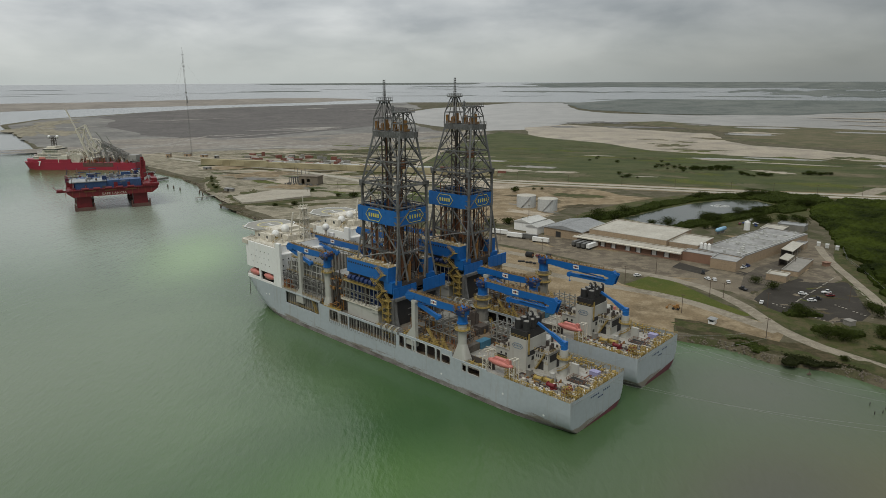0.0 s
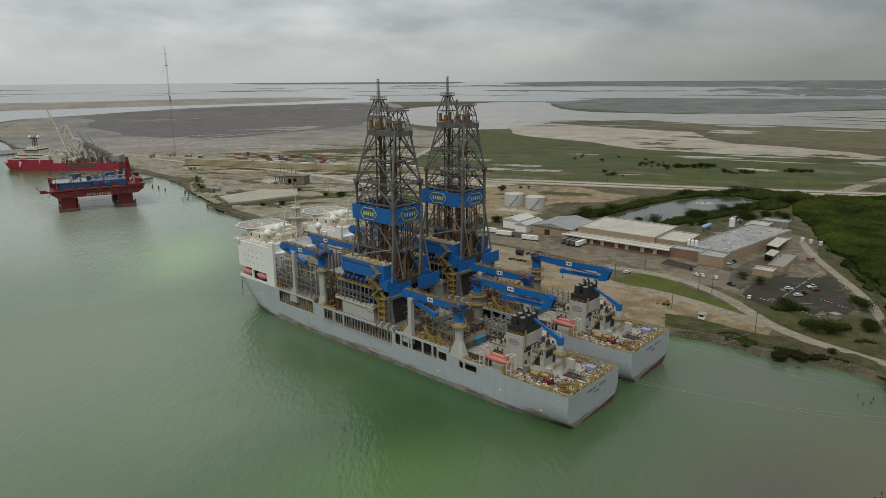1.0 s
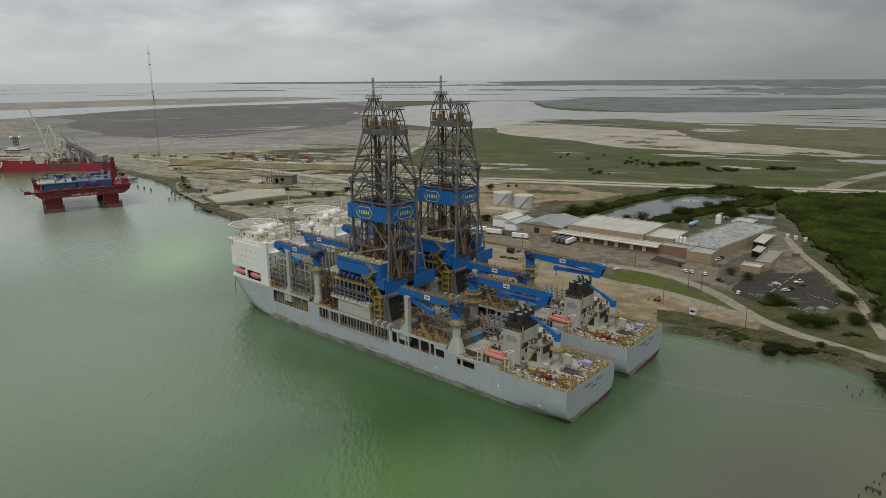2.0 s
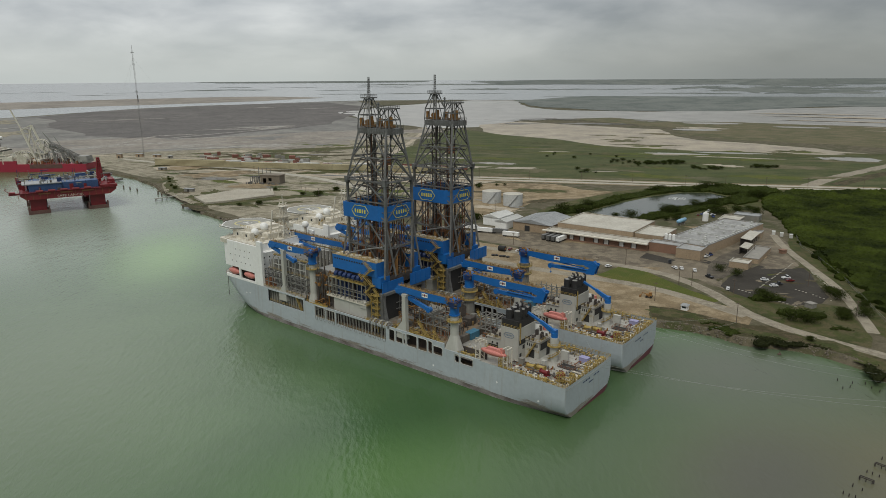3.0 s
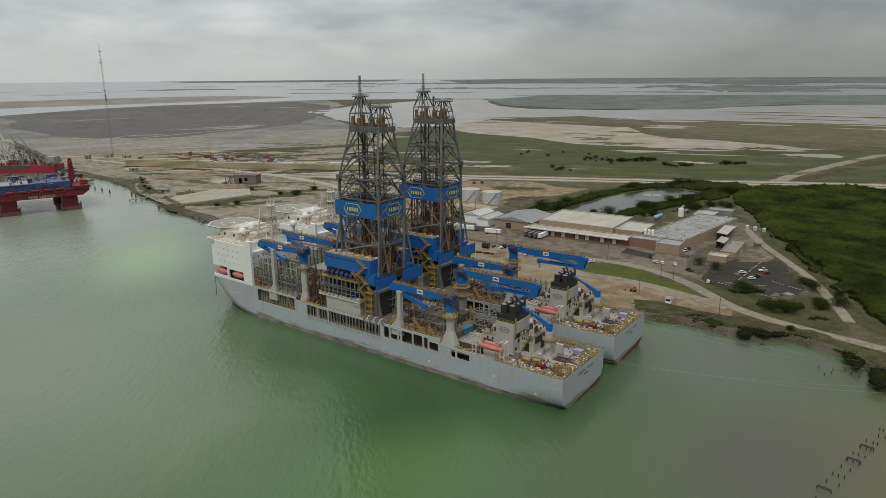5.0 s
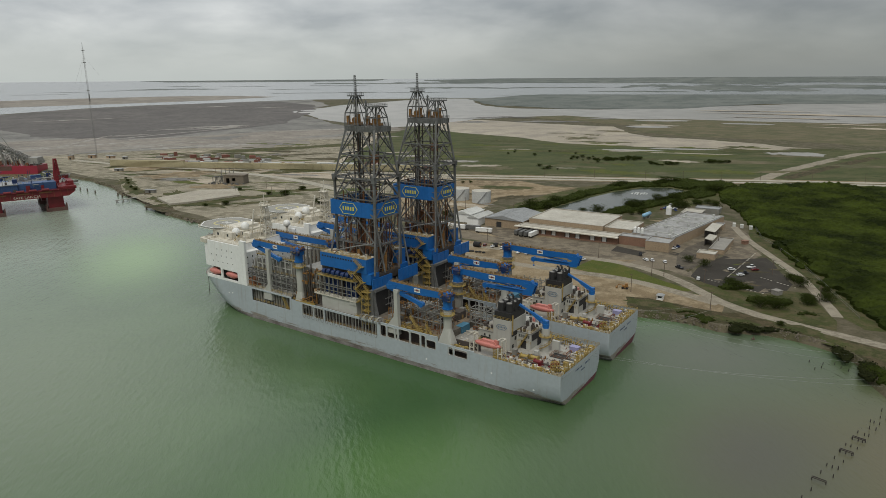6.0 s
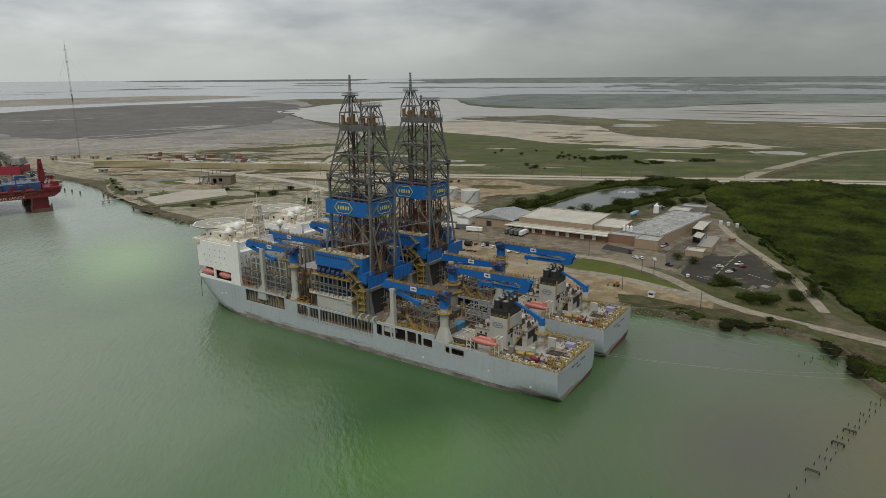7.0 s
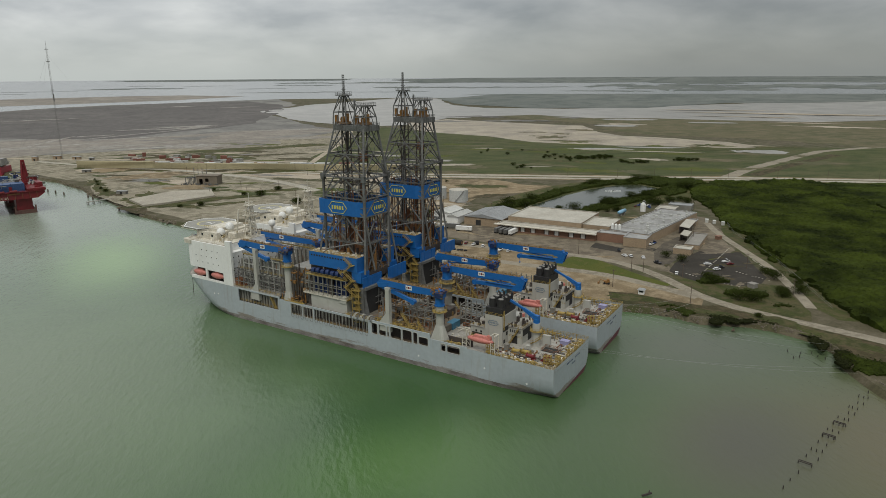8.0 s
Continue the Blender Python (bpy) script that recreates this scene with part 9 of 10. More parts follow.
for (xa, ya), (xb, yb) in zip(edge, edge[1:]):
    for _ in range(int(math.hypot(xb - xa, yb - ya) * 1.6)):
        f = rs.random()
        x, y = xa + (xb - xa) * f + rs.gauss(1, 2.2), ya + (yb - ya) * f + rs.gauss(1, 2.2)
        r = rs.uniform(0.4, 1.3)
        s.box(-r, r, -r * 0.7, r * 0.7, -r * 0.5, r * 0.5, taper=0.35, m=pose(x, y, rs.uniform(0, 1.8), rs.uniform(-30, 30), rs.uniform(-30, 30), rs.uniform(0, 180)))
single("shore_rubble", s, M_STONES, "broken concrete rubble along the shore", "rubble", kind="stuff")


# ---- the red accommodation platform ----
M_CABIN = mat("weathered_cabin_blue", (0.035, 0.085, 0.20), (0.028, 0.06, 0.145), rough=0.55, s1=0.12, s2=1.0)
M_DARKRUST = mat("dark_marine_rust", (0.085, 0.042, 0.036), (0.13, 0.075, 0.058), rough=0.85, s1=0.2, s2=1.0)
def build_platform():
    p = thing("accommodation_platform", "red semi-submersible accommodation platform with blue cabins", "platform", pose(-365, 629, -0.3, 0, 0, 29))
    for x in (9, 59):
        for y in (9, 60):
            c = part("column", Shape().box(x - 6.6, x + 6.6, y - 6.6, y + 6.6, -2, 15.5, taper=0.02), M_RED, p, "red square corner column")
            part("column_fender", Shape().box(x - 8.8, x + 8.8, y - 8.8, y + 8.8, -1.5, 3.0).box(x - 8.8, x - 7.6, y - 8.9, y - 7.8, 3.0, 7.0).box(x + 7.6, x + 8.8, y - 8.9, y - 7.8, 3.0, 7.0), M_DARKRUST, c, "dark rust-stained column skirt")
    s = Shape().add([(-5, -2, 18), (76, -2, 18), (70, -2, 13.8), (0, -2, 13.8), (-5, 72, 18), (76, 72, 18), (70, 72, 13.8), (0, 72, 13.8)], [(3, 2, 1, 0), (4, 5, 6, 7), (0, 1, 5, 4), (1, 2, 6, 5), (2, 3, 7, 6), (3, 0, 4, 7)])
    s.box(-5, 76, -2, 72, 18, 20.5).box(62, 77, -3, 40, 20.5, 23)
    part("deck_box", s, M_RED, p, "red steel deck box")
    s = Shape().box(-5, 76, -3.4, -2, 20.2, 20.5).rail([(-5, -3.3, 20.5), (76, -3.3, 20.5)], step=3, w=0.16).rail([(-5, -3.3, 20.5), (-5, 60, 20.5)], step=3, w=0.16)
    for k in range(5):
        s.tube((8 + 10 * k, -3.6, 21.5), (14 + 10 * k, -3.6, 21.5), 1.1, n=10)
    part("side_walkway", s, M_RED, p)
    for x0, x1, y0, y1, z0, z1 in ((3, 30, 1, 16, 20.5, 27.4), (30.4, 61, 2, 16, 20.5, 27.6), (2, 30, 20, 50, 20.5, 26), (31, 50, 20, 44, 20.5, 25)):
        k = Shape().box(x0, x1, y0, y1, z0, z1)
        for i in range(int((x1 - x0) / 3)):
            k.box(x0 + 1 + 3 * i, x0 + 1.4 + 3 * i, y0 - 0.2, y0, z0 + 0.5, z1 - 0.4)
        part("cabin_block", k, M_CABIN, p, "blue stacked accommodation cabins")
    s = Shape().box(-2, 30.2, 0, 24, 27.4, 28.1)
    part("cabin_roof", s, M_ROOFG, p, "grey cabin roof")
    for x, y, z in ((6, 54, 20.5), (14, 56, 24), (36, 56, 20.5), (46, 54, 23.5), (40, 48, 20.5)):
        part("container", Shape().box(x, x + 9, y, y + 5, z, z + 5).box(x - 0.1, x + 9.1, y - 0.1, y + 0.3, z + 4.6, z + 5.1), M_CABIN, p, "blue deck container")
    s = Shape()
    for dx, dy in ((-3, -3), (3, -3), (3, 3), (-3, 3)):
        s.beam((66 + dx, 30 + dy, 20), (66 + dx * 0.25, 30 + dy * 0.25, 46), 1.1)
    for z in (24, 28, 32, 36, 40):
        f = 3 - 2.3 * (z - 20) / 26
        for a, c in (((-f, -f), (f, -f)), ((f, -f), (f, f)), ((f, f), (-f, f)), ((-f, f), (-f, -f))):
            s.beam((66 + a[0], 30 + a[1], z), (66 + c[0], 30 + c[1], z), 0.6).beam((66 + a[0], 30 + a[1], z), (66 + c[0], 30 + c[1], z + 4), 0.5)
    s.box(61.5, 70.5, 25.5, 34.5, 20.5, 25).box(63.2, 68.8, 27.2, 32.8, 25, 35, taper=0.3).box(64.6, 67.4, 28.6, 31.4, 35, 41, taper=0.3).box(71, 76, 4, 22, 23, 27).box(58, 64, 20, 26, 20.5, 26).tube((74, 28, 23), (74, 28, 30), 1.6, n=10)
    part("crane_tower", s, M_RED, p, "red lattice crane tower")
    s = Shape()
    for k in range(7):
        s.beam((62 - 5 * k, 32, 26 + 2.0 * (k % 2)), (57 - 5 * k, 32, 26 + 2.0 * ((k + 1) % 2)), 0.5)
    s.beam((66, 32, 28), (26, 32, 28), 0.7).beam((66, 32, 26), (26, 32, 26), 0.7).beam((72, 34, 22), (56, 46, 32), 0.8).beam((76, 30, 22), (62, 50, 30), 0.8)
    part("crane_jib", s, M_PALEBOX, p, "pale lattice crane jib")
    s = Shape().box(-13.5, -5, 2, 5, 18.6, 20.2).box(-13, -8, 1, 6, 20.2, 21.6).beam((-13, 3.5, 21), (-16, 3.5, 24), 0.5).beam((-16, 3.5, 24), (-14.5, 3.5, 25.5), 0.4)
    part("boarding_bridge", s, M_RED, p, "red telescopic gangway")
    s = Shape()
    rs = random.Random(9)
    for k in range(70):
        x, y = rs.uniform(-7, 74), rs.uniform(0, 68)
        s.box(x, x + rs.uniform(1, 4), y, y + rs.uniform(1, 3), 20.4, 21 + rs.uniform(0.5, 6))
    tagged(part("deck_gear", s, M_RED, p, "red deck machinery"), kind="stuff")
    s = Shape()
    for k in range(40):
        x, y = rs.uniform(0, 72), rs.uniform(2, 60)
        s.box(x, x + rs.uniform(0.4, 1.6), y, y + rs.uniform(0.4, 1.4), 25.8, 27.4 + rs.uniform(0.2, 1.4))
    tagged(part("roof_gear", s, M_PALEBOX, p, "pale roof gear"), kind="stuff")
    for material, lab, seed in ((M_PIPE, "grey pipes and posts on the deck", 3), (M_DERRICK_D, "dark deck machinery", 4), (M_BLUE_D, "dark blue lockers on the deck", 5)):
        rk = random.Random(seed)
        s = Shape()
        for k in range(46):
            x, y, z = rk.uniform(-8, 75), rk.uniform(-2, 68), rk.choice((20.5, 20.5, 27.5))
            h = rk.uniform(1, 6)
            if k % 3 == 0:
                s.beam((x, y, z), (x, y, z + h + 2), 0.4)
            elif k % 3 == 1:
                s.tube((x, y, z + h), (x + rk.uniform(3, 10), y, z + h), 0.4, n=6).beam((x + 1, y, z), (x + 1, y, z + h), 0.4)
            else:
                s.box(x, x + rk.uniform(1, 4), y, y + rk.uniform(1, 3), z, z + h * 0.8)
        tagged(part("deck_fitting", s, material, p, lab), kind="stuff")
    s = Shape()
    for k in range(14):
        x = -6 + 5.8 * k
        s.beam((x, -2.3, 14.2), (x, -2.3, 20), 0.35)
    for k in range(3):
        s.box(10 + 18 * k, 20 + 18 * k, -2.6, -2.0, 18.3, 19.6)
    tagged(part("side_frame", s, M_RUST, p, "rust-stained frames on the deck side"), kind="stuff")
    c = bpy.data.curves.new("name", "FONT")
    c.body, c.size, c.extrude, c.align_x = "SAFE LANCIA", 4.3, 0.03, "LEFT"
    ob = new("name_lettering", c)
    me = bpy.data.meshes.new_from_object(ob)
    bpy.data.objects.remove(ob)
    me.materials.append(M_CREAM)
    ob = new("name_lettering", me)
    ob.parent = p
    tagged(ob, kind="stuff")
    ob.matrix_basis = pose(25, -2.06, 14.6, 90, 0, 0) @ Matrix.Diagonal((0.86, 0.72, 1, 1))
    tagged(ob, "white vessel name lettering")


build_platform()


# ---- the red pipe-laying vessel beyond it ----
def build_pipelayer():
    p = thing("pipelay_vessel", "red-hulled pipe-laying vessel with white bridge and reels", "ship", pose(-613, 941, -0.3, 0, 0, -2.8))
    s = Shape()
    def outline(w):
        lean = 7.0 * (1 - w / 12)
        pts = [(lean - 3, 14)]
        for t in range(1, 9):
            a = math.pi / 2 * t / 8
            pts.append((lean - 3 + 34 * (1 - math.cos(a)), 14 - 14 * math.sin(a)))
        return pts + [(168, 0), (168, 28)] + [(x, 28 - y) for x, y in pts[::-1][:-1]]
    rows = [outline(w) for w in (-1, 3, 7, 10)]
    n = len(rows[0])
    ps = [(x, y, w) for w, r in zip((-1, 3, 7, 10), rows) for x, y in r]
    s.add(ps, [(k * n + i, k * n + (i + 1) % n, (k + 1) * n + (i + 1) % n, (k + 1) * n + i) for k in range(3) for i in range(n)] + [tuple(range(3 * n, 4 * n))])
    part("hull", s, M_CRIMSON, p, "crimson red steel hull")
    # dark brown plate where the working deck opens in the side
    part("working_side", Shape().box(92, 136, -0.15, 0.3, 4.6, 10.2), M_DARKRUST, p, "dark brown plate for the open working deck side")
    s = Shape()
    s.prism([(2, 14), (8, 5), (18, 1.2), (74, 0.2), (74, 27.8), (18, 26.8), (8, 23)], 10, 14.5)
    part("forecastle", s, M_CRIMSON, p)
    part("accommodation", Shape().box(20, 66, 1.5, 26.5, 14.5, 18.5).box(27, 60, 2, 26, 18.5, 22.5).box(56, 70, 0.5, 27.5, 10, 20), M_CREAM, p, "stained white accommodation block")
    part("bridge_tier", Shape().box(33, 57, 3, 25, 22.5, 26.5).box(36, 55, 1, 27, 26.5, 29.5).box(39, 51, 5, 23, 29.5, 32.0), M_CREAM, p, "white wheelhouse tiers")
    part("wheelhouse_window", Shape().box(35.8, 55.2, 0.8, 27.2, 27.4, 28.7), M_GLASS, p, "dark wheelhouse window band")
    s = Shape()
    for dx in (-2.2, 2.2):
        for dy in (-2.2, 2.2):
            s.beam((45 + dx, 14 + dy, 32), (45 + dx * 0.8, 14 + dy * 0.8, 45), 0.6)
    for z in (35, 38.5, 42, 45):
        s.box(42.6, 47.4, 11.6, 16.4, z, z + 0.4).beam((43, 12, z - 3), (47, 12, z), 0.4)
    s.beam((38, 14, 43), (52, 14, 43), 0.7).beam((40, 14, 39.5), (50, 14, 39.5), 0.5)
    mast = part("radar_mast", s, M_DERRICK_D, p, "dark lattice mast")
    for x, z in ((39, 45.2), (51, 45.2)):
        part("dome", Shape().ball((x, 14, z), 2.1, n=12), M_RADOME, mast, "white satellite dome", smooth=True)
    part("rescue_boat", Shape().box(28, 38, 0.3, 3, 15.0, 17.6, taper=0.2), M_ORANGE, p, "orange rescue boat")
    for x, r, lab in ((80, 12.5, "large pale pipe reel"),):
        s = Shape()
        for y in (3, 14):
            for i in range(28):
                a, b = 2 * math.pi * i / 28, 2 * math.pi * (i + 1) / 28
                for rr in (r, r * 0.55):
                    s.beam((x + rr * math.cos(a), y, 15.5 + rr * math.sin(a)), (x + rr * math.cos(b), y, 15.5 + rr * math.sin(b)), 0.8)
                s.beam((x + r * 0.2 * math.cos(a), y, 15.5 + r * 0.2 * math.sin(a)), (x + r * math.cos(a), y, 15.5 + r * math.sin(a)), 0.4)
        s.tube((x, 3, 15.5), (x, 14, 15.5), r * 0.55, n=24)
        part("pipe_reel", s, M_CREAM, p, lab)
    s = Shape().beam((100, 8, 10), (84, 8, 56), 3.0, 2.2).beam((84, 8, 56), (73, 8, 83), 1.6, 1.3).beam((100, 20, 10), (86, 20, 56), 2.4, 2.0).beam((84, 8, 56), (86, 20, 56), 1.6)
    s.beam((98, 8, 62), (112, 8, 24), 2.0).beam((98, 8, 62), (90, 8, 36), 1.6).beam((98, 8, 62), (106, 20, 20), 1.4)
    s.beam((84, 8, 56), (98, 8, 62), 1.0).box(95, 105, 4, 24, 10, 16)
    pieces("crane_beam", s, M_CREAM, p, "tall pale crane boom")
    s = Shape()
    for side in (8, 20):
        s.beam((112, side, 40), (166, side, 13), 1.0).beam((112, side, 34), (164, side, 9.5), 1.0)
        for a in range(9):
            x, z = 112 + 6 * a, 40 - 3 * a
            s.beam((x, side, z), (x, side, z - 5.6), 0.6).beam((x, side, z), (x + 6, side, z - 8.4), 0.5)
    for a in range(10):
        s.beam((112 + 6 * a, 8, 40 - 3 * a), (112 + 6 * a, 20, 40 - 3 * a), 0.6)
    s.beam((126, 8, 10), (120, 8, 34), 2.0).beam((148, 8, 10), (144, 8, 22), 2.0).beam((122, 8, 38), (112, 8, 52), 1.0).beam((134, 8, 33), (126, 8, 47), 0.8).box(152, 168, 4, 24, 12, 20, taper=0.2)
    part("lay_ramp", s, M_GREY, p, "grey lattice pipe-laying ramp")
    for x, z, r in ((108, 33, 10.0), (124, 34, 3.4), (133, 29, 3.6), (142, 25, 4.0), (151, 20, 3.6)):
        s = Shape()
        for y in (5.6, 10.4):
            ring = [(x + r * math.cos(2 * math.pi * i / 22), y, z + r * math.sin(2 * math.pi * i / 22)) for i in range(23)]
            s.path(ring, 0.5, n=5)
            for i in range(0, 22, 2):
                s.beam((x, y, z), ring[i], 0.3)
        s.tube((x, 5.6, z), (x, 10.4, z), r * 0.3, n=12)
        part("ramp_wheel", s, M_CREAM if r > 5 else M_PIPE, p, "pale spoked guide wheel")
    s = Shape()
    rs = random.Random(14)
    for k in range(60):
        x, y = rs.uniform(70, 165), rs.uniform(1, 26)
        s.box(x, x + rs.uniform(1, 5), y, y + rs.uniform(1, 3), 10, 11 + rs.uniform(0.5, 5))
    tagged(part("deck_gear", s, M_RUST, p, "rust-brown deck gear"), kind="stuff")
    s = Shape()
    for k in range(70):
        x, y = rs.uniform(100, 166), rs.uniform(2, 26)
        h = rs.uniform(2, 18) * (1.2 - (x - 100) / 80)
        s.beam((x, y, 10), (x + rs.uniform(-4, 4), y, 10 + h), 0.6).beam((x, y, 10 + h), (x + rs.uniform(2, 9), y, 10 + h * 0.8), 0.5)
    tagged(part("stern_gear", s, M_PIPE, p, "grey winches and frames over the stern"), kind="stuff")
    s = Shape()
    for k in range(40):
        x, y = rs.uniform(12, 66), rs.uniform(1, 26)
        s.box(x, x + rs.uniform(1, 4), y, y + rs.uniform(1, 3), 18, 19.5 + rs.uniform(0.5, 5))
    tagged(part("house_gear", s, M_PALEBOX, p, "pale vents and lockers on the house"), kind="stuff")
    part("house_window", Shape().box(19.9, 66.1, 1.3, 1.5, 16.2, 17.1).box(26.9, 60.1, 1.85, 2.0, 20, 21), M_GLASS, p, "dark window rows")
    s = Shape().add([(26, 0.35, 11.2), (31.5, 0.35, 11.2), (31.5, 0.35, 12.4), (29.0, 0.35, 12.4), (28.4, 0.35, 5.2), (26.9, 0.35, 5.2)], [(0, 1, 2, 3), (2, 4, 5, 3)])
    s.v = [(x, 0.05 + 14 - 14 * math.sin(math.acos(max(-1.0, min(1.0, 1 - (x + 3 - 2.0) / 34)))) - 0.4, z) for x, y, z in s.v]
    part("hull_mark", s, M_RADOME, p, "white angular hull mark")


build_pipelayer()

# ---- guyed radio mast ----
t = thing("radio_mast", "tall slender grey lattice radio mast with guy wires", "mast", pose(-421, 1079, 2.2))
s = Shape()
for a in range(3):
    c, d = math.cos(2.09 * a), math.sin(2.09 * a)
    s.beam((1.0 * c, 1.0 * d, 0), (1.0 * c, 1.0 * d, 160), 0.14)
for k in range(64):
    for a in range(3):
        c, d, e, f = math.cos(2.09 * a), math.sin(2.09 * a), math.cos(2.09 * (a + 1)), math.sin(2.09 * (a + 1))
        s.beam((c, d, 2.5 * k), (e, f, 2.5 * k + 2.5), 0.07)
part("lattice", s, M_PIPE, t)
part("antenna", Shape().tube((0, 0, 160), (0, 0, 169), 0.3, 0.15, n=6).box(-2.5, 2.5, -0.2, 0.2, 157, 157.6).box(-1.6, 1.6, -1.6, 1.6, 140, 141).box(-0.5, 0.5, 1.0, 2.4, 84, 95).box(-1.5, 1.5, -1.5, 1.5, 100, 101), M_PIPE, t)
for a in range(3):
    c, d = math.cos(2.09 * a + 0.5), math.sin(2.09 * a + 0.5)
    for z, r in ((150, 95), (100, 95), (50, 60)):
        part("guy_wire", Shape().beam((0, 0, z), (r * c, r * d, 0), 0.07), M_PIPE, t)

# ---- the western yard ----
rs = random.Random(77)
slab_o = [(-232, 690), (-211, 654), (-193, 662), (-151, 694), (-160, 732), (-198, 732)]
tagged(single("concrete_slab", Shape().prism(slab_o, 1.0, 4.0), M_PALECONC, "raised pale concrete loading slab", "slab"), kind="structure")
M_BROWNCONC = mat("stained_brown_concrete", (0.20, 0.17, 0.13), (0.13, 0.11, 0.085), rough=0.9, s1=0.15, s2=1.0)
t = thing("ruined_house", "derelict grey concrete pump house with open frames", "building", pose(-196, 786, 2.2, 0, 0, -16))
part("wall", Shape().holed(14, 38, 0, 9.5, [(17, 21, 0.5, 6.5), (24, 28, 3, 7)], 0, 0.8).box(14, 38, 13, 13.8, 0, 9.5).box(37.2, 38, 0.8, 13, 0, 9.5).box(14, 14.8, 0.8, 13, 0, 9.5), M_BROWNCONC, t)
part("roof", Shape().box(13, 39, -0.6, 14.6, 9.5, 10.3), M_BROWNCONC, t)
for k in range(5):
    part("frame", Shape().box(k * 3, k * 3 + 0.6, 1, 1.6, 0, 7.5).box(k * 3, k * 3 + 0.6, 10, 10.6, 0, 7.5).box(k * 3, k * 3 + 0.6, 1, 10.6, 6.9, 7.5), M_DERRICK, t)
for k in range(4):
    part("stack", Shape().tube((4 + 5 * k, 16, 0), (4 + 5 * k, 16, 17 - 2 * (k % 2)), 0.35, n=8), M_PIPE, t)
s = Shape()
for k in range(26):
    x, y = rs.uniform(-3, 38), rs.uniform(-6, -1)
    s.box(x, x + rs.uniform(0.5, 2.5), y, y + rs.uniform(0.5, 2), 0, rs.uniform(0.5, 2.6))
tagged(part("scrap", s, M_DERRICK, t), kind="stuff")
# pipe stockpile: a long tan wall of stacked line pipe with sheets and containers on it
s = Shape()
a, b = Vector((-366, 968)), Vector((60, 838))
n = int((b - a).length / 12.2)
dirv = (b - a).normalized()
side = Vector((-dirv.y, dirv.x))
for k in range(n):
    p = a + dirv * 12.2 * k
    q = p + dirv * 12.0
    hgt = 7.6 if k > 8 else 9.2
    for r in range(6):
        for row in range(3):
            c0, c1 = p + side * 1.3 * row, q + side * 1.3 * row
            s.tube((c0.x, c0.y, 2.4 + hgt * (r + 0.5) / 6), (c1.x, c1.y, 2.4 + hgt * (r + 0.5) / 6), hgt / 12 + 0.06, n=6)
single("pipe_stack", s, M_PIPE_TAN, "long wall of stacked tan line pipe", "pipe stack", kind="stuff")
patch("stock_pad", [(-366, 980), (-330, 1010), (-180, 990), (70, 890), (62, 848), (-120, 905)], 3.0, G_RUBBLE, "grey gravel pad behind the pipe stock", "gravel")
for k in range(46):
    f = rs.random()
    p = a.lerp(b, 0.18 + 0.8 * f) + side * rs.uniform(14, 62)
    white = rs.random() < 0.72
    L, W, H = (rs.uniform(10, 26), rs.uniform(4, 9), rs.uniform(1.2, 3.0)) if white else (12.2, 2.6, 2.7)
    box = Shape().box(-L / 2, L / 2, -W / 2, W / 2, 0, H).box(-L / 2 - 0.1, L / 2 + 0.1, -W / 2 - 0.1, W / 2 + 0.1, H - 0.25, H + 0.05)
    single("sheet_stack" if white else "container", box, M_PALEBOX if white else M_RUSTBOX, "pale wrapped stack of sheets in the yard" if white else "rust-red shipping container in the yard", "stack" if white else "container",
           "yard stacks" if white else "yard containers", m=pose(p.x, p.y, 2.15, 0, 0, math.degrees(math.atan2(dirv.y, dirv.x)) + rs.uniform(-4, 4)))
for k in range(44):
    x, y = rs.uniform(-330, -150), 0
    y = 1070 - 0.45 * (x + 330) + rs.uniform(-45, 40)
    L, W, H = rs.choice(((12.2, 2.6, 2.7), (6.1, 2.6, 2.7), (9, 5, 4.5), (5, 3, 6)))
    box = Shape().box(-L / 2, L / 2, -W / 2, W / 2, 0, H).box(-L / 2 - 0.1, L / 2 + 0.1, -W / 2 - 0.1, W / 2 + 0.1, H - 0.25, H + 0.05)
    single("container", box, rs.choice((M_RUSTBOX, M_RUSTBOX, M_PALEBOX, M_GREY)), "weathered container in the far yard", "container", "far yard containers", m=pose(x, y, 2.05, 0, 0, rs.uniform(-30, 30)))
for x, y, L, W, H in ((-430, 1085, 11, 6, 4.5), (-455, 1070, 7, 6, 6), (-400, 1075, 12, 5, 3.5), (-375, 1060, 6, 5, 3), (-340, 920, 10, 5, 3), (-60, 905, 14, 8, 5), (-20, 890, 9, 6, 4), (-250, 735, 11, 4, 3), (-165, 935, 10, 7, 4), (30, 868, 12, 7, 5)):
    t = thing("site_shed", "small weathered site shed", "shed", pose(x, y, 2.05, 0, 0, rs.uniform(-25, 0)), "site sheds")
    part("wall", Shape().box(-L / 2, L / 2, -W / 2, W / 2, 0, H), rs.choice((M_TANWALL, M_TANWALL, M_GREY)), t)
    part("roof", Shape().box(-L / 2 - 0.4, L / 2 + 0.4, -W / 2 - 0.4, W / 2 + 0.4, H, H + 0.5), M_ROOFG, t)
    part("door", Shape().box(-1.2, 1.2, -W / 2 - 0.06, -W / 2 + 0.02, 0, min(H - 0.5, 3)), M_DARK, t)

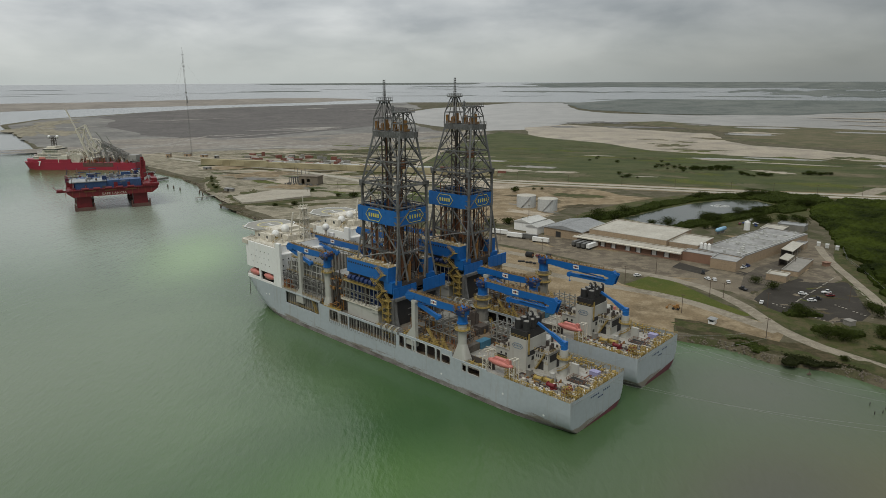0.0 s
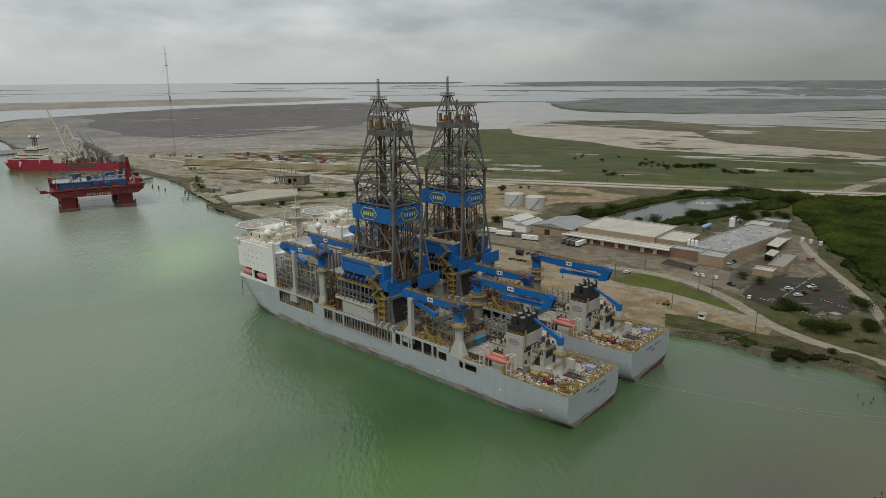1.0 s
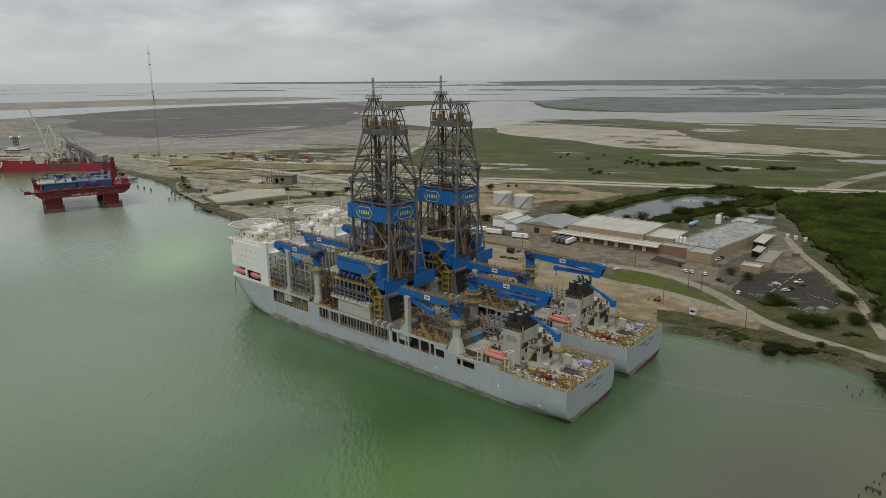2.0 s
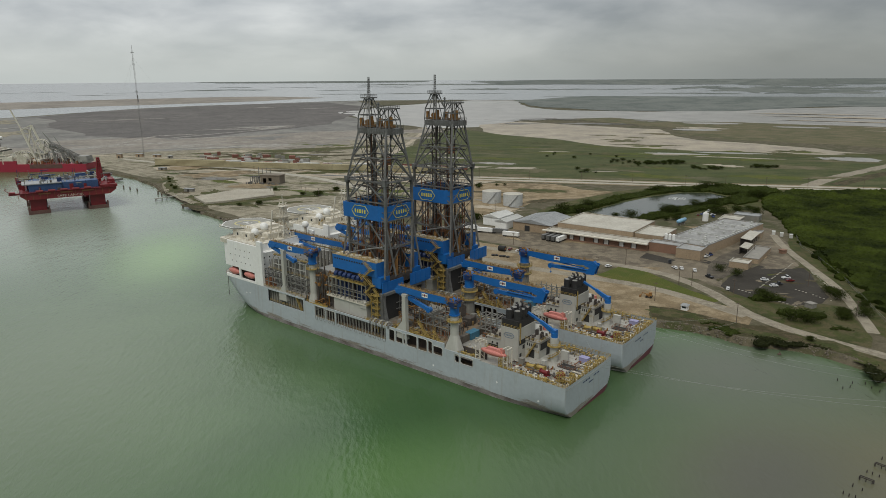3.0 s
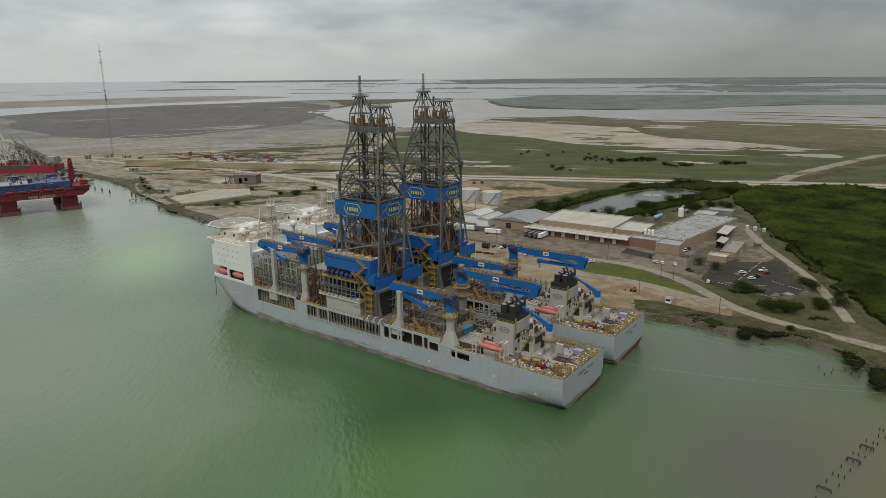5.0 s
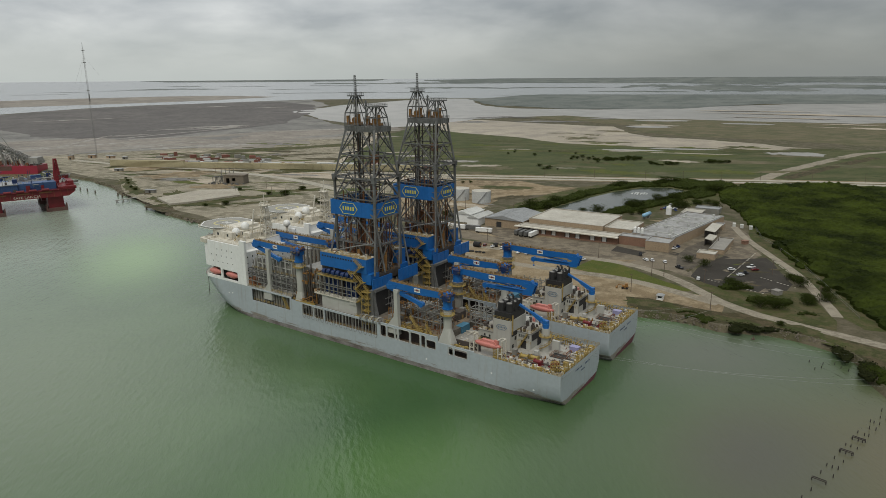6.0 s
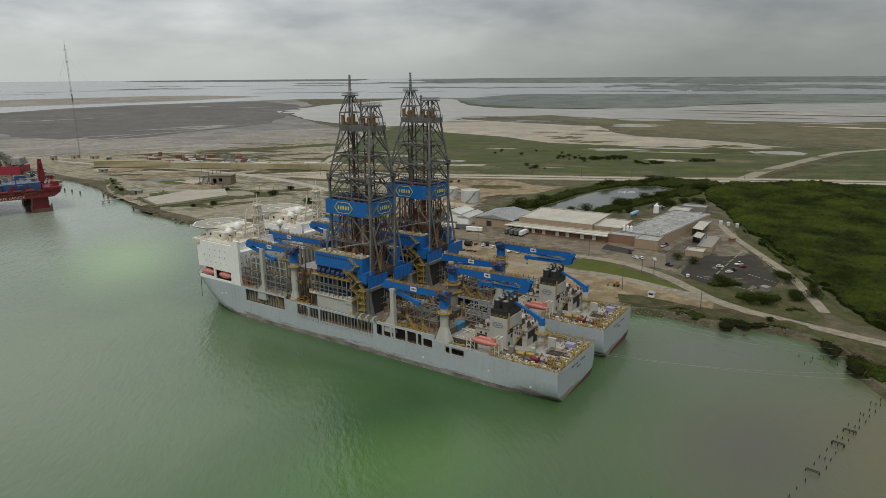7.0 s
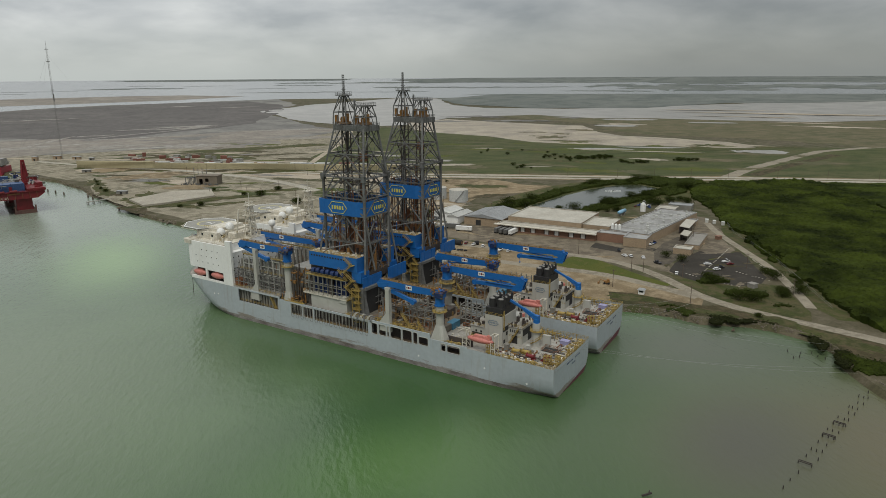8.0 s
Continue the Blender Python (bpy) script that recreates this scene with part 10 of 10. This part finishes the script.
# ---- piers and piles in the water ----
tagged(single("concrete_pier", Shape().box(0, 42, -4, 4, 0.6, 2.6).box(0, 42, -4.2, -3.8, 2.2, 3.1), M_CONC, "low pale concrete pier", "pier", m=pose(-384, 806, 0, 0, 0, 64)), kind="structure")
t = thing("timber_jetty", "short dark timber jetty", "jetty", pose(-272, 692, 0, 0, 0, 46))
part("planking", Shape().box(0, 24, -1.6, 1.6, 1.8, 2.2), M_CONC, t)
for x in (1, 7, 13):
    for y in (-1.3, 1.3):
        part("timber_post", Shape().tube((x, y, -3), (x, y, 1.8), 0.25, n=8), M_WOOD, t)
for x, y in ((-338, 781), (-327, 771), (-314, 757), (-283, 733), (-275, 721), (-231, 649)):
    t = thing("dolphin", "leaning dark timber pile cluster in the water", "mooring pile", pose(x, y, 0), "mooring piles")
    for k in range(3):
        part("timber_post", Shape().tube((0.9 * math.cos(2.1 * k), 0.9 * math.sin(2.1 * k), -3), (0.3 * math.cos(2.1 * k), 0.3 * math.sin(2.1 * k), 2.8), 0.3, n=8), M_WOOD, t)
row_a, row_b = Vector((88.1, 145.2)), Vector((161.7, 195.1))
cross = Vector((0.62, -0.78))


def stump(q, hh, r):
    single("timber_post", Shape().tube((0, 0, -2.5), (0.08, 0.05, hh), r, r * 0.85, n=8), M_WETWOOD, "rotten timber post stump in the shallows", "post", "old pier posts", m=pose(q.x, q.y, 0))


for k in range(16):
    c = row_a.lerp(row_b, k / 15)
    for j in (0,) if k < 4 else (-1, 0, 1):
        if rs.random() < 0.14:
            continue
        stump(c + cross * 1.7 * j + Vector((rs.uniform(-0.4, 0.4), rs.uniform(-0.4, 0.4))), rs.uniform(0.4, 0.8), 0.17)
    if k in (3, 7, 9):
        p, q = c - cross * 2.0, c + cross * 2.0
        single("pier_beam", Shape().beam((p.x, p.y, 0.6), (q.x, q.y, 0.55), 0.2, 0.24).beam((p.x + 0.7, p.y + 0.5, 0.6), (q.x + 0.7, q.y + 0.5, 0.55), 0.2, 0.24), M_WETWOOD, "weathered timber beam left on the piles", "beam", "pier beams")
        for e in (p, q):
            stump(e + Vector((0.35, 0.25)), 0.55, 0.16)
for x, y in ((158.3, 237.2), (155.7, 229.9), (162.4, 233.9), (159.3, 230.7), (167.3, 233.0), (167.3, 229.2), (168.5, 226.1)):
    stump(Vector((x, y)), 0.7, 0.18)
single("driftwood", Shape().tube((-1.8, 0, 0.0), (1.4, 0.3, 0.3), 0.3, n=8).tube((0.2, 0, 0.1), (0.9, 0.7, 1.0), 0.16, n=6).tube((-0.6, 0, 0.1), (-0.9, -0.7, 0.5), 0.14, n=6), M_WETWOOD, "dark driftwood snag in the water", "driftwood", m=pose(46, 150, -0.1))
single("snag", Shape().tube((0, 0, -1), (0.2, 0.1, 1.4), 0.35, 0.2, n=8).box(-0.8, 0.9, -0.4, 0.4, -0.2, 0.5, taper=0.3), M_WOOD, "dark snag near the bank", "driftwood", m=pose(149, 264.5, -0.1))


def rope(p, q, sag, r=0.035):
    p, q = Vector(p), Vector(q)
    pts = [p.lerp(q, i / 24) - Vector((0, 0, sag * 1.8 * (i / 24) * (1 - i / 24))) for i in range(25)]
    return single("mooring_line", Shape().path(pts, r, n=5), M_ROPE, "pale mooring line running to the shore", "rope", "mooring lines")


sa, sb = ship_a.matrix_world, SHIP_B
rope(sa @ Vector((-3.0, -10, 11.5)), (168, 214, 1.5), 5)
rope(sa @ Vector((-3.0, -13, 11.5)), (178, 205, 1.8), 6)
rope(sb @ Vector((-3.0, -10, 11.5)), (174, 228, 2.2), 5)
rope(sb @ Vector((-3.0, -14, 11.5)), (176, 236, 2.4), 5)
rope(sb @ Vector((-3.0, 8, 11.5)), (149, 300, 2.6), 3)
rope(sb @ Vector((2.0, -16, 12.5)), (139, 305, 2.6), 2)
rope(sa @ Vector((12, -16, 12.5)), sb @ Vector((2, 15.8, 12.5)), 1.5)
rope(sa @ Vector((2, -15.5, 12.5)), sb @ Vector((16, 16.5, 12.5)), 1.5)
for u in (40, 75, 130, 165):
    c = sa @ Vector((u, -23.4, 0))
    t = thing("fender", "black floating rubber fender between the hulls", "fender", pose(c.x, c.y, 0.5, 0, 0, SHIP_TURN), "hull fenders")
    part("roller", Shape().tube((-4, 0, 0), (4, 0, 0), 2.6, n=16), M_TYRE, t)

# dark cylindrical tanks and tyres lying on the quay
for x, y, r, length, turn in ((51, 450, 1.9, 5.0, -40), (64, 448, 1.5, 3.2, -20)):
    t = thing("steel_buoy", "black cylindrical steel tank lying on the quay", "buoy", pose(x, y, GZ + r * 0.96, 0, 0, turn), "quay buoys")
    part("drum", Shape().tube((-length / 2, 0, 0), (length / 2, 0, 0), r, n=18), M_TYRE, t)
    part("end_ring", Shape().tube((length / 2, 0, 0), (length / 2 + 0.2, 0, 0), r * 0.5, n=12), M_RUST, t)
for k in range(5):
    single("tyre_fender", Shape().tube((0, 0, 0), (0, 0, 0.7), 1.3 - 0.1 * (k % 3), n=16).tube((0, 0, 0.7), (0, 0, 0.74), 0.6, n=12), M_TYRE, "worn black tyre fender lying on the ground", "tyre", "quay tyres", m=pose(47 + 2.3 * k - 4, 438 - 1.4 * k + (k % 2), GZ + 0.02, 0, 0, 20 * k))
